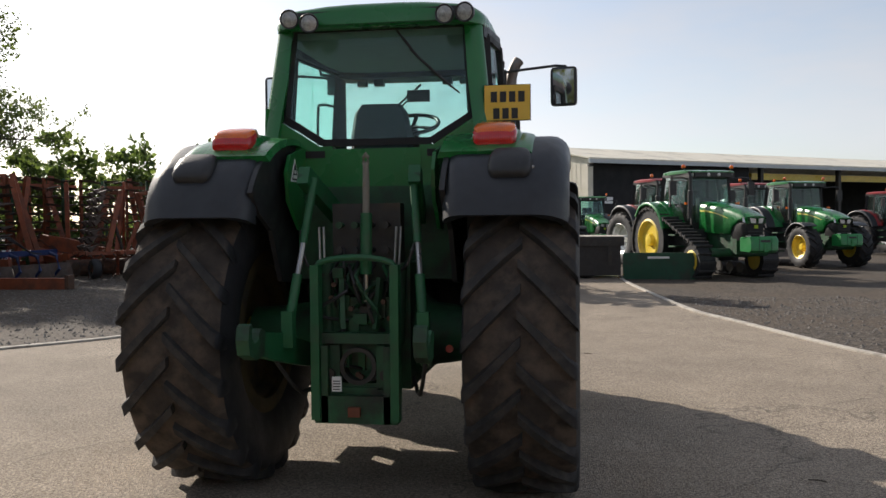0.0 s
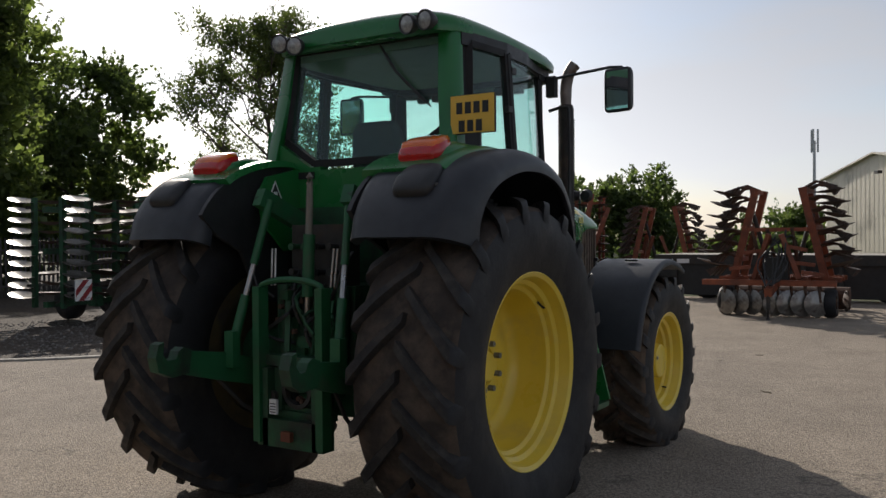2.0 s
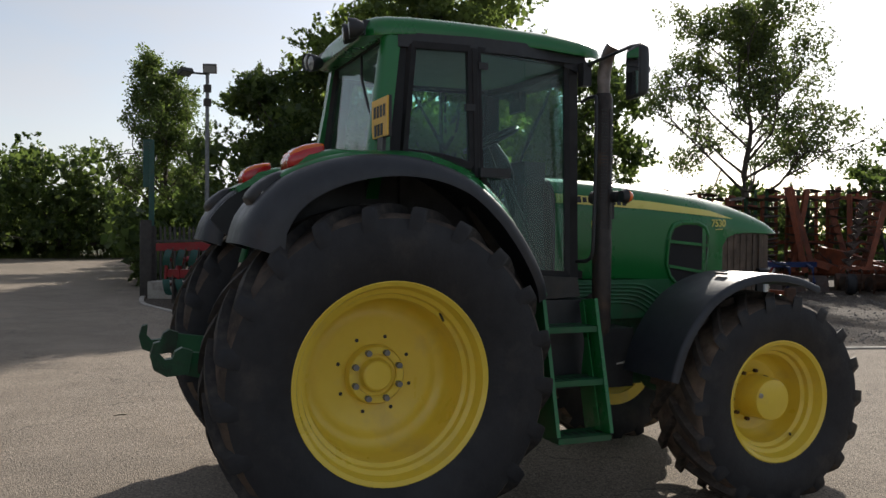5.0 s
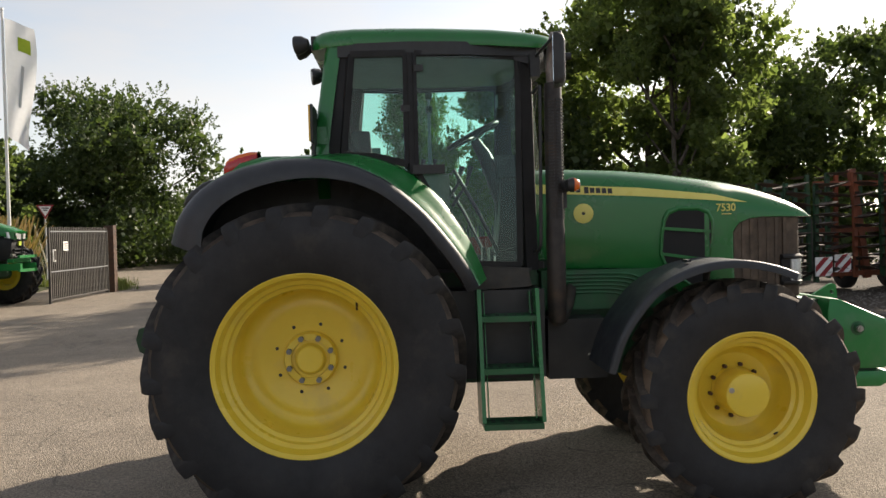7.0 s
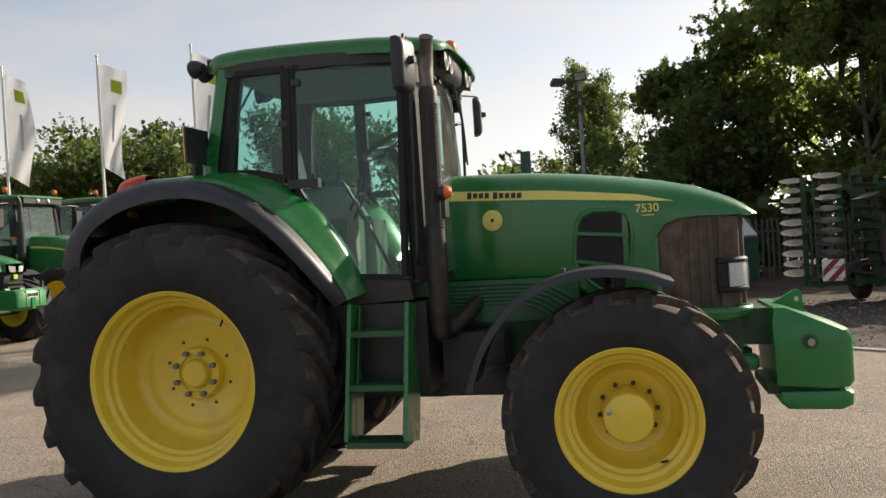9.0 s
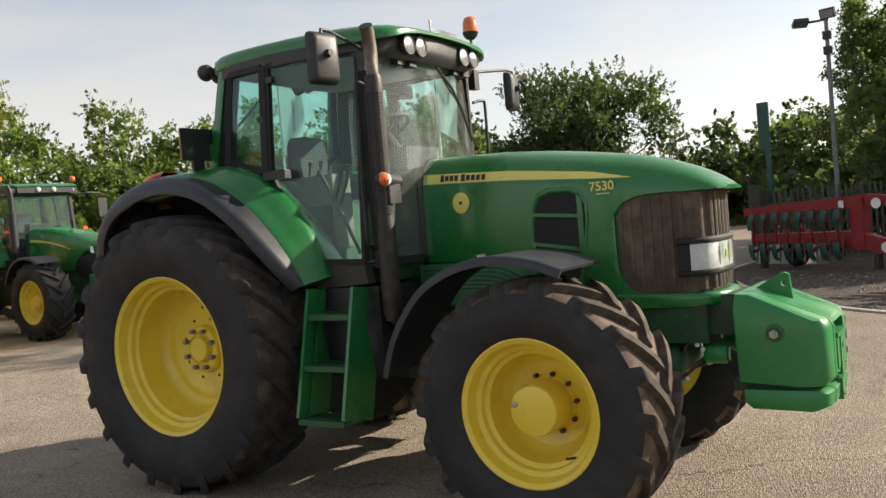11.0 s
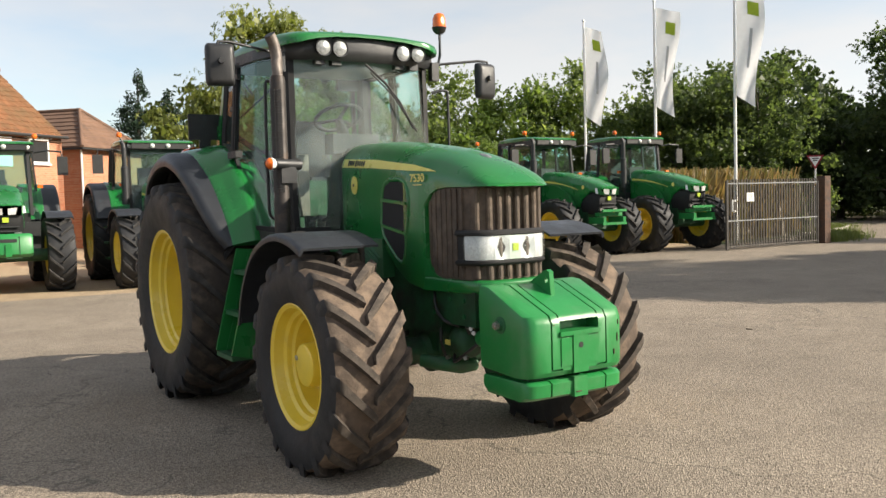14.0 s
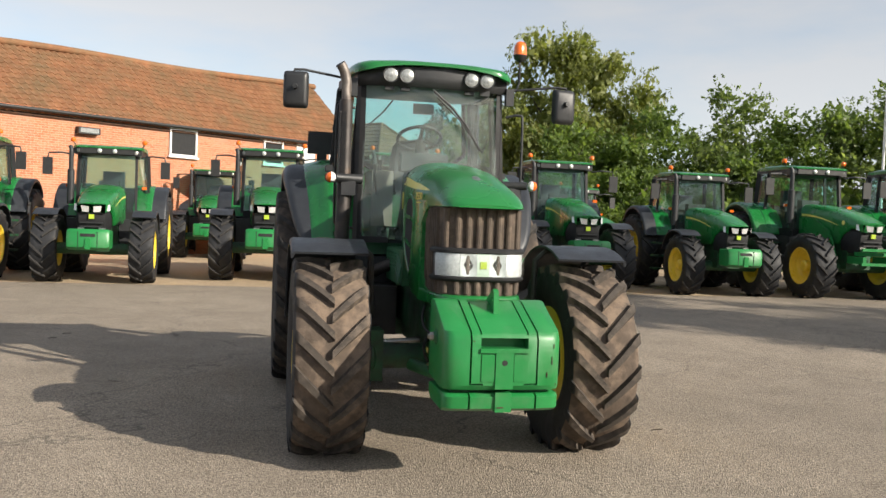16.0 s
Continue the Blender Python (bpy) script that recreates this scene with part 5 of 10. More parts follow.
def build_cab():
    cab = part("cab_base", boxes((-0.62, 0.62, 0.10, 1.48, 1.36, 1.46), (-0.52, 0.52, 0.02, 0.9, 1.30, 1.90), bevel=0.03), M["green_cast"], TR, "dark green cab base", 40)
    # roof
    rings = []
    for y, w, zb, zt, up in ((0.015, 0.50, 2.95, 3.03, 0), (0.03, 0.58, 2.94, 3.06, 0), (0.06, 0.63, 2.935, 3.082, 0), (0.10, 0.665, 2.935, 3.094, 0), (0.16, 0.692, 2.94, 3.10, 0), (0.30, 0.712, 2.948, 3.104, 0), (0.55, 0.722, 2.95, 3.104, 0), (0.8, 0.725, 2.945, 3.10, 0), (1.2, 0.72, 2.93, 3.088, 0), (1.42, 0.71, 2.917, 3.068, 0.03), (1.53, 0.69, 2.915, 3.052, 0.07), (1.60, 0.655, 2.92, 3.038, 0.075), (1.65, 0.59, 2.93, 3.022, 0.068), (1.665, 0.54, 2.945, 3.008, 0.05)):
        g = zt - zb
        half = [(0.12, zb + up), (w * 0.55, zb + up * 0.85), (w * 0.85, zb + up * 0.4), (w, zb), (w + 0.006, zb + g * 0.24), (w * 0.99, zb + g * 0.45), (w * 0.965, zb + g * 0.58), (w * 0.92, zb + g * 0.70), (w * 0.83, zb + g * 0.82), (w * 0.5, zb + g * 0.96), (0.15, zt)]
        rings.append([(x, y, z) for x, z in half] + [(-x, y, z) for x, z in half[::-1]])
    roof = part("roof", loft(bmesh.new(), rings), M["green"], TR, "green cab roof with rounded edges", 45)
    bm = boxes((-0.64, 0.64, 0.17, 1.46, 2.885, 2.955), bevel=0.02)
    part("headliner", bm, M["headliner"], roof, "grey cab headliner", 40)
    # front visor in black with four round lamps
    rings = []
    for x in (-0.66, -0.58, -0.4, 0.0, 0.4, 0.58, 0.66):
        y = 1.60 - 0.13 * (abs(x) / 0.66) ** 4
        rings.append([(x, y - 0.12, 2.845), (x, y - 0.01, 2.815), (x, y + 0.02, 2.845), (x, y + 0.03, 2.90), (x, y + 0.02, 2.995 - 0.06 * (abs(x) / 0.66) ** 2.5), (x, y - 0.12, 2.99 - 0.055 * (abs(x) / 0.66) ** 2.5)])
    part("visor", loft(bmesh.new(), rings), M["black"], roof, "black front visor", 45)

    def work_lamp(m, parent, clear=True):
        bm = lathe(bmesh.new(), [(-0.07, 0.001), (-0.07, 0.03), (-0.03, 0.055), (0.012, 0.063), (0.02, 0.06), (0.016, 0.052), (0.004, 0.05), (0.004, 0.001)], 24, 0, 0, 0, True, "y")
        h = part("work_lamp", bm, M["black"], parent, "round work lamp with clear glass", 40)
        h.matrix_basis = m
        bm = lathe(bmesh.new(), [(0.004, 0.001), (0.004, 0.052), (0.014, 0.05), (0.022, 0.03), (0.024, 0.001)], 24, 0, 0, 0, True, "y")
        part("lens", bm, M["worklamp"], h, "clear lamp glass", 50)
        return h

    for x in (0.395, 0.254, -0.315, -0.455):
        work_lamp(pose(x, 1.618, 2.905) @ Matrix.Scale(1.12, 4), roof)
        bm = boxes((x - 0.04, x + 0.04, 1.50, 1.56, 2.785, 2.84), bevel=0.02)
        part("lamp_socket", bm, M["black"], roof, smooth=40)
    for x, z in ((0.605, 2.972), (0.478, 2.965), (-0.405, 2.945), (-0.535, 2.975)):
        work_lamp(pose(x, -0.06, z, -6, 0, 180 + (12 if x < 0 else -12)), roof)
    bm = boxes((-0.585, 0.585, 0.02, 0.17, 2.945, 3.035), bevel=0.02)
    part("rear_visor", bm, M["black"], roof, "black rear visor", 40)
    for s in (1, -1):
        bm = bmesh.new()
        rings = []
        for y in (0.20, 0.30, 0.67, 1.0, 1.25, 1.40, 1.50):
            w = side_x(min(y, 1.3)) - 0.05
            rings.append([(s * (w - 0.06), y, 2.87), (s * (w + 0.012), y, 2.87), (s * (w + 0.008), y, 2.955), (s * (w - 0.06), y, 2.955)])
        part("roof_rail", loft(bm, rings), M["black"], roof, "black rail above the side windows")

    for s in (1, -1):
        # corner posts
        rings = []
        for z, y0, y1, x0, x1 in ((2.15, 0.0, 0.13, 0.655, 0.755), (2.30, 0.025, 0.135, 0.64, 0.75), (2.6, 0.075, 0.175, 0.60, 0.72), (2.88, 0.115, 0.215, 0.58, 0.69), (2.97, 0.13, 0.27, 0.57, 0.685), (3.02, 0.14, 0.34, 0.55, 0.68)):
            rings.append([(s * x0, y0, z), (s * (x1 - 0.03), y0, z), (s * x1, y0 + 0.03, z), (s * x1, y1, z), (s * (x1 - 0.05), y1, z), (s * x0, y0 + 0.06, z)])
        part("rear_post", loft(bmesh.new(), rings), M["green"], TR, "green cab corner post", 45)
        bm = bmesh.new()
        tube(bm, [on_side(s, 0.665, 2.10), on_side(s, 0.665, 2.5), on_side(s, 0.665, 2.88)], 0.03, 6)
        part("door_post", bm, M["frame"], TR, "black door post")
        bm = bmesh.new()
        rings = []
        for z, y in ((1.46, 1.47), (1.8, 1.46), (2.2, 1.455), (2.6, 1.45), (2.88, 1.445)):
            rings.append([(s * x, yy, z) for x, yy in ((0.585, y + 0.03), (0.63, y + 0.02), (0.66, y - 0.06), (0.64, y - 0.08), (0.60, y - 0.03))])
        part("front_post", loft(bm, rings), M["frame"], TR, "black windscreen post", 40)
        # glass of the side, with its seal
        rear = [on_side(s, 0.22, 2.24), on_side(s, 0.45, 2.215), on_side(s, 0.64, 2.165), on_side(s, 0.64, 2.88), on_side(s, 0.285, 2.885)]
        pane("side_window", rear, TR, "tinted rear side window")
        bm = loft(bmesh.new(), [[(s * (x0 - 0.07), y0, z), (s * x0, y0, z), (s * x1, y1, z), (s * (x1 - 0.07), y1, z)] for z, y0, y1, x0, x1 in ((2.17, 0.115, 0.235, 0.735, 0.75), (2.6, 0.16, 0.265, 0.70, 0.717), (2.93, 0.21, 0.31, 0.675, 0.69))])
        part("post_seal", bm, M["frame"], TR, "black trim beside the corner post")
        seal(rear, 0.042, TR)
        door = [on_side(s, 0.69, 2.13), on_side(s, 0.80, 1.93), on_side(s, 0.92, 1.70), on_side(s, 1.03, 1.52), on_side(s, 1.36, 1.50), on_side(s, 1.38, 2.87), on_side(s, 0.69, 2.88)]
        d = seal(door, 0.036, TR, "door_frame")
        pane("door_glass", [on_side(s, 0.69, 2.13), on_side(s, 0.80, 1.93), on_side(s, 0.92, 1.70), on_side(s, 1.03, 1.52), on_side(s, 1.03, 2.875), on_side(s, 0.69, 2.88)], d, "tinted door glass")
        pane("door_glass", [on_side(s, 1.03, 1.52), on_side(s, 1.36, 1.50), on_side(s, 1.38, 2.87), on_side(s, 1.03, 2.875)], d, "tinted door glass")
        bm = boxes((-0.03, 0.03, -0.10, 0.10, -0.028, 0.028), bevel=0.014, seg=3)
        hd = part("door_handle", bm, M["black"], d, "black door handle", 40)
        hd.matrix_basis = pose(s * 0.835, 0.77, 2.125)
        for y, z in ((0.72, 2.78), (0.63, 2.52)):
            bm = boxes((-0.016, 0.016, -0.03, 0.03, -0.02, 0.02), bevel=0.008)
            h = part("hinge", bm, M["black"], d)
            h.matrix_basis = pose(*on_side(s, y, z, 0.015))
        # sill and corner panels
        bm = prism(bmesh.new(), [(0.62, 2.13), (0.67, 2.13), (1.01, 1.50), (1.40, 1.48), (1.42, 1.36), (1.0, 1.34), (0.62, 1.9)], 0, s * 0.70, s * 0.775)
        part("door_sill", bm, M["iron"], TR, "dark door sill")
        bm = prism(bmesh.new(), [(s * 0.755, 2.15), (s * 0.745, 2.42), (s * 0.655, 2.42), (s * 0.64, 2.33), (s * 0.38, 2.165), (s * 0.29, 2.165), (s * 0.29, 1.88), (s * 0.52, 1.88), (s * 0.64, 2.08)], 1, 0.045, 0.12)
        part("rear_corner", bevelled(bm, 0.012, 1), M["green"], TR, "green rear corner panel")
        bm = boxes((min(s * 0.34, s * 0.50), max(s * 0.34, s * 0.50), 0.035, 0.06, 2.09, 2.135), bevel=0.008)
        part("corner_seal", bm, M["frame"], TR)
        # windscreen washer lamp arm: mirror on its arm
        bm = tube(bmesh.new(), [(s * 0.66, 1.47, 2.84), (s * 0.78, 1.50, 2.865), (s * 1.12, 1.55, 2.905), (s * 1.205, 1.56, 2.90), (s * 1.215, 1.56, 2.86), (s * 1.215, 1.575, 2.62)], 0.011, 8)
        arm = part("mirror_arm", bm, M["black"], TR, "thin black mirror arm", 50)
        bm = boxes((s * 0.70 - 0.035, s * 0.70 + 0.035, 1.45, 1.51, 2.72, 2.87), bevel=0.012)
        part("arm_bracket", bm, M["black"], arm, smooth=40)
        bm = bmesh.new()
        rings = []
        for y, f in ((-0.045, 0.72), (-0.03, 0.92), (0.0, 1.0), (0.022, 1.0), (0.026, 0.96)):
            ring = []
            for k in range(24):
                a = 2 * math.pi * k / 24
                c, q = math.cos(a), math.sin(a)
                ring.append((0.106 * f * math.copysign(abs(c) ** 0.22, c), -y, 0.155 * f * math.copysign(abs(q) ** 0.22, q)))
            rings.append(ring)
        mir = part("mirror", loft(bm, rings), M["black"], arm, "black wing mirror", 45)
        mir.matrix_basis = pose(s * 1.19, 1.545, 2.735, 0, 0, -10 * s)
        bm = boxes((-0.085, 0.085, -0.029, -0.0265, -0.135, 0.135), bevel=0.001, seg=1)
        g = part("mirror_glass", bm, M["mirror"], mir, "silvered mirror glass")
        bm = lathe(bmesh.new(), [(-0.02, 0.001), (-0.02, 0.028), (0.03, 0.02), (0.03, 0.001)], 14, 0, 0.05, 0.02, True, "y")
        part("mirror_knuckle", bm, M["black"], mir, smooth=40)
        # grab rail beside the windscreen post
        bm = tube(bmesh.new(), smooth_path([(s * 0.68, 1.47, 2.62), (s * 0.80, 1.49, 2.64), (s * 0.83, 1.49, 2.54), (s * 0.83, 1.48, 1.75), (s * 0.80, 1.47, 1.60), (s * 0.66, 1.46, 1.58)], 3), 0.012, 8)
        part("grab_rail", bm, M["black"], TR, "black grab rail", 50)
        # front lamp on a stalk
        bm = cyl(bmesh.new(), (s * 0.62, 1.60, 2.0), (s * 0.84, 1.66, 2.005), 0.042, 0.036, 16)
        st = part("lamp_stalk", bm, M["black"], TR, smooth=40)
        bm = lathe(bmesh.new(), [(-0.035, 0.001), (-0.035, 0.036), (0.0, 0.044), (0.03, 0.03), (0.038, 0.001)], 20, s * 0.885, 1.69, 2.005, True, "y")
        lamp = part("marker_lamp", bm, M["orange"], st, "orange and white marker lamp", 50)
        bm = lathe(bmesh.new(), [(-0.036, 0.001), (-0.036, 0.03), (0.0, 0.0435), (0.031, 0.031), (0.039, 0.001)], 20, 0, 0, 0, True, "y")
        for v in list(bm.verts):
            if v.co.x * s > 0.001:
                v.co.x = 0.0
        bk_ = lathe(bmesh.new(), [(-0.046, 0.001), (-0.044, 0.036), (-0.006, 0.049), (-0.006, 0.001)], 20, s * 0.885, 1.69, 2.005, True, "y")
        part("lamp_back", bk_, M["black"], lamp, "black lamp housing", 50)
        cl = part("clear_lens", bm, M["white"], lamp, smooth=50)
        cl.matrix_basis = pose(s * 0.883, 1.69, 2.005) @ Matrix.Scale(1.03, 4)
        bm = boxes((s * 0.73 - 0.06, s * 0.73 + 0.06, 1.57, 1.66, 1.86, 1.98), bevel=0.02)
        part("stalk_box", bm, M["black"], st, smooth=40)

    # rear window with its seal and wiper
    rw = [(-0.36, 0.085, 2.19), (0.36, 0.085, 2.19), (0.625, 0.105, 2.355), (0.585, 0.17, 2.955), (-0.585, 0.17, 2.955), (-0.625, 0.105, 2.355)]
    rf = seal(rw, 0.045, TR, "rear_window_frame")
    pane("rear_window", rw, rf, "tinted rear window")
    bm = tube(bmesh.new(), [(0.13, 0.14, 2.92), (0.27, 0.10, 2.74), (0.50, 0.075, 2.53)], 0.009, 6)
    part("wiper", bm, M["ink"], rf, "black rear wiper")
    bm = tube(bmesh.new(), [(0.22, 0.115, 2.79), (0.36, 0.09, 2.65), (0.55, 0.07, 2.49)], 0.006, 6)
    part("wiper_blade", bm, M["ink"], rf)
    bm = boxes((-0.30, 0.30, 0.03, 0.10, 1.86, 2.145), bevel=0.02)
    part("rear_panel", bm, M["green"], TR, "green panel below the rear window", 40)
    # windscreen in one bent pane beside and above the hood
    pts = []
    for x in (-0.60, -0.45, -0.22, 0.0, 0.22, 0.45, 0.60):
        pts.append((x, 1.47 + 0.10 * (1 - (abs(x) / 0.60) ** 2)))
    bm = bmesh.new()
    rings = []
    for z, dy in ((1.50, 0.04), (2.2, 0.02), (2.88, -0.03)):
        rings.append([(x, y + dy, z) for x, y in pts])
    rows = [[bm.verts.new(p) for p in r] for r in rings]
    back = [[bm.verts.new((p[0], p[1] - 0.006, p[2])) for p in r] for r in rings]
    for rr in (rows, back):
        for a, b in zip(rr, rr[1:]):
            for i in range(len(pts) - 1):
                bm.faces.new((a[i], a[i + 1], b[i + 1], b[i]))
    ws = part("windscreen", bm, M["glass_screen"], TR, "large tinted windscreen", 60)
    ws.visible_shadow = False
    bm = tube(bmesh.new(), [(0.02, 1.60, 2.80), (-0.15, 1.61, 2.66), (-0.28, 1.60, 2.52), (-0.42, 1.585, 2.30)], 0.010, 6)
    w = part("front_wiper", bm, M["ink"], TR, "black windscreen wiper")
    bm = tube(bmesh.new(), [(-0.02, 1.605, 2.74), (-0.22, 1.61, 2.56), (-0.45, 1.585, 2.28)], 0.007, 6)
    part("wiper_blade", bm, M["ink"], w)
    # lower windscreen frame
    for s in (1, -1):
        bm = bmesh.new()
        bar(bm, (s * 0.62, 1.50, 1.49), (s * 0.36, 1.57, 1.49), 0.05, 0.05)
        part("screen_frame", bm, M["frame"], TR, "black lower windscreen frame")

    # inside the cab
    bm = boxes((-0.66, 0.66, 0.20, 1.44, 1.455, 1.475), bevel=0.005, seg=1)
    part("cab_floor", bm, M["greytrim"], TR, "grey rubber cab floor")
    for s in (1, -1):
        bm = prism(bmesh.new(), [(0.25, 1.48), (0.25, 2.18), (0.50, 2.17), (0.66, 2.08), (0.98, 1.52), (0.98, 1.48)], 0, s * 0.52, s * 0.60)
        part("inner_wing", bm, M["greytrim"], TR, "grey inner fender lining")
    bm = boxes((0.24, 0.44, 0.35, 0.92, 1.6, 2.12), bevel=0.05, seg=3)
    con = part("side_console", bm, M["trim"], TR, "beige side console", 40)
    for i, y in enumerate((0.62, 0.72, 0.80)):
        bm = tube(bmesh.new(), [(0.34, y, 2.10), (0.34, y + 0.02, 2.18), (0.34, y + 0.03, 2.23)], (0.008, 0.008, 0.018), 8)
        part("lever", bm, M["ink"], con, smooth=40)
    st = part("driver_seat", boxes((-0.24, 0.20, 0.40, 0.88, 1.80, 1.93), bevel=0.05, seg=3), M["seat"], TR, "grey cloth driver seat", 40)
    rings = []
    for z, w, y in ((1.90, 0.20, 0.40), (2.05, 0.225, 0.36), (2.25, 0.215, 0.32), (2.40, 0.185, 0.30), (2.46, 0.14, 0.30)):
        rings.append([(-0.02 + x * w, y + dy, z) for x, dy in ((-1, 0.0), (-0.8, 0.07), (0.8, 0.07), (1, 0.0), (0.85, -0.05), (-0.85, -0.05))])
    part("backrest", loft(bmesh.new(), rings), M["seat"], st, smooth=50)
    bm = boxes((-0.28, -0.22, 0.45, 0.80, 2.04, 2.10), (0.18, 0.25, 0.45, 0.80, 2.04, 2.10), bevel=0.02)
    part("armrest", bm, M["ink"], st, smooth=40)
    bm = tube(bmesh.new(), [(0.04, 1.40, 1.5), (0.04, 1.34, 1.95), (0.04, 1.20, 2.28), (0.04, 1.13, 2.39)], (0.09, 0.075, 0.05, 0.035), 12)
    col = part("steering_column", bm, M["ink"], TR, "black steering column", 50)
    bm = bmesh.new()
    rings = []
    for k in range(36):
        a = 2 * math.pi * k / 36
        cx, cy = math.cos(a), math.sin(a)
        rings.append([(cx * (0.20 + 0.016 * math.cos(b)), cy * (0.20 + 0.016 * math.cos(b)), 0.016 * math.sin(b)) for b in [2 * math.pi * j / 8 for j in range(8)]])
    loft(bm, rings + [rings[0]], caps=False)
    whl = part("steering_wheel", bm, M["ink"], col, "black steering wheel", 60)
    whl.matrix_basis = pose(0.04, 1.12, 2.42, 27)
    for a in (90, 210, 330):
        bm = bmesh.new()
        bar(bm, (0, 0, -0.02), (0.19 * math.cos(radians(a)), 0.19 * math.sin(radians(a)), 0), 0.03, 0.012)
        part("spoke", bm, M["ink"], whl)
    bm = boxes((-0.17, 0.25, 1.28, 1.44, 2.10, 2.26), bevel=0.05, seg=3)
    part("dashboard", bm, M["greytrim"], col, smooth=40)
    bm = loft(bmesh.new(), [[(-0.15 * f + 0.04, y0, z), (0.19 * f + 0.04, y0, z), (0.17 * f + 0.04, 1.46, z), (-0.13 * f + 0.04, 1.46, z)] for z, f, y0 in ((1.476, 1.15, 1.24), (1.75, 1.0, 1.28), (2.11, 0.85, 1.30))])
    tw = part("console_tower", bevelled(bm, 0.02, 2), M["ink"], TR, "black moulded console below the steering wheel", 40)
    for x in (-0.22, 0.26, 0.37):
        bm = bmesh.new()
        bar(bm, (x, 1.40, 1.60), (x, 1.22, 1.56), 0.02, 0.02)
        pd = part("pedal_arm", bm, M["ink"], tw)
        part("pedal", boxes((x - 0.045, x + 0.045, 1.19, 1.215, 1.50, 1.60), bevel=0.008), M["ink"], pd, "black rubber pedal")
    for y, z in ((0.98, 1.60), (1.04, 1.60)):
        part("hand_lever", tube(bmesh.new(), [(0.40, y - 0.1, 1.9), (0.43, y, 2.05), (0.43, y + 0.03, 2.17)], (0.012, 0.010, 0.02), 8), M["ink"], TR, "black hand lever", 50)
    for s in (1, -1):
        part("floor_mat", boxes((min(s * 0.26, s * 0.60), max(s * 0.26, s * 0.60), 0.70, 1.40, 1.477, 1.487), bevel=0.003, seg=1), M["ink"], TR, "black rubber floor mat")
    bm = boxes((-0.04, 0.14, 1.30, 1.34, 2.62, 2.71), bevel=0.01)
    part("interior_mirror", bm, M["ink"], TR, "interior rear-view mirror")
    for s in (1, -1):
        bm = tube(bmesh.new(), [(s * 0.60, 0.92, 2.10), (s * 0.60, 0.94, 2.14), (s * 0.60, 1.10, 1.85), (s * 0.60, 1.24, 1.55)], 0.013, 8)
        part("door_rail", bm, M["ink"], TR, "black inside door rail", 50)
    # beacon on its stalk
    bm = tube(bmesh.new(), [(-0.67, 1.42, 2.86), (-0.78, 1.43, 2.88), (-0.80, 1.43, 2.95), (-0.80, 1.43, 3.16)], 0.013, 8)
    bs = part("beacon_stalk", bm, M["black"], TR, "black beacon stalk", 50)
    bm = lathe(bmesh.new(), [(0, 0.001), (0, 0.03), (0.02, 0.052), (0.055, 0.064), (0.055, 0.001)], 20, -0.80, 1.43, 3.135, True, "z")
    part("beacon_base", bm, M["ink"], bs, smooth=40)
    bm = lathe(bmesh.new(), [(0, 0.001), (0, 0.060), (0.075, 0.056), (0.108, 0.044), (0.122, 0.022), (0.125, 0.001)], 20, -0.80, 1.43, 3.19, True, "z")
    part("beacon_lens", bm, M["orange"], bs, "orange beacon dome", 45)


build_cab()


def build_exhaust():
    x, y = 0.765, 1.585
    bm = lathe(bmesh.new(), [(0, 0.001), (0, 0.05), (0.05, 0.062), (0.60, 0.062), (0.62, 0.058), (1.52, 0.058), (1.55, 0.05), (1.55, 0.001)], 24, x, y, 1.12, True, "z")
    ex = part("exhaust", bm, M["exhaust"], TR, "dark vertical exhaust with slotted shield", 35)
    bm = tube(bmesh.new(), [(x, y, 2.60), (x, y, 2.76), (x + 0.002, y + 0.001, 2.81), (x + 0.010, y + 0.004, 2.86), (x + 0.024, y + 0.009, 2.905), (x + 0.042, y + 0.016, 2.94), (x + 0.062, y + 0.024, 2.967)], (0.043, 0.043, 0.043, 0.043, 0.043, 0.043, 0.044), 18)
    part("tail_pipe", bm, M["pipe"], ex, "weathered steel tail pipe", 50)
    bm = cyl(bmesh.new(), (x + 0.062, y + 0.024, 2.967), (x + 0.0634, y + 0.0246, 2.969), 0.041, 0.041, 18)
    part("pipe_mouth", bm, M["ink"], ex)
    slot = boxes((-0.004, 0.004, -0.018, 0.018, -0.005, 0.005))
    s0 = None
    for r in range(3):
        for k in range(38):
            a = radians(-25 + 50 * r)
            m = pose(x + 0.0585 * math.cos(a), y + 0.0585 * math.sin(a), 1.80 + 0.0205 * k, 0, 0, math.degrees(a))
            if s0 is None:
                s0 = part("slot", slot, M["ink"], ex)
                s0.matrix_basis = m
            else:
                again(s0, m)
    bm = tube(bmesh.new(), [(0.34, 1.75, 1.30), (0.5, 1.70, 1.22), (0.68, 1.62, 1.14), (x, y, 1.14)], 0.05, 12)
    part("exhaust_pipe", bm, M["exhaust"], ex, smooth=50)
    # on the far side an air intake post
    bm = boxes((-0.80, -0.66, 1.50, 1.64, 1.40, 1.98), bevel=0.04, seg=3)
    part("air_intake", bm, M["black"], TR, "black air intake post", 40)


build_exhaust()


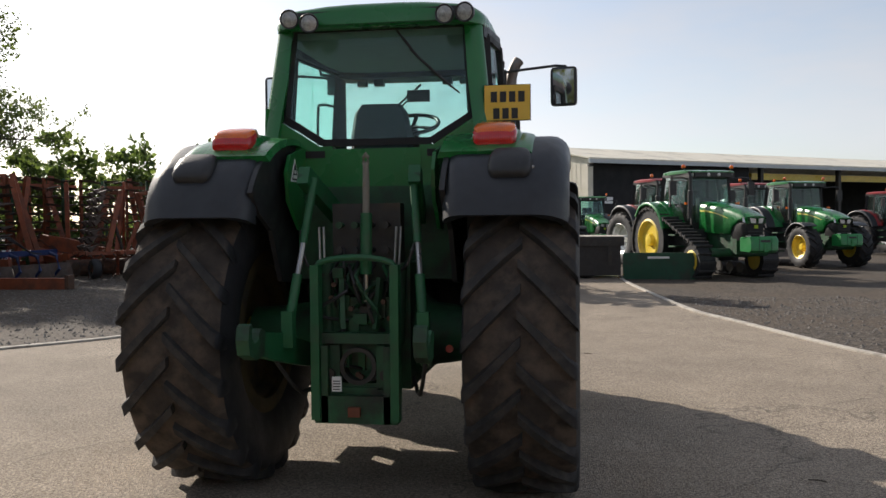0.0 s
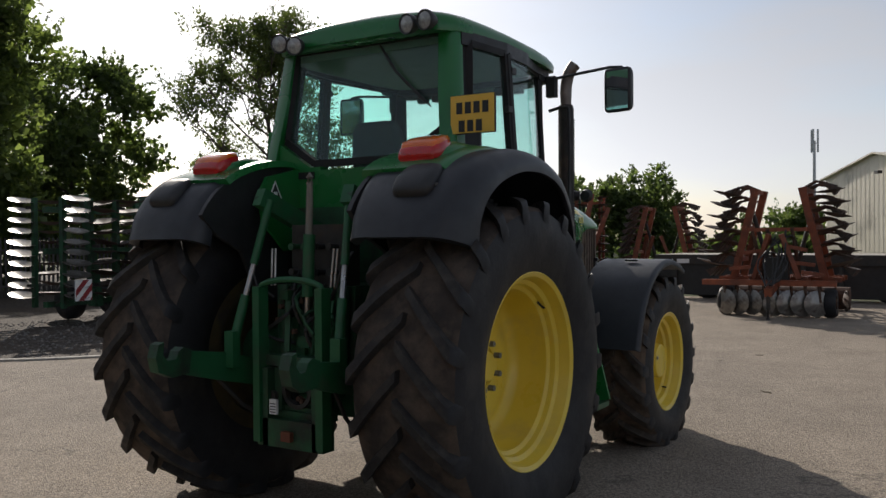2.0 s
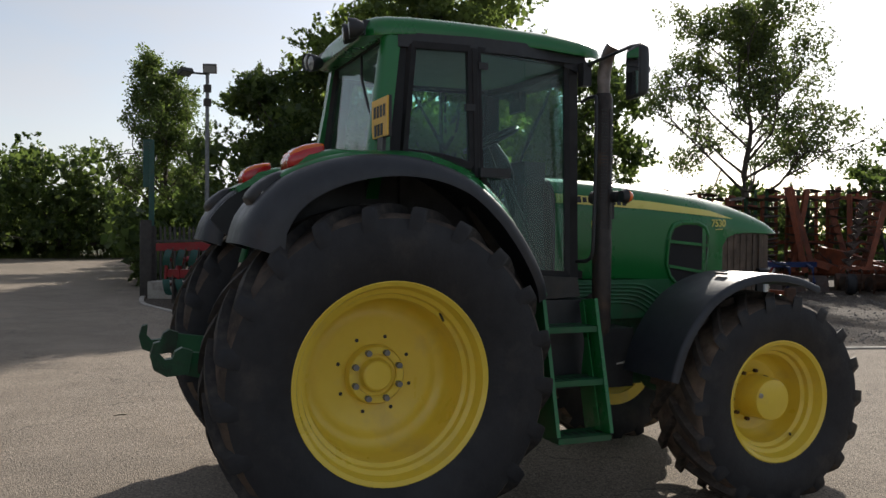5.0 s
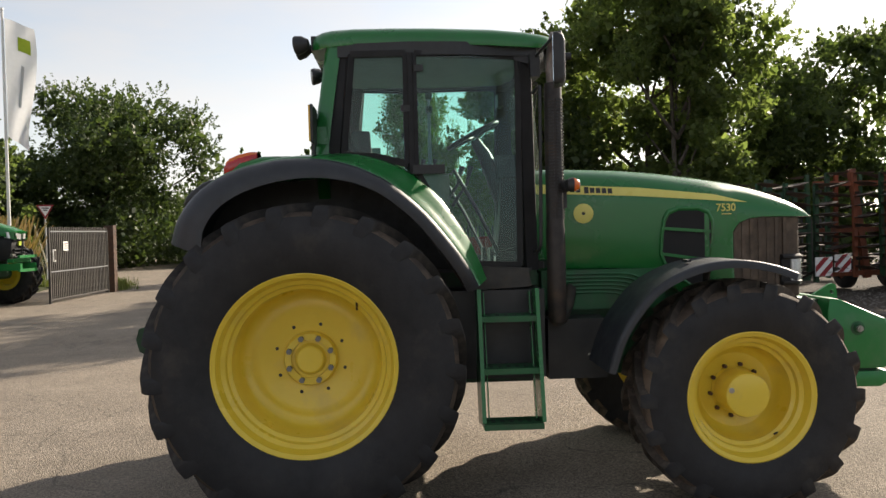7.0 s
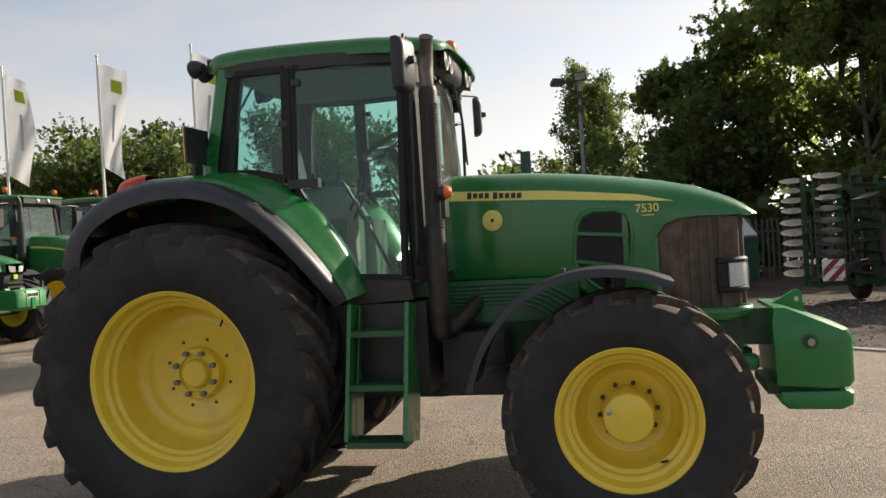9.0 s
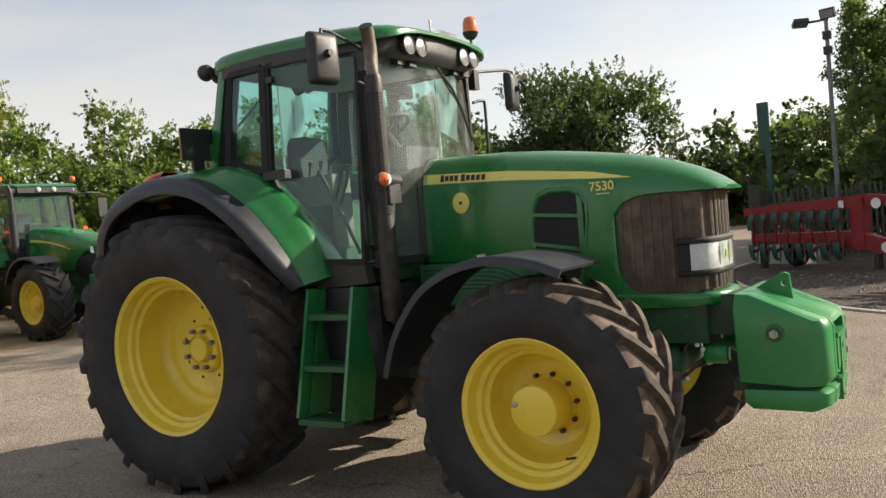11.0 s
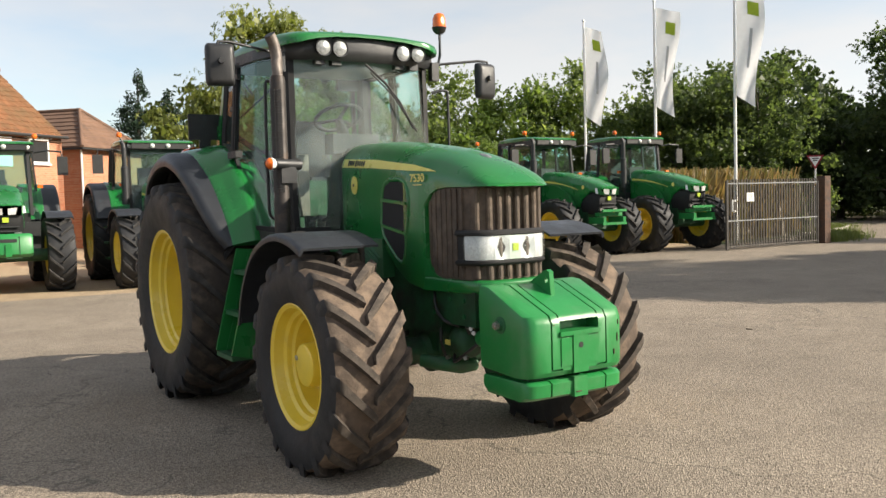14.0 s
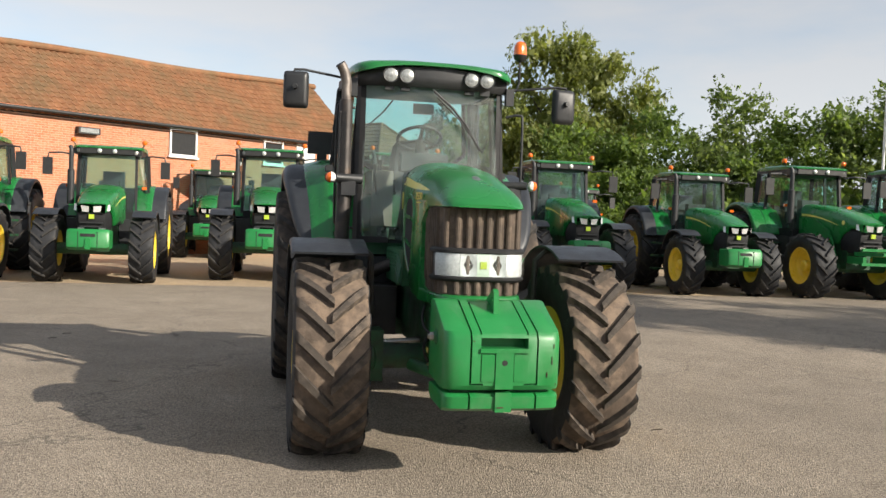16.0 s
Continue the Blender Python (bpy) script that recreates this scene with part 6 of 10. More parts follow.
def build_hitch():
    c = 0.045
    before = set(TR.children)
    for s in (1, -1):
        bm = boxes((c + s * 0.235 - 0.025, c + s * 0.235 + 0.025, -0.74, -0.66, 0.52, 1.42), bevel=0.006)
        fr = part("hitch_upright", bm, M["green_old"], TR, "green hitch frame upright", 40)
        bm = boxes((c + s * 0.185 - 0.02, c + s * 0.185 + 0.02, -0.72, -0.60, 0.50, 0.95), bevel=0.01)
        part("hitch_cheek", bm, M["green_cast"], fr)
        # lower link with its hook
        tip = -1.27 if s > 0 else -1.29
        lx = c + (0.485 if s > 0 else -0.445)
        bm = bmesh.new()
        rings = []
        for y, z, h, x in ((-0.10, 0.80, 0.06, c + s * 0.30), (-0.45, 0.86, 0.075, c + s * 0.38), (-0.80, 0.95, 0.085, c + s * 0.42), (-1.05, 1.00, 0.07, lx), (-1.14, 1.02, 0.06, lx)):
            rings.append([(x - 0.025, y, z - h), (x + 0.025, y, z - h), (x + 0.025, y, z + h), (x - 0.025, y, z + h)])
        lk = part("lower_link", bevelled(loft(bm, rings), 0.008, 1), M["green_old"], TR, "green lower lift link", 40)
        bm = bmesh.new()
        hook = [(-1.08, 0.95), (-1.20, 0.94), (tip, 0.98), (tip - 0.02, 1.06), (tip, 1.13), (tip + 0.035, 1.14), (tip + 0.03, 1.07), (tip + 0.06, 1.035), (-1.17, 1.04), (-1.155, 1.08), (-1.12, 1.10), (-1.06, 1.08)]
        prism(bm, hook, 0, lx - 0.035, lx + 0.035)
        part("link_hook", bevelled(bm, 0.008, 1), M["green_cast"], lk, "open steel coupling hook")
        # lift rod
        tx, bx = c + s * 0.30 + 0.02, c + (0.42 if s > 0 else -0.38)
        ty, by = -0.56, -0.80
        def along(f):
            return (tx + (bx - tx) * f, ty + (by - ty) * f, 1.93 + (1.02 - 1.93) * f)
        bm = bmesh.new()
        tube(bm, [along(0.0), along(0.42)], 0.024, 10)
        tube(bm, [along(0.62), along(0.92)], 0.029, 10)
        rod = part("lift_rod", bm, M["green_old"], TR, "green adjustable lift rod", 40)
        bm = tube(bmesh.new(), [along(0.40), along(0.64)], 0.017, 8)
        part("rod_thread", bm, M["steel"], rod, "bright steel thread", 40)
        bm = boxes((along(0.95)[0] - 0.034, along(0.95)[0] + 0.034, along(0.95)[1] - 0.03, along(0.95)[1] + 0.03, 0.95, 1.16), bevel=0.015)
        part("rod_fork", bm, M["green_old"], rod)
        bm = cyl(bmesh.new(), (c + s * 0.30, ty, 1.93), (c + s * 0.37, ty, 1.93), 0.045, 0.045, 14)
        part("rod_eye", bm, M["green_cast"], rod, smooth=40)
        # lift arm
        bm = bmesh.new()
        bar(bm, (c + s * 0.27, -0.05, 1.70), (c + s * 0.335, -0.60, 1.95), 0.07, 0.11)
        part("lift_arm", bevelled(bm, 0.015, 2), M["green_old"], TR, "green lift arm", 40)
        # lift cylinder
        bm = bmesh.new()
        cyl(bm, (c + s * 0.21, -0.52, 0.95), (c + s * 0.225, -0.50, 1.42), 0.042, 0.042, 14)
        cy = part("lift_cylinder", bm, M["green_cast"], TR, "green lift cylinder", 40)
        for dx in (-0.014, 0.014):
            bm = cyl(bmesh.new(), (c + s * 0.225 + dx, -0.60, 1.42), (c + s * 0.235 + dx, -0.58, 1.64), 0.007, 0.007, 8)
            part("hydraulic_pipe", bm, M["steel"], cy, "bright hydraulic pipe")
        bm = tube(bmesh.new(), [(c + s * 0.36, -0.58, 1.62), (c + s * 0.33, -0.66, 1.5), (c + s * 0.30, -0.66, 1.42), (c + s * 0.22, -0.6, 1.35)], 0.01, 6)
        part("lift_hose", bm, M["ink"], cy)
    # arch over the frame
    pts = [(c - 0.235, -0.70, 1.40)] + [(c + 0.235 * math.cos(a), -0.70, 1.40 + 0.055 * math.sin(a) + 0.01) for a in [math.pi * (8 - k) / 8 for k in range(1, 8)]] + [(c + 0.235, -0.70, 1.40)]
    bm = tube(bmesh.new(), pts, 0.018, 8)
    part("hitch_arch", bm, M["green_old"], TR, "green arched hitch bar", 40)
    # bottom plate, tow hitch and power shaft
    bm = boxes((c - 0.245, c + 0.245, -0.72, -0.62, 0.50, 0.66), bevel=0.015)
    hp = part("hitch_plate", bm, M["green_cast"], TR, "green hitch base plate", 40)
    part("hitch_cross", boxes((c - 0.23, c + 0.23, -0.68, -0.60, 0.96, 1.02), bevel=0.01), M["green_cast"], hp)
    part("hitch_cross", boxes((c - 0.24, c + 0.24, -0.66, -0.58, 0.66, 0.70), bevel=0.01), M["green_cast"], hp)
    bm = lathe(bmesh.new(), [(0, 0.02), (-0.06, 0.02), (-0.06, 0.10), (-0.12, 0.13), (-0.16, 0.13), (-0.16, 0.115), (-0.07, 0.085), (0, 0.08)], 28, c, -0.42, 0.83, True, "y")
    part("power_shaft_guard", bm, M["ink"], TR, "black power shaft guard", 40)
    bm = boxes((c - 0.17, c - 0.11, -0.66, -0.46, 0.69, 0.95), (c + 0.11, c + 0.17, -0.66, -0.46, 0.69, 0.95), (c - 0.108, c + 0.108, -0.64, -0.50, 0.69, 0.725), (c - 0.108, c + 0.108, -0.62, -0.50, 0.915, 0.95), bevel=0.015)
    part("pickup_block", bm, M["green_cast"], TR, smooth=40)
    bm = boxes((c - 0.04, c + 0.03, -0.75, -0.715, 0.545, 0.60), bevel=0.01)
    part("hitch_pin", bm, M["orangepaint"], hp, "worn yellowish hitch pin")
    bm = boxes((-0.09, -0.035, -0.738, -0.722, 0.69, 0.775), bevel=0.003)
    lb = part("white_label", bm, M["white"], hp, "small white label")
    bm = boxes(*[(-0.084, -0.042, -0.7395, -0.7385, 0.70 + 0.016 * i, 0.706 + 0.016 * i) for i in range(4)])
    part("label_print", bm, M["ink"], lb)
    # top link stowed upright
    bm = bmesh.new()
    cyl(bm, (0.085, -0.60, 1.36), (0.085, -0.58, 1.72), 0.035, 0.035, 12)
    tl = part("top_link", bm, M["green_old"], TR, "green top link hung upright", 40)
    bm = tube(bmesh.new(), [(0.085, -0.585, 1.70), (0.085, -0.575, 1.90), (0.083, -0.57, 2.00)], (0.021, 0.021, 0.018), 10)
    tube(bm, [(0.083, -0.57, 1.99), (0.070, -0.57, 2.02), (0.070, -0.57, 2.05), (0.083, -0.57, 2.07), (0.096, -0.57, 2.05), (0.096, -0.57, 2.02), (0.083, -0.57, 1.99)], 0.012, 8)
    part("link_thread", bm, M["trim"], tl, "yellowish link thread", 40)
    bm = cyl(bmesh.new(), (0.085, -0.61, 1.20), (0.085, -0.60, 1.38), 0.016, 0.016, 8)
    part("link_end", bm, M["steel"], tl)
    # valve block with couplers
    vb = part("valve_block", boxes((c - 0.20, c + 0.22, -0.46, -0.34, 1.42, 1.78), bevel=0.02), M["iron"], TR, "oily hydraulic valve block", 40)
    rnd = random.Random(5)
    for i in range(4):
        for j in range(2):
            x, z = c - 0.14 + 0.095 * i, 1.50 + 0.15 * j
            bm = lathe(bmesh.new(), [(0, 0.001), (0, 0.016), (-0.05, 0.016), (-0.06, 0.021), (-0.08, 0.021), (-0.08, 0.001)], 14, x, -0.46, z, True, "y")
            part("coupler", bm, M[rnd.choice(("ink", "iron", "green_cast", "bluepaint", "iron", "ink"))], vb, smooth=40)
    for i in range(4):
        x = c - 0.16 + 0.11 * i
        bm = tube(bmesh.new(), [(x, -0.40, 1.46), (x + rnd.uniform(-0.03, 0.03), -0.56, 1.36), (x + rnd.uniform(-0.05, 0.05), -0.55, 1.18), (x + rnd.uniform(-0.05, 0.05), -0.44, 1.02)], 0.011, 6)
        part("hydraulic_hose", bm, M["ink"], vb)
    rnd = random.Random(8)
    for i in range(9):
        x = c + rnd.uniform(-0.2, 0.2)
        z0, z1 = rnd.uniform(1.0, 1.25), rnd.uniform(1.3, 1.6)
        bm = tube(bmesh.new(), smooth_path([(x, -0.50, z0), (x + rnd.uniform(-0.06, 0.06), -0.57, (z0 + z1) / 2), (x + rnd.uniform(-0.05, 0.05), -0.48, z1)], 3), rnd.uniform(0.006, 0.012), 6)
        part("hydraulic_pipe", bm, M[("green_cast", "green_old", "ink")[i % 3]], TR, smooth=50)
    for s in (1, -1):
        bm = bmesh.new()
        bar(bm, (c + s * 0.10, -0.62, 1.04), (c + s * 0.12, -0.58, 1.34), 0.03, 0.035)
        part("drawbar_hanger", bevelled(bm, 0.006, 1), M["green_cast"], TR, "green pickup hitch hanger")
        bm = cyl(bmesh.new(), (c + s * 0.17, -0.69, 0.78), (c + s * 0.17, -0.58, 0.78), 0.035, 0.035, 12)
        part("pickup_roller", bm, M["iron"], TR, smooth=40)
        bm = tube(bmesh.new(), smooth_path([(c + s * 0.28, -0.40, 0.72), (c + s * 0.36, -0.62, 0.66), (c + s * 0.44, -0.86, 0.90)], 3), 0.013, 6)
        part("check_chain", bm, M["iron"], TR, "dark stabiliser chain", 50)
    # castings, brackets, bolts and pipes crowded between the uprights
    rnd = random.Random(21)
    for i in range(16):
        x, z = c + rnd.uniform(-0.17, 0.17), rnd.uniform(0.72, 1.40)
        w, hh = rnd.uniform(0.02, 0.05), rnd.uniform(0.02, 0.07)
        y = -0.50 - rnd.uniform(0.0, 0.10)
        bm = boxes((x - w, x + w, y - 0.03, y + 0.10, z - hh, z + hh), bevel=0.012)
        part("bracket", bm, M[("green_cast", "green_cast", "iron", "green_old")[i % 4]], TR, smooth=40)
    b0 = part("bolt", nut_mesh(0.016, 0.03), M["rust"], TR)
    b0.matrix_basis = pose(c - 0.15, -0.60, 1.30, 0, 0, -90)
    for i in range(13):
        again(b0, pose(c + rnd.uniform(-0.19, 0.19), -0.56 - rnd.uniform(0, 0.06), rnd.uniform(0.74, 1.36), 0, 0, -90))
    for i in range(7):
        x, z = c + rnd.uniform(-0.16, 0.16), rnd.uniform(0.95, 1.5)
        pts = smooth_path([(x, -0.50, z), (x + rnd.uniform(-0.1, 0.1), -0.64, z - 0.06), (x + rnd.uniform(-0.12, 0.12), -0.62, z - 0.2), (c + rnd.uniform(-0.16, 0.16), -0.50, z - 0.27)], 3)
        part("hydraulic_hose", tube(bmesh.new(), pts, rnd.uniform(0.008, 0.013), 6), M[("ink", "green_cast", "ink", "iron")[i % 4]], TR, smooth=50)
    ring = lathe(bmesh.new(), [(0, 0.085), (-0.03, 0.085), (-0.03, 0.11), (0, 0.11)], 28, c, -0.63, 0.825, False, "y")
    part("shaft_ring", ring, M["iron"], TR, "dark power shaft ring", 40)
    bm = lathe(bmesh.new(), [(0, 0.001), (0, 0.02), (-0.02, 0.024), (-0.02, 0.001)], 14, 0.55, -0.40, 0.90, True, "y")
    part("rear_reflector", bm, M["red"], TR, "small round red reflector")
    # triangle sticker and number plate
    for sg in (1, -1):
        bm = prism(bmesh.new(), [(-0.40, 1.80), (-0.43, 1.98), (-0.36, 2.09), (-0.10, 2.15), (0.06, 2.15), (0.06, 1.62), (-0.20, 1.62)], 0, sg * 0.448, sg * 0.47)
        part("inner_plate", bevelled(bm, 0.006, 1), M["green"], TR, "green plate inside the fender", 40)
    bm = prism(bmesh.new(), [(0.0, 0.085), (-0.078, -0.06), (0.078, -0.06)], 0, 0.0, 0.003)
    o = part("warning_triangle", bm, M["white"], TR, "white triangular warning sticker")
    o.matrix_basis = pose(-0.4475, -0.29, 1.985)
    bm = prism(bmesh.new(), [(0.0, 0.066), (-0.060, -0.05), (0.060, -0.05)], 0, 0.003, 0.0038)
    tp = part("triangle_print", bm, M["ink"], o)
    part("triangle_bars", boxes((0.0038, 0.0046, -0.038, 0.038, -0.040, -0.018), (0.0038, 0.0046, -0.018, 0.018, -0.008, 0.014)), M["white"], tp, "plain pale bars")
    bm = boxes((0.735, 1.022, -0.066, -0.056, 2.275, 2.495), bevel=0.004)
    pl = part("number_plate", bm, M["plate"], TR, "yellow number plate with plain black bars")
    for z in (2.42, 2.315):
        for i in range(4 if z > 2.4 else 3):
            bm = bmesh.new()
            x = (0.775 if z > 2.4 else 0.79) + 0.058 * i
            box(bm, x, x + 0.04, -0.0685, -0.0665, z - 0.032, z + 0.035)
            part("plate_bar", bm, M["ink"], pl)
    bm = boxes((0.731, 1.026, -0.055, -0.040, 2.271, 2.499), bevel=0.003)
    part("plate_backing", bm, M["black"], pl)
    bm = bmesh.new()
    bar(bm, (0.88, -0.055, 2.14), (0.88, -0.05, 2.30), 0.10, 0.02)
    part("plate_bracket", bm, M["black"], pl)
    for ob in list(TR.children):
        if ob not in before:
            ob.matrix_basis = pose(-0.022, 0.10, 0.03 if ob is pl else 0.0) @ ob.matrix_basis


build_hitch()


# ---- buildings ----
def rot_frame(p, d):
    """A pose at p (x, y) whose x axis runs along d."""
    return pose(p[0], p[1], 0, 0, 0, math.degrees(math.atan2(d[1], d[0])))


def pantiles(name, length, slope, parent, m, mat, pitch_x=0.24, pitch_y=0.33, wave=0.05, fix=None):
    """A tiled slope: courses of waved tiles, each lapping the next."""
    nx, ny = int(length / pitch_x), int(slope / pitch_y)
    verts, faces = [], []
    sub = 4
    for j in range(ny):
        y0, y1 = j * pitch_y, (j + 1) * pitch_y + 0.06
        base = len(verts)
        for i in range(nx * sub + 1):
            x = i * pitch_x / sub
            ph = 2 * math.pi * i / sub
            dz = wave * 0.5 * math.sin(ph) + random.uniform(-0.008, 0.008)
            sag = 0.05 * math.sin(x * 0.55 + 1) + 0.03 * math.sin(x * 1.7)
            verts += [(x, y0, 0.045 + dz + sag), (x, y1, 0.01 + dz + sag), (x, y0, 0.0 + dz + sag)]
        for i in range(nx * sub):
            a = base + 3 * i
            faces += [(a, a + 3, a + 4, a + 1), (a + 2, a + 5, a + 3, a)]
    return quads(name, [fix(m @ Vector(v)) for v in verts], faces, mat, parent, kind="stuff")


def sash(w, h, parent, m, panes=1):
    """A white window frame with dark glass, w by h, its face on y = 0 looking to -y."""
    bm = boxes((-w / 2, w / 2, -0.05, 0.03, 0, 0.07), (-w / 2, w / 2, -0.05, 0.03, h - 0.07, h), (-w / 2, -w / 2 + 0.07, -0.048, 0.03, 0, h), (w / 2 - 0.07, w / 2, -0.048, 0.03, 0, h))
    f = part("window", bm, M["white"], parent, "white wooden window frame")
    f.matrix_basis = m
    g = part("pane", boxes((-w / 2 + 0.05, w / 2 - 0.05, 0.0, 0.015, 0.05, h - 0.05)), M["frame"], f, "dark window pane")
    part("sill", boxes((-w / 2 - 0.06, w / 2 + 0.06, -0.10, 0.02, -0.06, 0.0)), M["white"], f)
    part("lintel", boxes((-w / 2 - 0.16, w / 2 + 0.16, -0.06, 0.0, h, h + 0.10)), M["white"], f, "pale painted lintel")
    return f


def build_barn():
    L, D, E, R = 22.0, 6.2, 4.7, 7.45

    def settle(v):
        """The old ridge falls slowly towards one end."""
        return (v.x, v.y, E + (v.z - E) * (1 - 0.0105 * v.x) if v.z > E else v.z)
    c, d = (-2.6, -29.3), (0.78, 0.6255)
    n = (0.6255, -0.78)
    barn = thing("barn", rot_frame(c, d), "long red brick barn with a clay pantile roof", "barn")
    # local: x along the wall, +y towards the yard
    bm = bmesh.new()
    box(bm, 0, L, -0.3, 0, 0, E)
    box(bm, 0, L, -D, -D + 0.3, 0, E)
    part("wall", bm, M["brick"], barn, "weathered red brick wall")
    for x in (0.0, L - 0.3):
        bm = prism(bmesh.new(), [(-D, 0), (0, 0), (0, E), (-D / 2, E + (R - 0.05 - E) * (1 - 0.0105 * x)), (-D, E)], 0, x - 0.003, x + 0.303)
        part("gable", bm, M["brick"], barn, "red brick gable")
    a = math.degrees(math.atan2(R - E, D / 2))
    sl = math.hypot(R - E, D / 2) + 0.25
    for side in (1, -1):
        if side > 0:
            m = pose(L + 0.1, 0.18, E - 0.16, 0, 0, 180) @ pose(0, 0, 0, a)
        else:
            m = pose(-0.1, -D - 0.18, E - 0.16, a)
        pantiles("roof", L + 0.2, sl, barn, m, M["tile"], wave=0.07, fix=settle)
        bm = boxes((-0.05, L + 0.05, 0, sl - 0.05, -0.20, -0.15))
        for v in bm.verts:
            v.co = settle(m @ v.co)
        part("roof_board", bm, M["rust"], barn)
    bm = bmesh.new()
    tube(bm, [(-0.1 + 1.0 * i, -D / 2, E + (R + 0.05 - E) * (1 - 0.0105 * i) + 0.05 * math.sin(i * 0.55 + 1)) for i in range(23)], 0.13, 10)
    part("ridge", bm, M["tile"], barn, "clay ridge tiles", 60)
    bm = bmesh.new()
    tube(bm, [(-0.1, 0.22, E - 0.10), (L + 0.1, 0.22, E - 0.10)], 0.06, 8)
    part("gutter", bm, M["ink"], barn, "black cast gutter", 50)
    for x, z, w, h in ((8.9, 3.55, 1.15, 1.0), (4.75, 3.55, 1.0, 0.95), (1.25, 3.55, 1.0, 0.95), (16.5, 3.55, 1.1, 1.0)):
        sash(w, h, barn, pose(x, 0.02, z, 0, 0, 180))
    part("white_door", boxes((2.55, 3.55, 0.0, 0.05, 3.4, 4.5), bevel=0.01), M["white"], barn, "white painted loft hatch")
    lf = part("wall_lamp", boxes((12.2, 12.95, 0.0, 0.22, 4.0, 4.22), bevel=0.04), M["ink"], barn, "black wall floodlight")
    part("lamp_glass", boxes((12.26, 12.89, 0.222, 0.23, 4.04, 4.18)), M["worklamp"], lf)
    for x in (10.9, 6.6):
        part("door", boxes((x - 0.5, x + 0.5, -0.02, 0.03, 0, 2.1), bevel=0.01), M["white"], barn, "white painted door")


build_barn()


def build_low_barn():
    b = thing("outbuilding", rot_frame((-7.41, -36.63), (0.73, 0.68)), "low brick outbuilding with a brown hipped roof", "outbuilding")
    L, D, E, R = 4.6, 9.0, 4.5, 6.45
    part("wall", boxes((0, L, -D, 0, 0, E)), M["brick"], b, "red brick wall")
    c = [Vector(q) for q in ((-0.3, 0.3, E), (L + 0.3, 0.3, E), (L + 0.3, -D - 0.3, E), (-0.3, -D - 0.3, E), (L / 2, -1.7, R), (L / 2, -D + 1.7, R))]
    bm = bmesh.new()
    vs = [bm.verts.new(q) for q in c]
    for q in ((0, 1, 4), (1, 2, 5, 4), (2, 3, 5), (3, 0, 4, 5), (0, 3, 2, 1)):
        bm.faces.new([vs[i] for i in q])
    part("roof_base", bm, M["tile_dark"], b, "brown tiled hipped roof")
    up = Vector((0, 0, 1))
    n = 9
    for a0, a1, r0, r1 in ((0, 1, 4, 4), (1, 2, 4, 5)):
        for j in range(n):
            f0, f1 = j / n, min((j + 1.15) / n, 1.0)
            ring = []
            for e, r in ((a0, r0), (a1, r1)):
                lo, hi = c[e].lerp(c[r], f0), c[e].lerp(c[r], f1)
                ring.append([lo + up * 0.085, hi + up * 0.03, hi + up * 0.004, lo + up * 0.03])
            part("tile_course", loft(bmesh.new(), ring), M["tile_dark"], b)
    for e, r in ((1, 4), (0, 4), (4, 5)):
        part("ridge_tile", tube(bmesh.new(), [c[e] + up * 0.05, c[r] + up * 0.07], 0.09, 8), M["tile_dark"], b, smooth=50)
    part("downpipe", cyl(bmesh.new(), (L + 0.06, 0.06, 0.0), (L + 0.06, 0.06, E - 0.05), 0.05, 0.05, 10), M["white"], b, "pale downpipe", 40)
    part("gutter", boxes((-0.3, L + 0.36, 0.28, 0.38, E - 0.08, E + 0.01), (L + 0.27, L + 0.37, -D, 0.28, E - 0.08, E + 0.01), bevel=0.02, seg=1), M["ink"], b)


build_low_barn()


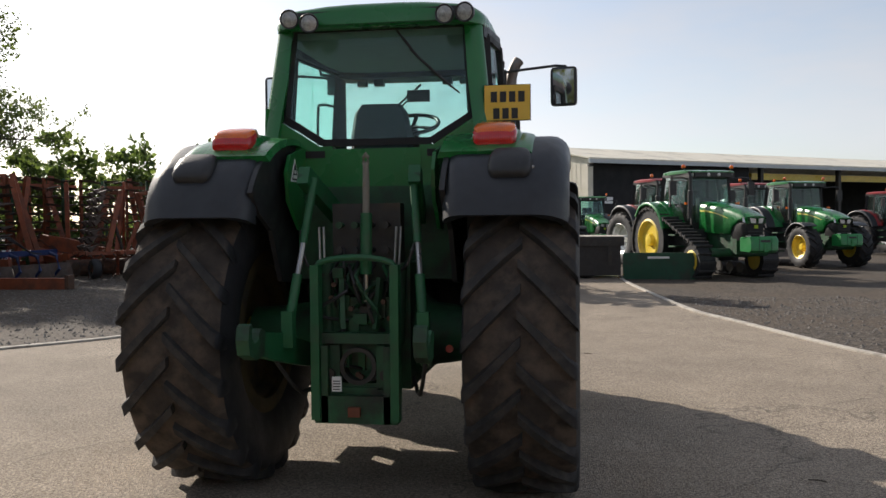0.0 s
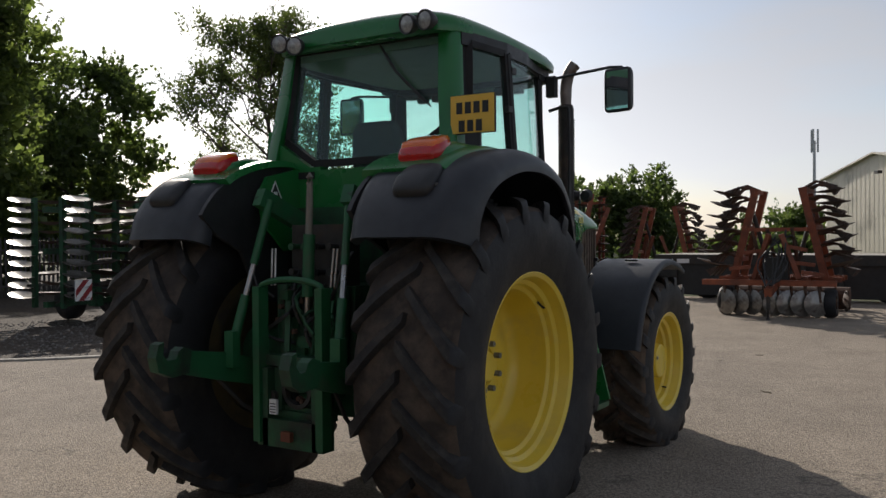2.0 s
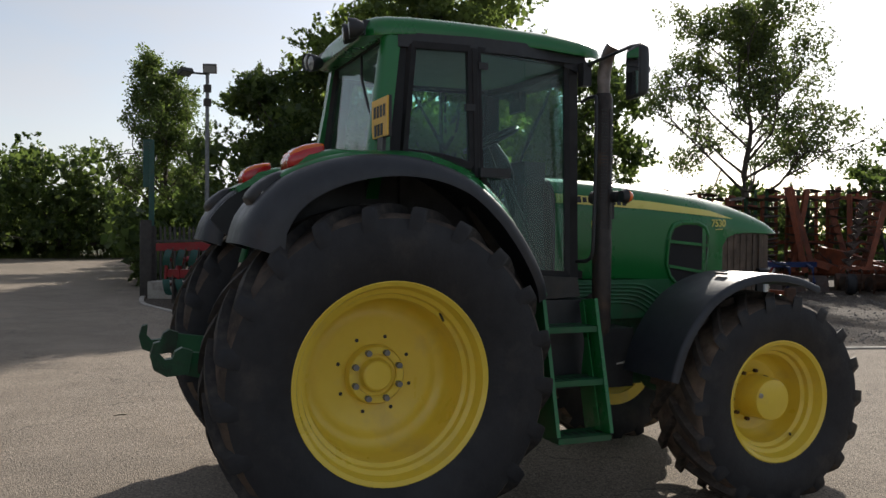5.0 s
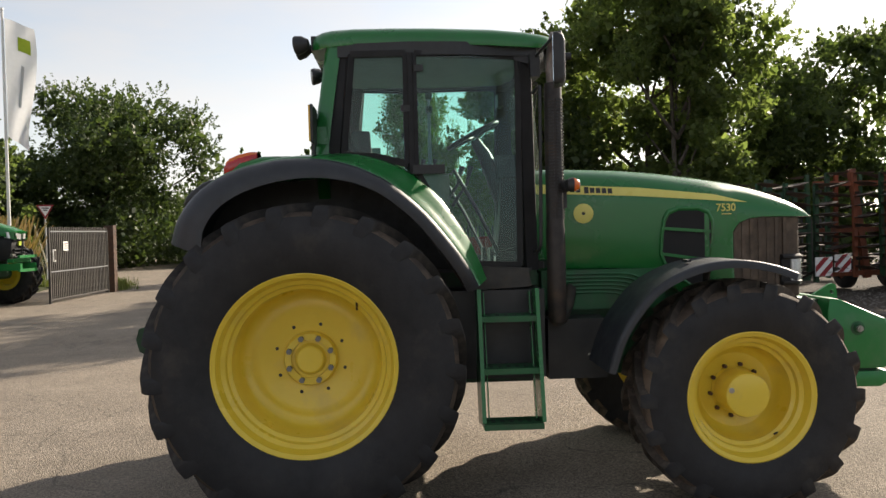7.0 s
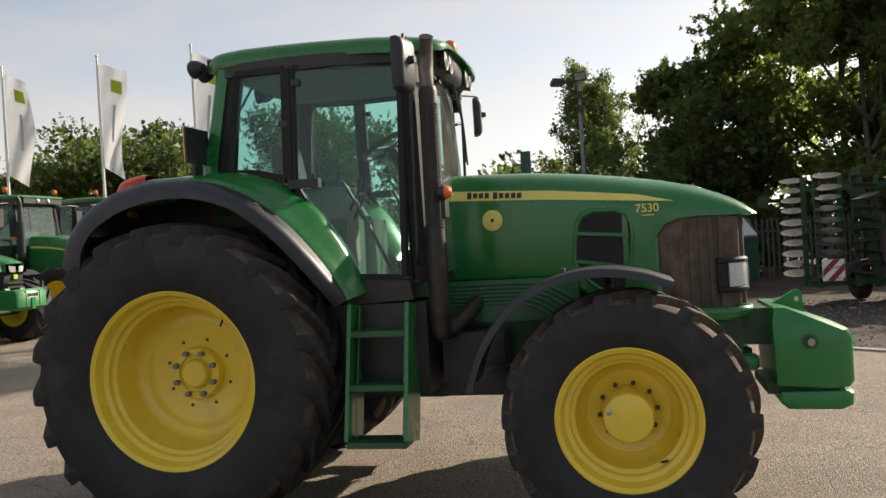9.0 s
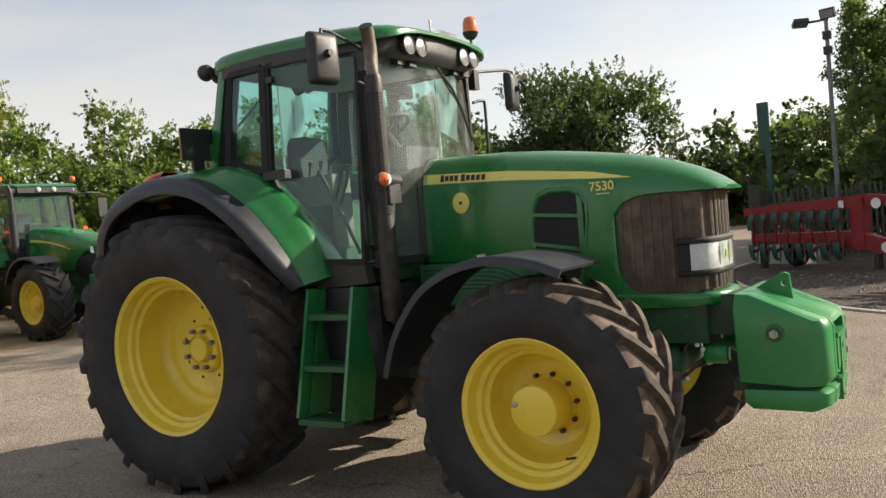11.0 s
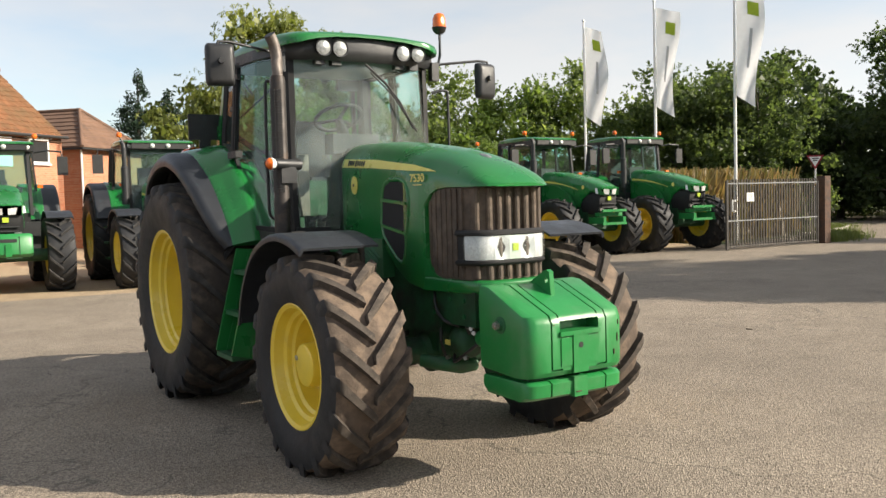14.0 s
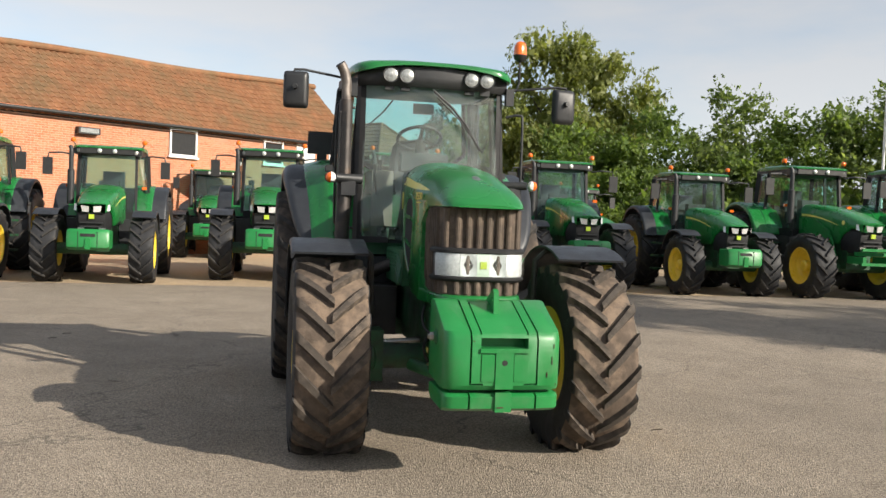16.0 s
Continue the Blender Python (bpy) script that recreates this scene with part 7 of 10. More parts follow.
def build_shed():
    d = (0.80, 0.60)
    shed = thing("shed", rot_frame((1.84, 41.0), d), "large cream steel-clad farm shed with a dark open front", "shed")
    L, D, E, R = 46.0, 9.6, 4.95, 5.95
    # ribbed gable towards the yard
    n = 48
    for i in range(n):
        y0, y1 = D * i / n, D * (i + 1) / n
        def top(y):
            return E + (R - E) * (1 - abs(y - D / 2) / (D / 2))
        o = 0.010 if i % 2 else 0.0
        bm = loft(bmesh.new(), [[(-0.06 - o, y0, 0), (0.0, y0, 0), (0.0, y0, top(y0)), (-0.06 - o, y0, top(y0))], [(-0.06 - o, y1, 0), (0, y1, 0), (0, y1, top(y1)), (-0.06 - o, y1, top(y1))]])
        part("panel", bm, M["cream"], shed)
    part("corner_post", boxes((-0.11, 0.22, -0.10, 0.18, 0, E)), M["cream"], shed)
    # roof slopes of long sheets
    for i in range(46):
        x0, x1 = -0.3 + i * 1.01, -0.3 + (i + 1) * 1.01 - 0.04
        bm = loft(bmesh.new(), [[(x0, -0.45, E - 0.02), (x1, -0.45, E - 0.02), (x1, -0.45, E + 0.06), (x0, -0.45, E + 0.06)], [(x0, D / 2, R - 0.02), (x1, D / 2, R - 0.02), (x1, D / 2, R + 0.06), (x0, D / 2, R + 0.06)], [(x0, D + 0.3, E - 0.06), (x1, D + 0.3, E - 0.06), (x1, D + 0.3, E + 0.02), (x0, D + 0.3, E + 0.02)]])
        part("roof_sheet", bm, M["cream"], shed)
    part("fascia", boxes((-0.3, L, -0.48, -0.40, E - 0.22, E - 0.02)), M["galv"], shed, "grey eaves fascia")
    # near-black walls and screen, with the shed's inside shade painted in
    part("back_wall", boxes((0, L, D - 0.1, D, 0, E)), M["dark"], shed, "near-black back wall, inside shade in its colour")
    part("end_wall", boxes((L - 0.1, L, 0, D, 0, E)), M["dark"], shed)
    part("inner_screen", boxes((0.24, 12.0, 0.10, 0.20, 0, E - 0.1)), M["dark"], shed, "near-black screen across the front bay")
    part("door_notice", boxes((0.9, 1.7, 0.085, 0.097, 2.6, 2.95)), M["white"], shed, "small white notice")
    part("beam", boxes((13.0, L, 0.8, 1.05, E - 0.85, E - 0.45)), M["yellow"], shed, "yellow overhead beam")
    for x in (13.0, 20.0, 27.0, 34.0, 41.0):
        part("post", boxes((x - 0.12, x + 0.12, 0.0, 0.25, 0, E)), M["iron"], shed)
    lamp = part("flood_lamp", boxes((-0.55, -0.30, 3.9, 4.25, 4.85, 5.0), bevel=0.03), M["ink"], shed)
    part("wall_lamp", boxes((-0.15, 0.1, -0.3, -0.1, 4.55, 4.7), bevel=0.02), M["ink"], shed)


build_shed()


# ---- parked tractors ----
def parked_tractor(name, label, body="green", group="parked tractors", roof="green", weight=True, wheel="yellow", large=False, track=False):
    """A newer tractor facing +y, its front axle over the origin's y = 2.75."""
    T = thing(name, Matrix.Identity(4), label, "tractor", group)
    bd = M[body]
    def W(x, y, R, w, rim, lugs, side):
        h = part("wheel", rim_mesh(rim, w * 0.8, 0.02, 40), M[wheel], T, "", 32)
        h.matrix_basis = pose(side * x, y, R - 0.012) @ mirrored(side)
        part("tyre", tyre_mesh(R, w, rim + 0.008, 0, seg=48), (M["tyre"], M["tyre"]), h, "black lugged tyre", 38)
        for e in (-1, 1):
            bm = tyre_mesh(R, w, rim + 0.008, lugs, body=False, only=e)
            for f in bm.faces:
                f.material_index = 0
            l0 = part("tread_lug", bm, M["lug"], h)
            for k in range(1, lugs):
                again(l0, Matrix.Rotation(-2 * math.pi * k / lugs, 4, "X"))
        part("hub", lathe(bmesh.new(), [(0, 0.001), (0, 0.13), (0.10, 0.12), (0.13, 0.09), (0.13, 0.001)], 20), M[wheel], h, smooth=35).matrix_basis = pose(0.02, 0, 0)
    for s in (1, -1):
        if not track:
            W(0.97, 0.0, 0.95, 0.60, 0.52, 19, s)
            W(0.94, 2.75, 0.71, 0.50, 0.38, 16, s)
    # hood, sloping to the front
    rings = []
    for y, w, zt, zb in ((1.50, 0.40, 2.08, 1.25), (1.9, 0.40, 2.05, 1.22), (2.4, 0.385, 1.98, 1.20), (2.85, 0.36, 1.89, 1.20), (3.0, 0.35, 1.85, 1.40), (3.25, 0.335, 1.78, 1.54), (3.45, 0.31, 1.71, 1.585), (3.57, 0.27, 1.665, 1.60)):
        half = [(w - 0.02, zb), (w, zb + 0.04), (w, zt - 0.20), (w * 0.94, zt - 0.08), (w * 0.75, zt - 0.02), (w * 0.3, zt)]
        rings.append([(x, y, z) for x, z in half] + [(-x, y, z) for x, z in half[::-1]])
    hood = part("hood", loft(bmesh.new(), rings), bd, T, "glossy sloping hood", 45)
    bm = bmesh.new()
    rings = []
    for z, y, w in ((1.02, 3.44, 0.27), (1.2, 3.50, 0.31), (1.45, 3.53, 0.31), (1.482, 3.515, 0.30), (1.49, 3.36, 0.28), (1.64, 3.34, 0.25)):
        rings.append([(w, 2.9, z), (w, y - 0.16, z), (w * 0.8, y - 0.03, z), (0, y, z), (-w * 0.8, y - 0.03, z), (-w, y - 0.16, z), (-w, 2.9, z)])
    gr = part("grille", loft(bm, rings), M["frame"], T, "black radiator grille", 40)
    for z in (1.10, 1.18, 1.26, 1.455):
        part("grille_bar", boxes((-0.22, 0.22, 3.505, 3.54, z - 0.012, z + 0.012), bevel=0.005, seg=1), M["black"], gr)
    part("badge", boxes((-0.05, 0.05, 3.52, 3.55, 1.34, 1.43), bevel=0.015), M["flaglogo"], gr)
    for s in (1, -1):
        bm = bmesh.new()
        loft(bm, [[(s * 0.045, 3.59, 1.475), (s * 0.045, 3.60, 1.59), (s * 0.045, 3.45, 1.59), (s * 0.045, 3.45, 1.475)], [(s * 0.20, 3.565, 1.485), (s * 0.20, 3.57, 1.605), (s * 0.20, 3.40, 1.605), (s * 0.20, 3.40, 1.485)], [(s * 0.345, 3.46, 1.51), (s * 0.34, 3.44, 1.635), (s * 0.25, 3.33, 1.635), (s * 0.25, 3.33, 1.51)]])
        part("headlamp", bm, M["lampwhite"], gr, "clear slanted headlamp")
        bm = boxes((s * 0.20 - 0.06, s * 0.20 + 0.06, 3.46, 3.515, 1.10, 1.16), bevel=0.01)
        part("fog_lamp", bm, M["steel"], gr)
        if body in ("green", "green_old"):
            bm = bmesh.new()
            loft(bm, [[(s * (0.006 + float(np.interp(1.55 + 0.26 * i, (1.5, 1.9, 2.4, 2.85, 3.0), (0.40, 0.40, 0.385, 0.36, 0.35)))), 1.55 + 0.26 * i, 1.80 - 0.008 * i * i + j) for j in (0.0, 0.055 * (1 - i / 6.5))] for i in range(6)], closed=False)
            part("stripe", bm, M["decal"], hood, "yellow stripe")
        # fenders
        line = smooth_path([(-0.70, 1.72), (-0.50, 1.96), (-0.2, 2.09), (0.15, 2.10), (0.5, 1.98), (0.8, 1.72), (0.98, 1.35)], 3)
        bm = sweep_band(line, 0.55, 1.24, 0.03, 0.03, 0.05)
        for v in bm.verts:
            v.co.x *= s
        f = part("fender", bm, bd if track or large else M["fender"], T, "painted rear fender" if track or large else "black rear fender", 40)
        bm = sweep_band([(y, z + 0.02) for y, z in line], 0.50, 0.92, 0.03, 0.0, 0.03)
        for v in bm.verts:
            v.co.x *= s
        part("wing", bm, bd, T, "painted inner wing", 40)
        line = smooth_path([(1.95, 1.05), (2.15, 1.36), (2.5, 1.52), (2.9, 1.50), (3.12, 1.40)], 3)
        if large:
            # side shields that carry the hood's green down to the front axle
            bm = prism(bmesh.new(), [(1.55, 1.80), (2.15, 1.72), (2.62, 1.50), (2.85, 1.16), (2.92, 0.92), (2.70, 0.86), (2.35, 1.12), (1.9, 1.24), (1.55, 1.26)], 0, s * 0.40, s * 0.46)
            part("side_shield", bevelled(bm, 0.02, 2), bd, T, "green curved side shield", 40)
            o = part("round_badge", lathe(bmesh.new(), [(0, 0.001), (0, 0.05), (0.004, 0.05), (0.004, 0.001)], 18), M["decal"], T, "round yellow badge")
            o.matrix_basis = pose(s * 0.352, 3.02, 1.66) @ mirrored(s)
        elif not track:
            bm = sweep_band(line, 0.72, 1.20, 0.018, 0.02, 0.03)
            for v in bm.verts:
                v.co.x *= s
            part("front_fender", bm, M["fender"], T, "black front fender", 40)
        # mirrors, steps, marker lamps
        bm = tube(bmesh.new(), [(s * 0.72, 1.42, 2.72), (s * 0.95, 1.50, 2.76), (s * 1.22, 1.52, 2.74), (s * 1.24, 1.52, 2.62)], 0.018, 8)
        arm = part("mirror_arm", bm, M["black"], T)
        part("mirror", boxes((s * 1.24 - 0.10, s * 1.24 + 0.10, 1.50, 1.56, 2.26, 2.64), bevel=0.045, seg=3), M["ink"], arm, "black wing mirror", 40)
        part("mirror_glass", boxes((s * 1.24 - 0.08, s * 1.24 + 0.08, 1.496, 1.502, 2.30, 2.60)), M["mirror"], arm)
        for z in (0.5, 0.82, 1.14):
            part("step", boxes((s * 0.98 - 0.14, s * 0.98 + 0.14, 1.10, 1.45, z, z + 0.04), bevel=0.008), M["green_cast"], T)
        part("tank", boxes((min(s * 0.3, s * 0.82), max(s * 0.3, s * 0.82), 0.75, 1.75, 0.62, 1.32), bevel=0.06), M["black"], T, "black tank under the cab", 40)
        part("marker_lamp", boxes((s * 0.80 - 0.05, s * 0.80 + 0.05, 1.50, 1.56, 2.0, 2.06), bevel=0.015), M["orange"], T)
        # posts
        bm = bmesh.new()
        bar(bm, (s * 0.62, 1.50, 1.45), (s * 0.60, 1.36, 2.82), 0.06, 0.08)
        part("front_post", bm, M["frame"], T)
        bm = bmesh.new()
        bar(bm, (s * 0.80, 0.62, 1.95), (s * 0.74, 0.62, 2.82), 0.05, 0.06)
        part("door_post", bm, M["frame"], T)
        bm = bmesh.new()
        bar(bm, (s * 0.74, 0.10, 2.05), (s * 0.70, 0.16, 2.82), 0.09, 0.12)
        part("rear_post", bm, M["frame"], T)
        pane("side_glass", [(s * 0.80, 0.65, 2.0), (s * 0.80, 1.0, 1.52), (s * 0.66, 1.46, 1.50), (s * 0.64, 1.36, 2.80), (s * 0.75, 0.65, 2.80)], T, "tinted door glass")
        pane("side_glass", [(s * 0.76, 0.14, 2.08), (s * 0.80, 0.60, 2.02), (s * 0.75, 0.60, 2.80), (s * 0.71, 0.18, 2.80)], T, "tinted side glass")
    pane("windscreen", [(-0.60, 1.52, 1.50), (0.60, 1.52, 1.50), (0.58, 1.38, 2.80), (-0.58, 1.38, 2.80)], T, "large windscreen")
    pane("rear_glass", [(-0.66, 0.08, 2.05), (0.66, 0.08, 2.05), (0.64, 0.16, 2.80), (-0.64, 0.16, 2.80)], T, "rear window")
    part("cab_base", boxes((-0.60, 0.60, 0.05, 1.50, 1.2, 1.50), (-0.55, 0.55, 0.02, 0.6, 1.4, 2.05), bevel=0.03), M["frame"], T, "dark cab base")
    part("driver_seat", boxes((-0.25, 0.25, 0.42, 0.95, 1.72, 1.90), (-0.24, 0.24, 0.34, 0.48, 1.85, 2.42), bevel=0.05, seg=2), M["seat"], T, "dark driver seat", 40)
    part("dashboard", boxes((-0.22, 0.22, 1.05, 1.25, 1.5, 2.18), bevel=0.05), M["ink"], T, smooth=40)
    # roof with a row of work lamps
    rings = []
    for y, w, zb, zt in ((0.0, 0.60, 2.89, 2.93), (0.06, 0.70, 2.875, 2.96), (0.5, 0.76, 2.87, 2.99), (1.1, 0.75, 2.875, 2.985), (1.48, 0.72, 2.885, 2.955), (1.62, 0.64, 2.89, 2.925)):
        half = [(w, zb), (w, zb + (zt - zb) * 0.6), (w * 0.93, zb + (zt - zb) * 0.92), (w * 0.6, zt)]
        rings.append([(x, y, z) for x, z in half] + [(-x, y, z) for x, z in half[::-1]])
    rf = part("roof", loft(bmesh.new(), rings), M[roof], T, "cab roof with work lamps", 40)
    part("lamp_band", boxes((-0.72, 0.72, 0.06, 1.50, 2.75, 2.885), (-0.58, 0.58, 1.495, 1.60, 2.77, 2.885), bevel=0.03), M["ink"], rf, smooth=40)
    for x in (-0.60, -0.46, -0.16, 0.16, 0.46, 0.60):
        part("work_lamp", lathe(bmesh.new(), [(-0.03, 0.001), (-0.03, 0.045), (0.0, 0.05), (0.02, 0.03), (0.024, 0.001)], 16, x, 1.615 - 0.10 * (abs(x) / 0.6) ** 3, 2.83, True, "y"), M["lampwhite"], rf, "round work lamp", 50)
    for s in (1, -1):
        b = part("beacon_stalk", cyl(bmesh.new(), (s * 0.68, 1.30, 2.90), (s * 0.76, 1.30, 3.03), 0.014, 0.014, 8), M["ink"], rf)
        part("beacon", lathe(bmesh.new(), [(0, 0.001), (0, 0.045), (0.03, 0.058), (0.07, 0.055), (0.095, 0.036), (0.105, 0.001)], 16, s * 0.76, 1.30, 3.02, True, "z"), M["orange"], b, "orange beacon", 45)
    ex = part("exhaust", lathe(bmesh.new(), [(0, 0.001), (0, 0.075), (0.75, 0.075), (0.78, 0.05), (1.16, 0.05), (1.16, 0.001)], 20, 0.74, 1.62, 1.62, True, "z"), M["black"], T, "black vertical exhaust", 35)
    part("tail_pipe", tube(bmesh.new(), [(0.74, 1.62, 2.76), (0.745, 1.61, 2.84), (0.77, 1.58, 2.90)], 0.045, 12), M["black"], ex, smooth=50)
    bm = boxes((-0.28, 0.28, -0.3, 3.1, 0.66, 1.3), bevel=0.05)
    part("chassis", bm, M["green_cast"] if body != "redpaint" else M["iron"], T, "engine and gearbox casing", 40)
    bm = lathe(bmesh.new(), [(-0.85, 0.001), (-0.85, 0.12), (0.85, 0.12), (0.85, 0.001)], 16, 0, 2.75, 0.70)
    part("front_axle", bm, M["green_cast"], T, smooth=40)
    bm = lathe(bmesh.new(), [(-0.85, 0.001), (-0.85, 0.15), (0.85, 0.15), (0.85, 0.001)], 16, 0, 0, 0.94)
    part("rear_axle", bm, M["green_cast"], T, smooth=40)
    if weight:
        bm = bmesh.new()
        sd = [(3.40, 1.12), (3.40, 0.74), (3.86, 0.72), (3.93, 0.78), (3.93, 1.06), (3.86, 1.14)]
        loft(bm, [[(x, 3.65 + (y - 3.65) * f, 0.93 + (z - 0.93) * f) for y, z in sd] for x, f in ((-0.40, 0.88), (-0.35, 1), (0.35, 1), (0.40, 0.88))])
        fw = part("front_weight", bevelled(bm, 0.012, 1), M["green_weight"], T, "bright green front weight", 40)
        part("slot", boxes((-0.14, 0.14, 3.925, 3.938, 0.99, 1.05)), M["ink"], fw)
        for x in (-0.18, 0.18):
            part("seam", boxes((x - 0.006, x + 0.006, 3.90, 3.937, 0.75, 1.09)), M["green_cast"], fw)
        part("strap", boxes((-0.05, 0.05, 3.90, 3.95, 0.74, 0.96), bevel=0.01), M["green_weight"], fw)
    else:
        fl = part("front_linkage", boxes((-0.34, -0.26, 3.2, 3.72, 0.80, 0.95), (0.26, 0.34, 3.2, 3.72, 0.80, 0.95), (-0.36, 0.36, 3.45, 3.58, 0.97, 1.05), bevel=0.02), bd if body == "redpaint" else M["green_weight"], T, "bright front linkage frame", 40)
        for z in (0.80, 1.10):
            bm = bmesh.new()
            bar(bm, (-0.36, 3.70, z), (0.36, 3.70, z), 0.05, 0.06)
            part("cross_bar", bm, M["green_weight"] if body != "redpaint" else bd, fl)
    if track:
        for s in (1, -1):
            build_track(T, s)
    return T


def build_track(T, s):
    """A rubber track: driver wheel behind, idler in front, a belt with bars."""
    c0, r0, c1, r1 = (0.0, 1.0), 0.90, (2.35, 0.48), 0.43
    a = math.atan2(c1[1] - c0[1], c1[0] - c0[0])
    off = math.acos((r0 - r1) / math.hypot(c1[0] - c0[0], c1[1] - c0[1]))
    pts = []
    for k in range(19):
        t = a + off + (2 * math.pi - 2 * off) * k / 18
        pts.append((c0[0] + r0 * math.cos(t), c0[1] + r0 * math.sin(t)))
    for k in range(11):
        t = a - off + 2 * off * k / 10
        pts.append((c1[0] + r1 * math.cos(t), c1[1] + r1 * math.sin(t)))
    bm = bmesh.new()
    rings = []
    n = len(pts)
    for i in range(n):
        p, q = np.array(pts[i - 1]), np.array(pts[(i + 1) % n])
        d = (q - p) / np.linalg.norm(q - p)
        o = (d[1], -d[0])
        y, z = pts[i]
        rings.append([(s * 0.72, y, z), (s * 1.20, y, z), (s * 1.20, y + o[0] * 0.05, z + o[1] * 0.05), (s * 0.72, y + o[0] * 0.05, z + o[1] * 0.05)])
    loft(bm, rings + [rings[0]], caps=False)
    belt = part("track", bm, M["tyre"], T, "black rubber track")
    ln = [0.0]
    for i in range(n):
        ln.append(ln[-1] + math.dist(pts[i], pts[(i + 1) % n]))
    for k in range(44):
        u = ln[-1] * k / 44
        i = max(j for j in range(n) if ln[j] <= u)
        f = (u - ln[i]) / (ln[i + 1] - ln[i])
        p, q = pts[i], pts[(i + 1) % n]
        y, z = p[0] + (q[0] - p[0]) * f, p[1] + (q[1] - p[1]) * f
        b = part("track_bar", boxes((s * 0.96 - 0.25, s * 0.96 + 0.25, -0.025, 0.025, -0.03, 0.10), bevel=0.008, seg=1), M["lug"], belt)
        b.matrix_basis = pose(0, y, z, math.degrees(math.atan2(q[1] - p[1], q[0] - p[0])) + 180)
    for (y, z), r, nm in ((c0, r0 - 0.01, "drive_wheel"), (c1, r1 - 0.01, "idler")):
        q = r * 0.70
        w = part(nm, lathe(bmesh.new(), [(-0.18, 0.001), (-0.18, q), (0.2, q), (0.22, q - 0.06), (0.12, q - 0.14), (0.10, 0.20), (0.2, 0.16), (0.22, 0.001)], 36), M["yellow"], T, "yellow steel track wheel", 35)
        w.matrix_basis = pose(s * 0.96, y, z) @ mirrored(s)
        part("wheel_rubber", lathe(bmesh.new(), [(-0.2, q - 0.02), (-0.2, r), (0.2, r), (0.2, q - 0.02)], 36, close=False), M["tyre"], w, smooth=35)
    for i in range(3):
        w = part("roller", lathe(bmesh.new(), [(-0.2, 0.001), (-0.2, 0.17), (0.2, 0.17), (0.2, 0.001)], 20), M["iron"], T, smooth=40)
        w.matrix_basis = pose(s * 0.96, 0.72 + 0.5 * i, 0.22)


PT = parked_tractor("parked_tractor", "clean newer green tractor with a front weight")
PT.matrix_basis = pose(1.2, -15.52, 0, 0, 0, -2) @ Matrix.Scale(1.12, 4)
for x, y, t, s in ((5.04, -13.9, 1.5, 1.04), (8.3, -14.2, 1, 1.08), (-2.2, -14.7, -1.8, 1.12), (-6.5, -14.7, -3, 1.13), (-10.2, -13.9, -3.5, 1.07), (3.1, -24.5, -2, 1.05), (-5.2, -21.0, -6, 1.0), (-9.4, -21.5, 10, 1.0)):
    copy_thing(PT, pose(x, y, 0, 0, 0, t) @ Matrix.Scale(s / 1.12, 4))
PB = parked_tractor("parked_tractor", "large newer green tractor with a bare front linkage", weight=False, large=True)
PB.matrix_basis = pose(-13.55, -13.9, 0, 0, 0, -2) @ Matrix.Scale(1.18, 4)
copy_thing(PB, pose(-17.1, -13.7, 0, 0, 0, -5) @ Matrix.Scale(1.20 / 1.18, 4))
TB = parked_tractor("tracked_tractor", "older green tractor on rubber tracks", weight=True, track=True, group="tractors by the shed")
TB.matrix_basis = pose(4.56, 22.5, 0, 0, 0, -156) @ Matrix.Scale(1.06, 4)
TG = copy_thing(PT, pose(8.9, 28.6, 0, 0, 0, -160) @ Matrix.Scale(1.02 / 1.12, 4))
tagged(TG, "older green tractor standing on the dark gravel", "tractor", "tractors by the shed")
tagged(copy_thing(PT, pose(1.6, 37.0, 0, 0, 0, -165) @ Matrix.Scale(0.95 / 1.12, 4)), "green tractor standing before the shed door", "tractor", "tractors by the shed")
TRD = parked_tractor("red_tractor", "red tractor with a dark cab", body="redpaint", roof="redpaint", weight=False, wheel="lampwhite", group="tractors by the shed")
TRD.matrix_basis = pose(3.95, 27.6, 0, 0, 0, -152) @ Matrix.Scale(1.06, 4)
copy_thing(TRD, pose(7.9, 32.4, 0, 0, 0, -155))
copy_thing(TRD, pose(15.2, 38.0, 0, 0, 0, -150) @ Matrix.Scale(0.92, 4))


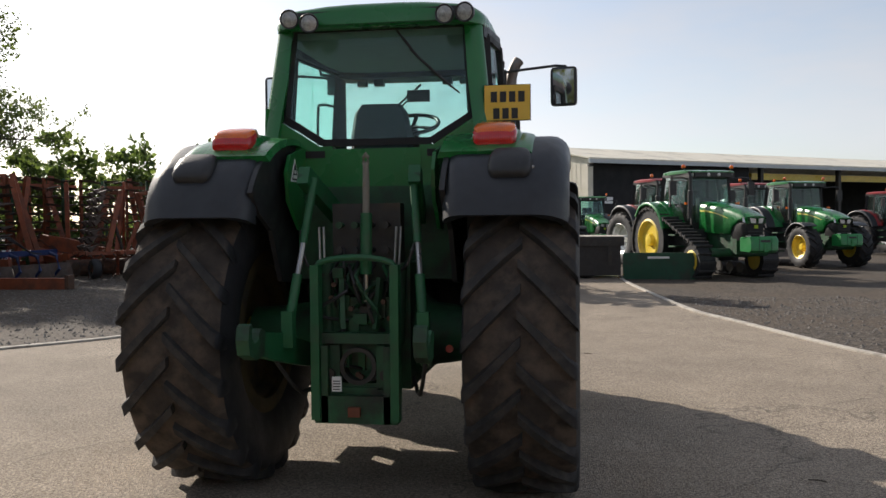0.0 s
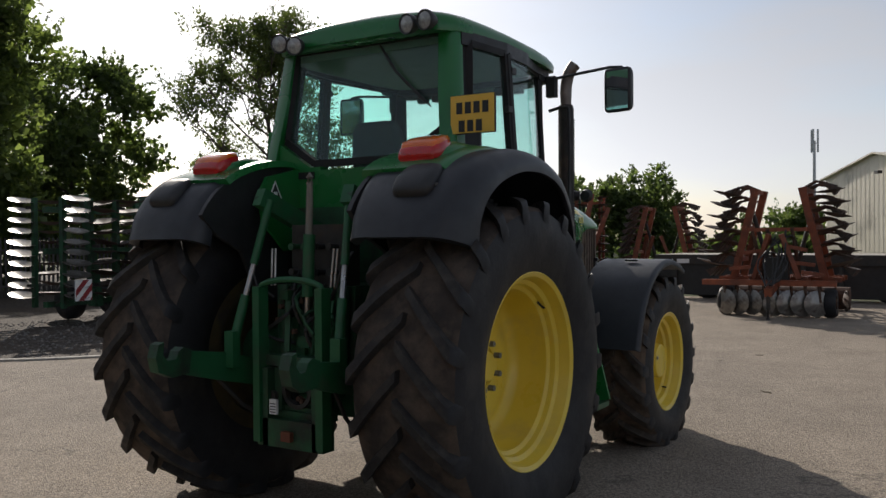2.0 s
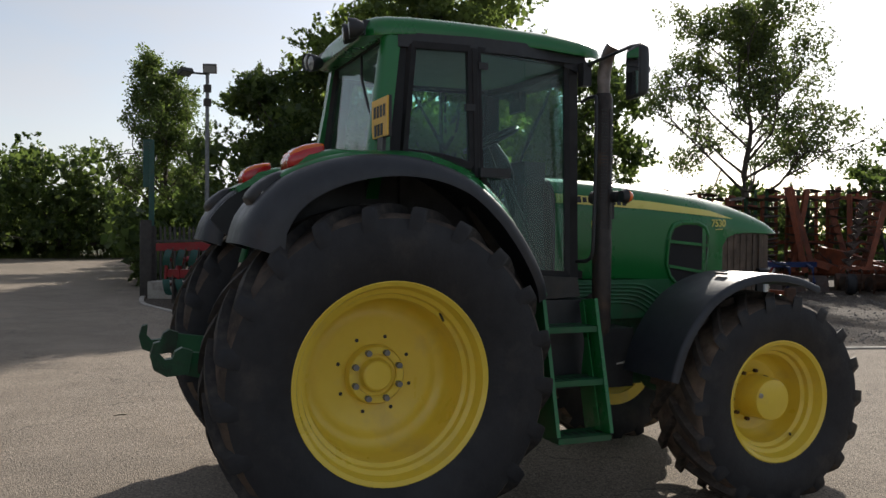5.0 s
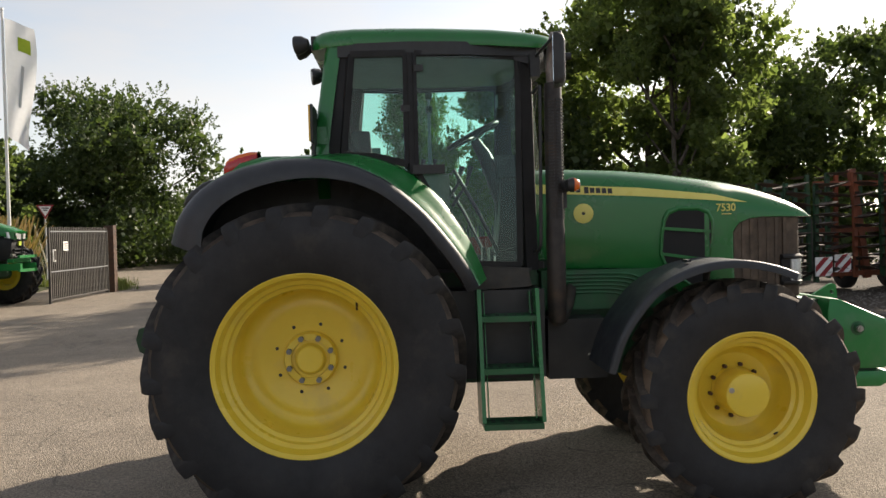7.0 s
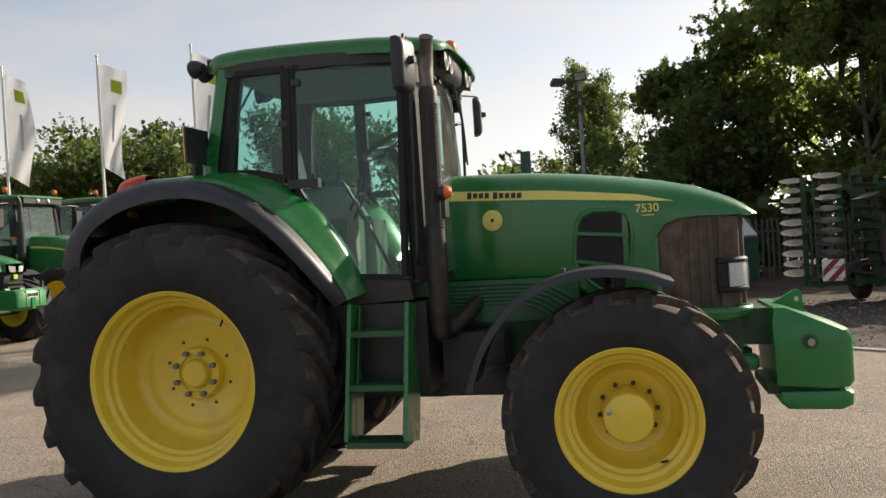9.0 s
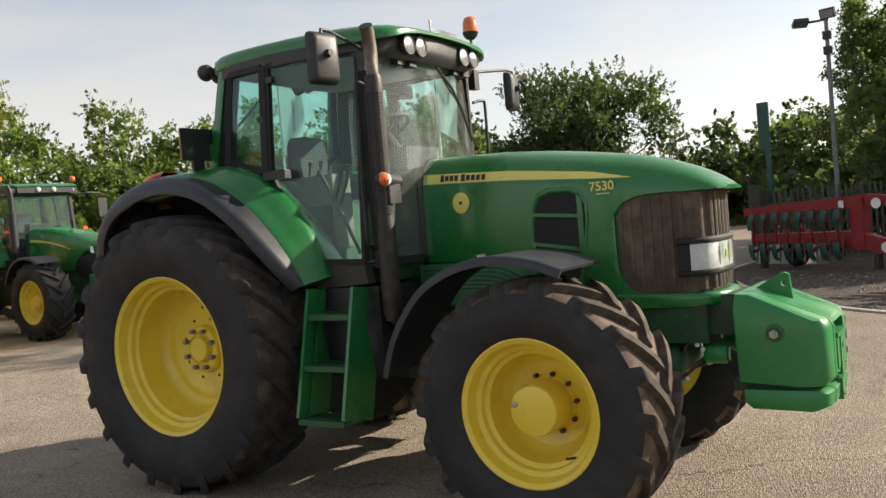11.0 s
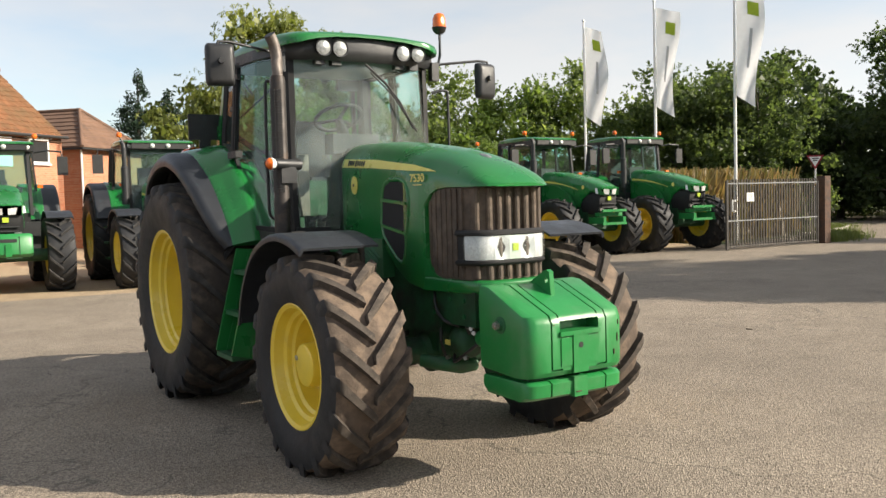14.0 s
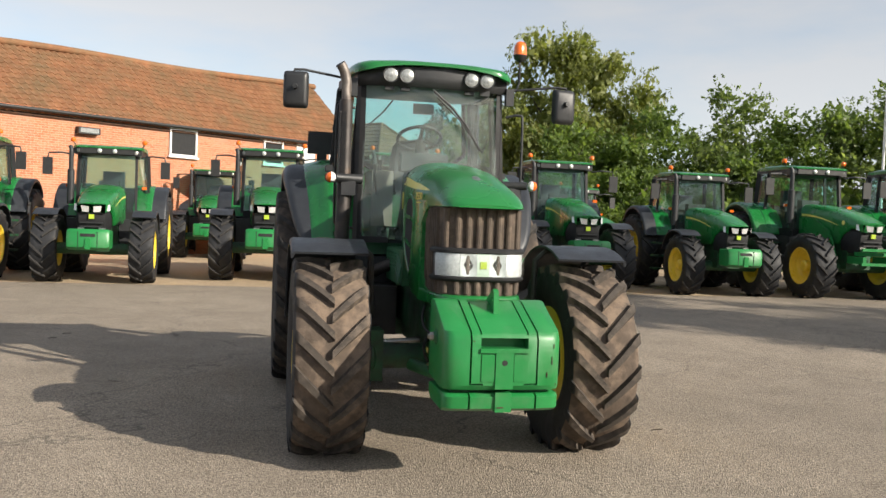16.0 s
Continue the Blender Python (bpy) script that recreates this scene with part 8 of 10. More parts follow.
# ---- trees and hedges ----
def leaves(rng, centres, radii, n, size, slim=0.55, droop=0.0, shell=0.45, twig=0.0, per=22):
    """n small leaves through the outer part of soft clumps, strung along short twigs; returns vertices and faces."""
    C, Rr = np.array(centres), np.array(radii)
    vol = Rr.prod(axis=1) ** (2 / 3)
    ns = max(n // per, 1) if twig else n
    pick = rng.choice(len(C), ns, p=vol / vol.sum())
    d = rng.normal(size=(ns, 3))
    d /= np.linalg.norm(d, axis=1)[:, None]
    r = shell + (1 - shell) * rng.random(ns) ** 0.6
    r += rng.normal(0, 0.09, ns)
    p = C[pick] + d * Rr[pick] * r[:, None]
    if twig:
        # each twig grows outward and up, or hangs
        g = d + rng.normal(0, 0.45, (ns, 3)) + np.array((0, 0, 0.45 - droop))
        g /= np.linalg.norm(g, axis=1)[:, None]
        ln = twig * rng.uniform(0.4, 1.3, ns)
        k = rng.integers(ns, size=n)
        u = rng.random(n)
        p = p[k] + g[k] * (ln[k] * (u - 0.35))[:, None] + rng.normal(0, 0.16, (n, 3)) * (ln[k] * (1.15 - u))[:, None]
        d = g[k]
    a = rng.normal(size=(n, 3)) + d * 0.5
    a[:, 2] -= droop
    a /= np.linalg.norm(a, axis=1)[:, None]
    b = np.cross(a, rng.normal(size=(n, 3)))
    b /= np.linalg.norm(b, axis=1)[:, None]
    s = size * rng.uniform(0.6, 1.35, n)[:, None]
    k = np.cross(a, b) * s * 0.18
    v = np.empty((n, 4, 3))
    v[:, 0], v[:, 1], v[:, 2], v[:, 3] = p - a * s * 0.5, p + b * s * slim * 0.5 + k, p + a * s * 0.5, p - b * s * slim * 0.5 + k
    f = np.arange(n * 4).reshape(n, 4)
    return v.reshape(-1, 3), f


def leaf_object(name, v, f, mat, parent, label="", kind=""):
    me = bpy.data.meshes.new(name)
    me.vertices.add(len(v))
    me.vertices.foreach_set("co", v.astype(np.float32).ravel())
    me.loops.add(f.size)
    me.loops.foreach_set("vertex_index", f.astype(np.int32).ravel())
    me.polygons.add(len(f))
    me.polygons.foreach_set("loop_start", np.arange(0, f.size, 4, dtype=np.int32))
    me.polygons.foreach_set("loop_total", np.full(len(f), 4, dtype=np.int32))
    me.update(calc_edges=True)
    me.materials.append(mat)
    ob = new(name, me)
    ob.parent = parent
    return tagged(ob, label=label, kind=kind)


def tree(x, y, h, r, label, leaf="leaf", n=16000, size=0.16, low=0.25, blobs=26, blob_r=0.36, trunk=0.16, seed=1, flat=1.0, droop=0.0, slim=0.55, shell=0.45, top=1.0, group="trees", name="tree"):
    """A tapered trunk, limbs that reach into the crown, and many small leaves in uneven clumps."""
    rng = np.random.default_rng(seed)
    T = thing(name, pose(x, y, -0.03), label, "tree", group)
    zc, rz = h * (low + 1) / 2, h * (1 - low) / 2
    C, R = [], []
    if low < 0.1:
        # boughs that reach down to the ground all round
        for k in range(12):
            a, q = 2 * math.pi * (k + rng.random() * 0.7) / 12, r * rng.uniform(0.45, 0.8)
            w = blob_r * r * rng.uniform(0.7, 1.1)
            C.append(np.array((q * math.cos(a), q * math.sin(a), h * rng.uniform(0.10, 0.26))))
            R.append((w, w, w * 0.9))
        blobs += 12
    while len(C) < blobs:
        d = rng.normal(size=3)
        d /= np.linalg.norm(d)
        q = rng.random() ** 0.45
        c = np.array((d[0] * r * q, d[1] * r * q, zc + d[2] * rz * q))
        w = blob_r * r * rng.uniform(0.6, 1.25)
        lim = 1 - 0.55 * max((c[2] - zc) / rz, 0) ** 1.5 * top
        if math.hypot(c[0], c[1]) > r * lim * 0.85 or c[2] + w * 0.8 > h * 1.03:
            continue
        C.append(c), R.append((w * rng.uniform(0.8, 1.25), w * rng.uniform(0.8, 1.25), w * flat * rng.uniform(0.65, 1.0)))
    bm = bmesh.new()
    lean = rng.normal(0, 0.02 * h, 2)
    fork = h * (low + 0.12)
    spine = [(0, 0, 0), (lean[0] * 0.3, lean[1] * 0.3, fork * 0.5), (lean[0], lean[1], fork), (lean[0] * 1.6, lean[1] * 1.6, h * 0.62), (lean[0] * 2, lean[1] * 2, h * 0.88)]
    tube(bm, smooth_path(spine, 3), [trunk * (1.35 - 0.35 * min(i / 3, 1)) * (1 - 0.085 * i) for i in range(13)], 9)
    for i in range(min(blobs, 22)):
        c = C[i]
        z0 = float(np.clip(c[2] - rng.uniform(0.25, 0.5) * math.hypot(c[0], c[1]) - 0.1 * h, fork * 0.75, h * 0.8))
        f = z0 / h
        s0 = (lean[0] * 1.6 * f, lean[1] * 1.6 * f, z0)
        mid = (c[0] * 0.45 + rng.normal(0, 0.12), c[1] * 0.45 + rng.normal(0, 0.12), z0 + (c[2] - z0) * 0.35)
        w = trunk * rng.uniform(0.25, 0.45)
        tube(bm, smooth_path([s0, mid, tuple(c), tuple(c + rng.normal(0, 0.3, 3) * blob_r * r)], 2), [w, w * 0.85, w * 0.65, w * 0.5, w * 0.32, w * 0.2, w * 0.1], 5)
    part("trunk", bm, M["bark"], T, "grey-brown bark", 60)
    twig = 0.34 + 0.045 * r
    v, f = leaves(rng, C, R, int(n * 1.0), size * 1.15, slim, droop, shell, twig, 18)
    # broad inner sprays that close the crown
    w, g = leaves(rng, C, np.array(R) * 0.7, int(n * 0.2), size * 2.3, 0.8, droop, 0.05)
    v, f = np.concatenate((v, w)), np.arange((len(v) + len(w))).reshape(-1, 4)
    leaf_object("crown", v, f, M[leaf], T, "leafy crown", "stuff")
    return T


def limbed_tree(x, y, h, r, label, leaf, seed, low=0.28, limbs=13, rise=0.75, n=24000, size=0.14, clump=0.34, trunk=0.17):
    """An open tree: limbs, branches and twigs that show, with leaves in small clumps on the twigs."""
    rng = np.random.default_rng(seed)
    T = thing("tree", pose(x, y, -0.03), label, "tree", "trees")
    bm = bmesh.new()
    sway = [np.array((rng.normal(0, 0.12) * k, rng.normal(0, 0.12) * k, h * 0.92 * k / 5)) for k in range(6)]
    tube(bm, smooth_path([tuple(q) for q in sway], 3), [trunk * (1.15 - 1.12 * i / 15) for i in range(16)], 9)
    C = []

    def grow(p, d, ln, w, level):
        mid = p + d * ln * 0.5 + rng.normal(0, 0.05, 3) * ln
        end = p + d * ln + np.array((0, 0, 0.12 * ln)) + rng.normal(0, 0.06, 3) * ln
        tube(bm, [tuple(p), tuple(mid), tuple(end)], (w, w * 0.7, w * 0.4), 5)
        if level == 2:
            C.extend((end, mid))
            return
        for k in range(5 if level == 0 else 4):
            f = 0.35 + 0.65 * (k + rng.random()) / (5 if level == 0 else 4)
            q = p + (mid - p) * f * 2 if f < 0.5 else mid + (end - mid) * (f * 2 - 1)
            e = d * 0.6 + rng.normal(0, 0.62, 3) + np.array((0, 0, 0.2))
            grow(q, e / np.linalg.norm(e), ln * rng.uniform(0.38, 0.58), w * 0.5, level + 1)

    for i in range(limbs):
        f = (i + rng.random() * 0.6) / limbs
        z = h * (low + (0.86 - low) * f)
        k = min(int(z / (h * 0.92) * 5), 4)
        p = sway[k] + (sway[k + 1] - sway[k]) * (z / (h * 0.92) * 5 - k)
        a = 2.4 * i + rng.normal(0, 0.3)
        up = rise * (0.75 + 0.7 * f)
        d = np.array((math.cos(a), math.sin(a), up))
        ln = r * (1.0 - 0.45 * f) * rng.uniform(0.8, 1.1) / math.hypot(1, up) * 1.1
        grow(p, d / np.linalg.norm(d), ln, trunk * (0.42 - 0.24 * f), 0)
    part("trunk", bm, M["bark"], T, "grey-brown bark", 60)
    C = [c for c in C if c[2] < h]
    R = [tuple(rng.uniform(0.6, 1.3, 3) * clump) for c in C]
    v, f = leaves(rng, C, R, n, size, 0.6, 0.2, 0.1)
    leaf_object("crown", v, f, M[leaf], T, "open leafy crown", "stuff")
    return T


limbed_tree(-23.3, 23.9, 11.5, 4.9, "tall thin-leaved ash tree with open branches", "leaf_ash", 11, 0.24, 19, 0.75, 25000, 0.155, 0.44, 0.18)
limbed_tree(-34.4, 1.4, 9.6, 3.0, "slim dark tree beside the lamp post", "leaf_dark", 16, 0.16, 22, 0.9, 26000, 0.14, 0.36, 0.16)
tree(-29.0, 15.6, 8.8, 3.6, "round dark broadleaf tree behind the machines", "leaf_dark", 16000, 0.16, 0.12, 40, 0.30, 0.15, 12)
tree(-27.6, 5.6, 8.8, 3.7, "big dark broadleaf tree beside the entrance", "leaf_dark", 34000, 0.14, 0.08, 60, 0.26, 0.24, 13)
tree(-27.5, 10.3, 16.6, 5.7, "big dark broadleaf tree with a ragged crown", "leaf", 54000, 0.155, 0.08, 110, 0.22, 0.28, 14, top=0.5)
tree(-23.4, 10.4, 13.4, 2.6, "tall dark broadleaf tree at the fence", "leaf", 22000, 0.13, 0.1, 44, 0.32, 0.2, 26)
tree(-30.8, 19.6, 10.6, 4.3, "dark broadleaf tree behind the machines", "leaf_dark", 24000, 0.16, 0.1, 50, 0.26, 0.18, 15)
tree(-25.2, 3.6, 5.4, 3.0, "low dark bushy tree by the lamp post", "leaf_dark", 14000, 0.15, 0.02, 30, 0.34, 0.14, 24)
tree(-45.0, -23.0, 8.6, 4.6, "dark green tree between the road and the gate", "leaf_deep", 18000, 0.21, 0.05, 34, 0.32, 0.22, 25)
tree(-43.7, -16.2, 11.0, 6.7, "broad round dark tree beyond the gate", "leaf_deep", 66000, 0.145, 0.06, 44, 0.32, 0.3, 17, top=0.7)
tree(-37.5, -25.5, 9.6, 5.6, "broad green tree beyond the gate", "leaf_deep", 42000, 0.15, 0.06, 36, 0.34, 0.25, 18)
tree(-47.0, -30.0, 11.0, 6.0, "dark tree beyond the road", "leaf_deep", 18000, 0.24, 0.05, 34, 0.34, 0.25, 19)
tree(-50.5, -3.2, 7.0, 5.0, "leafy dark tree at the bend of the road", "leaf_dark", 17000, 0.19, 0.03, 40, 0.3, 0.2, 27)
tree(-54.0, -12.6, 6.4, 5.0, "low dark tree across the road", "leaf_deep", 16000, 0.18, 0.03, 36, 0.3, 0.2, 28)
tree(-56.0, -8.0, 8.0, 5.5, "dark tree across the road", "leaf_deep", 16000, 0.26, 0.05, 30, 0.36, 0.25, 20)
tree(-55.0, 3.0, 5.8, 4.5, "leafy tree across the road", "leaf", 12000, 0.26, 0.05, 26, 0.36, 0.2, 21)
tree(-15.8, -39.5, 12.6, 6.2, "tall pale willow with hanging branches", "leaf_willow", 56000, 0.16, 0.12, 90, 0.20, 0.3, 22, 1.5, 1.6, 0.32, 0.3, 0.25)
tree(-10.8, -40.0, 8.0, 3.6, "pale willow with hanging branches", "leaf_willow", 12000, 0.20, 0.1, 34, 0.26, 0.2, 23, 1.5, 1.4, 0.32, 0.3)
for i, (x, y, h, r, lf) in enumerate(((-14.2, -33.0, 7.4, 3.2, "leaf_light"), (-17.6, -31.6, 8.2, 3.2, "leaf_light"), (-21.0, -30.6, 8.7, 3.4, "leaf"), (-24.6, -28.2, 8.0, 3.2, "leaf_light"), (-27.6, -25.6, 9.0, 3.4, "leaf"), (-30.6, -22.8, 9.0, 3.6, "leaf_dark"), (-33.0, -19.8, 9.0, 3.4, "leaf_dark"), (-20.0, -26.6, 5.2, 2.6, "leaf_light"), (-14.5, -27.5, 4.6, 2.4, "leaf_light"), (-10.0, -27.8, 4.4, 2.2, "leaf_light"))):
    tree(x, y, h, r * 1.25, "bushy green tree in the boundary row", lf, 24000, 0.125, 0.02, 46, 0.27, 0.14, 30 + i, group="boundary trees")
for i, (x, y, h, r) in enumerate(((-24.4, 32.6, 6.3, 2.5), (-20.8, 35.6, 6.2, 2.7), (-17.4, 38.4, 6.3, 2.5), (-28.6, 30.0, 4.6, 2.6), (-18.2, 46.0, 5.9, 2.8), (-16.2, 47.5, 5.2, 2.4), (-14.6, 48.5, 6.9, 2.7), (-8.6, 62.0, 4.6, 3.0))):
    tree(x, y, h, r * 1.2, "small dark broadleaf tree beyond the machines", "leaf_dark", 11000, 0.155, 0.02, 48, 0.27, 0.13, 50 + i, top=0.35, group="far trees")


def conifer(x, y, h, r, seed):
    rng = np.random.default_rng(seed)
    T = thing("conifer", pose(x, y, -0.03), "dark narrow conifer behind the buildings", "tree", "conifers")
    bm = tube(bmesh.new(), [(0, 0, 0), (0.05, 0, h * 0.5), (0, 0.05, h * 0.98)], (0.22, 0.13, 0.03), 8)
    C, R = [], []
    for k in range(74):
        f = rng.random() ** 0.9
        a = rng.uniform(0, 2 * math.pi)
        rr = r * (1 - f) * rng.uniform(0.5, 1.0) + 0.1
        z = h * (0.12 + 0.86 * f)
        C.append((rr * math.cos(a), rr * math.sin(a), z)), R.append((0.42 * r * (1.15 - f), 0.42 * r * (1.15 - f), 0.5))
        tube(bm, [(0, 0, z + 0.2), (rr * math.cos(a), rr * math.sin(a), z)], (0.035, 0.01), 5)
    part("trunk", bm, M["bark"], T, smooth=60)
    v, f = leaves(rng, C, R, 11000, 0.30, 0.32, 0.4, 0.1)
    leaf_object("crown", v, f, M["needle"], T, "dark needles", "stuff")


conifer(-10.6, -50.0, 10.6, 3.4, 71)
conifer(-13.0, -51.5, 9.8, 3.2, 72)


def hedge(line, h, w, label, leaf, per_m, size, seed):
    rng = np.random.default_rng(seed)
    ob = thing("hedge", Matrix.Identity(4), label, "hedge")
    C, R = [], []
    for a, b in zip(line, line[1:]):
        L = math.dist(a, b)
        for k in range(max(2, int(L / 0.9))):
            f = (k + rng.random()) / max(2, int(L / 0.9))
            for z in np.arange(0.35 * h, h, 0.4 * h):
                hh = z * rng.uniform(0.75, 1.15)
                C.append((a[0] + (b[0] - a[0]) * f + rng.normal(0, w * 0.22), a[1] + (b[1] - a[1]) * f + rng.normal(0, w * 0.22), hh))
                R.append((w * rng.uniform(0.35, 0.6), w * rng.uniform(0.35, 0.6), h * rng.uniform(0.25, 0.42)))
    total = sum(math.dist(a, b) for a, b in zip(line, line[1:]))
    v, f = leaves(rng, C, R, int(total * per_m * 1.05), size, 0.6, 0.0, 0.3, 0.4)
    w, g = leaves(rng, C, np.array(R) * 0.75, int(total * per_m * 0.3), size * 2.6, 0.8, 0.0, 0.05)
    v = np.concatenate((v, w))
    keep = v.reshape(-1, 4, 3)[:, :, 2].min(axis=1) > -0.03
    v = v.reshape(-1, 4, 3)[keep].reshape(-1, 3)
    leaf_object("foliage", v, np.arange(len(v)).reshape(-1, 4), M[leaf], ob, "dense leaves", "stuff")
    bm = bmesh.new()
    for a, b in zip(line, line[1:]):
        for k in range(int(math.dist(a, b) / 1.2)):
            f = (k + 0.5) / int(math.dist(a, b) / 1.2)
            p = (a[0] + (b[0] - a[0]) * f, a[1] + (b[1] - a[1]) * f)
            tube(bm, [(p[0], p[1], -0.03), (p[0] + 0.1, p[1], h * 0.4), (p[0] - 0.1, p[1] + 0.1, h * 0.8)], (0.05, 0.035, 0.01), 5)
    part("stem", bm, M["bark"], ob, kind="stuff")
    return ob


hedge([(-22.8, 1.5), (-24.5, 8.0), (-24.0, 15.0), (-25.0, 22.0), (-29, 30)], 2.6, 2.2, "dark hedge behind the fence", "leaf_dark", 520, 0.16, 81)
hedge([(-52.0, -42.0), (-52.5, -20.0), (-54.0, -4.0), (-56.0, 10.0)], 3.6, 3.0, "dark hedge along the far side of the road", "leaf_deep", 420, 0.24, 82)
hedge([(-25.5, 22), (-20, 30.5), (-11, 33.5), (-4, 36.5)], 1.1, 1.6, "dark hedge behind the rows of machines", "leaf_dark", 700, 0.17, 87)
hedge([(-40, 28), (-36, 36), (-28, 43.5), (-17, 49), (-5, 56)], 2.0, 2.4, "low hedge beyond the machines", "leaf_dark", 330, 0.22, 83)
hedge([(-22.5, -20.5), (-26.0, -17.5), (-33, -17.8), (-36.5, -26)], 1.5, 2.0, "low bank of bushes behind the gate", "leaf", 420, 0.14, 84)
hedge([(-7.5, -31.5), (-12.0, -30.0), (-18.0, -27.5), (-24, -24.5)], 3.4, 2.6, "light green hedge behind the parked tractors", "leaf_light", 620, 0.15, 85)
hedge([(-21.5, -0.2), (-30, 0.8), (-46, 2.4)], 2.3, 1.8, "dark hedge beside the entrance road", "leaf_dark", 420, 0.17, 86)


def blades(name, n, area, h, mat, label, seed):
    """Grass: thin blades over a patch (x0, x1, y0, y1 along a slanted strip)."""
    rng = np.random.default_rng(seed)
    (ax, ay), (bx, by), w = area
    t, u = rng.random(n), rng.normal(0, 0.4, n) * w
    L = math.hypot(bx - ax, by - ay)
    nx, ny = -(by - ay) / L, (bx - ax) / L
    p = np.stack((ax + (bx - ax) * t + nx * u, ay + (by - ay) * t + ny * u, np.full(n, -0.03)), 1)
    hh = h * rng.uniform(0.45, 1.15, n)
    a = rng.uniform(0, 2 * math.pi, n)
    s = np.stack((np.cos(a), np.sin(a), np.zeros(n)), 1) * 0.012 * max(h / 0.4, 1)
    lean = rng.normal(0, 0.22, (n, 2)) * hh[:, None]
    topv = p + np.stack((lean[:, 0], lean[:, 1], hh), 1)
    v = np.empty((n, 4, 3))
    v[:, 0], v[:, 1], v[:, 2], v[:, 3] = p - s, p + s, topv + s * 0.3, topv - s * 0.3
    ob = leaf_object(name, v.reshape(-1, 3), np.arange(n * 4).reshape(n, 4), mat, None)
    return tagged(ob, label, "grass", kind="stuff")


blades("grass", 5200, ((-26.3, -13.2), (-33.5, -16.0), 1.3), 0.22, M["grass"], "short green verge grass by the gate", 91)
blades("grass", 2600, ((-22.3, -9.3), (-25.6, -10.2), 0.9), 0.34, M["grass"], "bright green grass tuft beside the wooden pier", 94)
blades("dry_grass", 12000, ((-19.8, -14.8), (-27.2, -15.9), 2.2), 2.35, M["straw"], "tall dry reddish grass behind the gate", 92)
blades("grass", 6000, ((-48.5, -36.0), (-50.5, 6.0), 2.2), 0.5, M["grass"], "rough roadside grass below the hedge", 93)
tagged(part("verge_kerb", loft(bmesh.new(), [[(x, y, -0.03), (x - 0.06, y + 0.13, -0.03), (x - 0.06, y + 0.13, 0.10), (x, y, 0.10)] for x, y in ((-25.8, -12.4), (-28.0, -12.9), (-31.0, -14.0), (-33.2, -15.2))]), M["concrete"]), "low concrete kerb along the verge", "kerb", kind="structure")

# ---- fence, gate, sign, poles ----
def palisade(line, h, label, mat, step=0.16):
    f = thing("fence", Matrix.Identity(4), label, "fence")
    pale = None
    for a, b in zip(line, line[1:]):
        L = math.dist(a, b)
        ang = math.degrees(math.atan2(b[1] - a[1], b[0] - a[0]))
        for k in range(int(L / step)):
            u = (k + 0.5) * step / L
            m = pose(a[0] + (b[0] - a[0]) * u, a[1] + (b[1] - a[1]) * u, 0, 0, random.uniform(-0.8, 0.8), ang)
            if pale is None:
                bm = prism(bmesh.new(), [(-0.035, 0), (0.035, 0), (0.035, h - 0.06), (0, h), (-0.035, h - 0.06)], 1, -0.012, 0.012)
                pale = part("pale", bm, mat, f)
                pale.matrix_basis = m
            else:
                again(pale, m)
        for z in (0.35, h - 0.4):
            bm = bmesh.new()
            bar(bm, (*a, z), (*b, z), 0.05, 0.06)
            part("rail", bm, mat, f)
        for k in range(int(L / 2.6) + 1):
            u = min(k * 2.6 / L, 1)
            px_, py_ = a[0] + (b[0] - a[0]) * u, a[1] + (b[1] - a[1]) * u
            part("post", boxes((px_ - 0.05, px_ + 0.05, py_ - 0.05, py_ + 0.05, -0.03, h)), mat, f)
    return f


palisade([(-18.4, -0.1), (-20.6, 3.0), (-21.6, 8.5), (-21.8, 15.0)], 1.85, "dark weathered palisade fence along the yard", M["fence"])
palisade([(-19.3, -14.1), (-27.4, -15.3)], 1.98, "dark brown palisade fence before the dry grass", M["fence_dark"], 0.125)
gp = thing("gate_post", pose(-18.2, -0.3, 0), "thick dark wooden gate post", "gate post")
part("post", boxes((-0.14, 0.14, -0.14, 0.14, -0.03, 2.0), bevel=0.02), M["fence"], gp)
part("panel", boxes((-0.9, -0.14, -0.04, 0.04, 0.05, 1.85), bevel=0.01), M["fence"], gp, "dark boarded gate leaf")


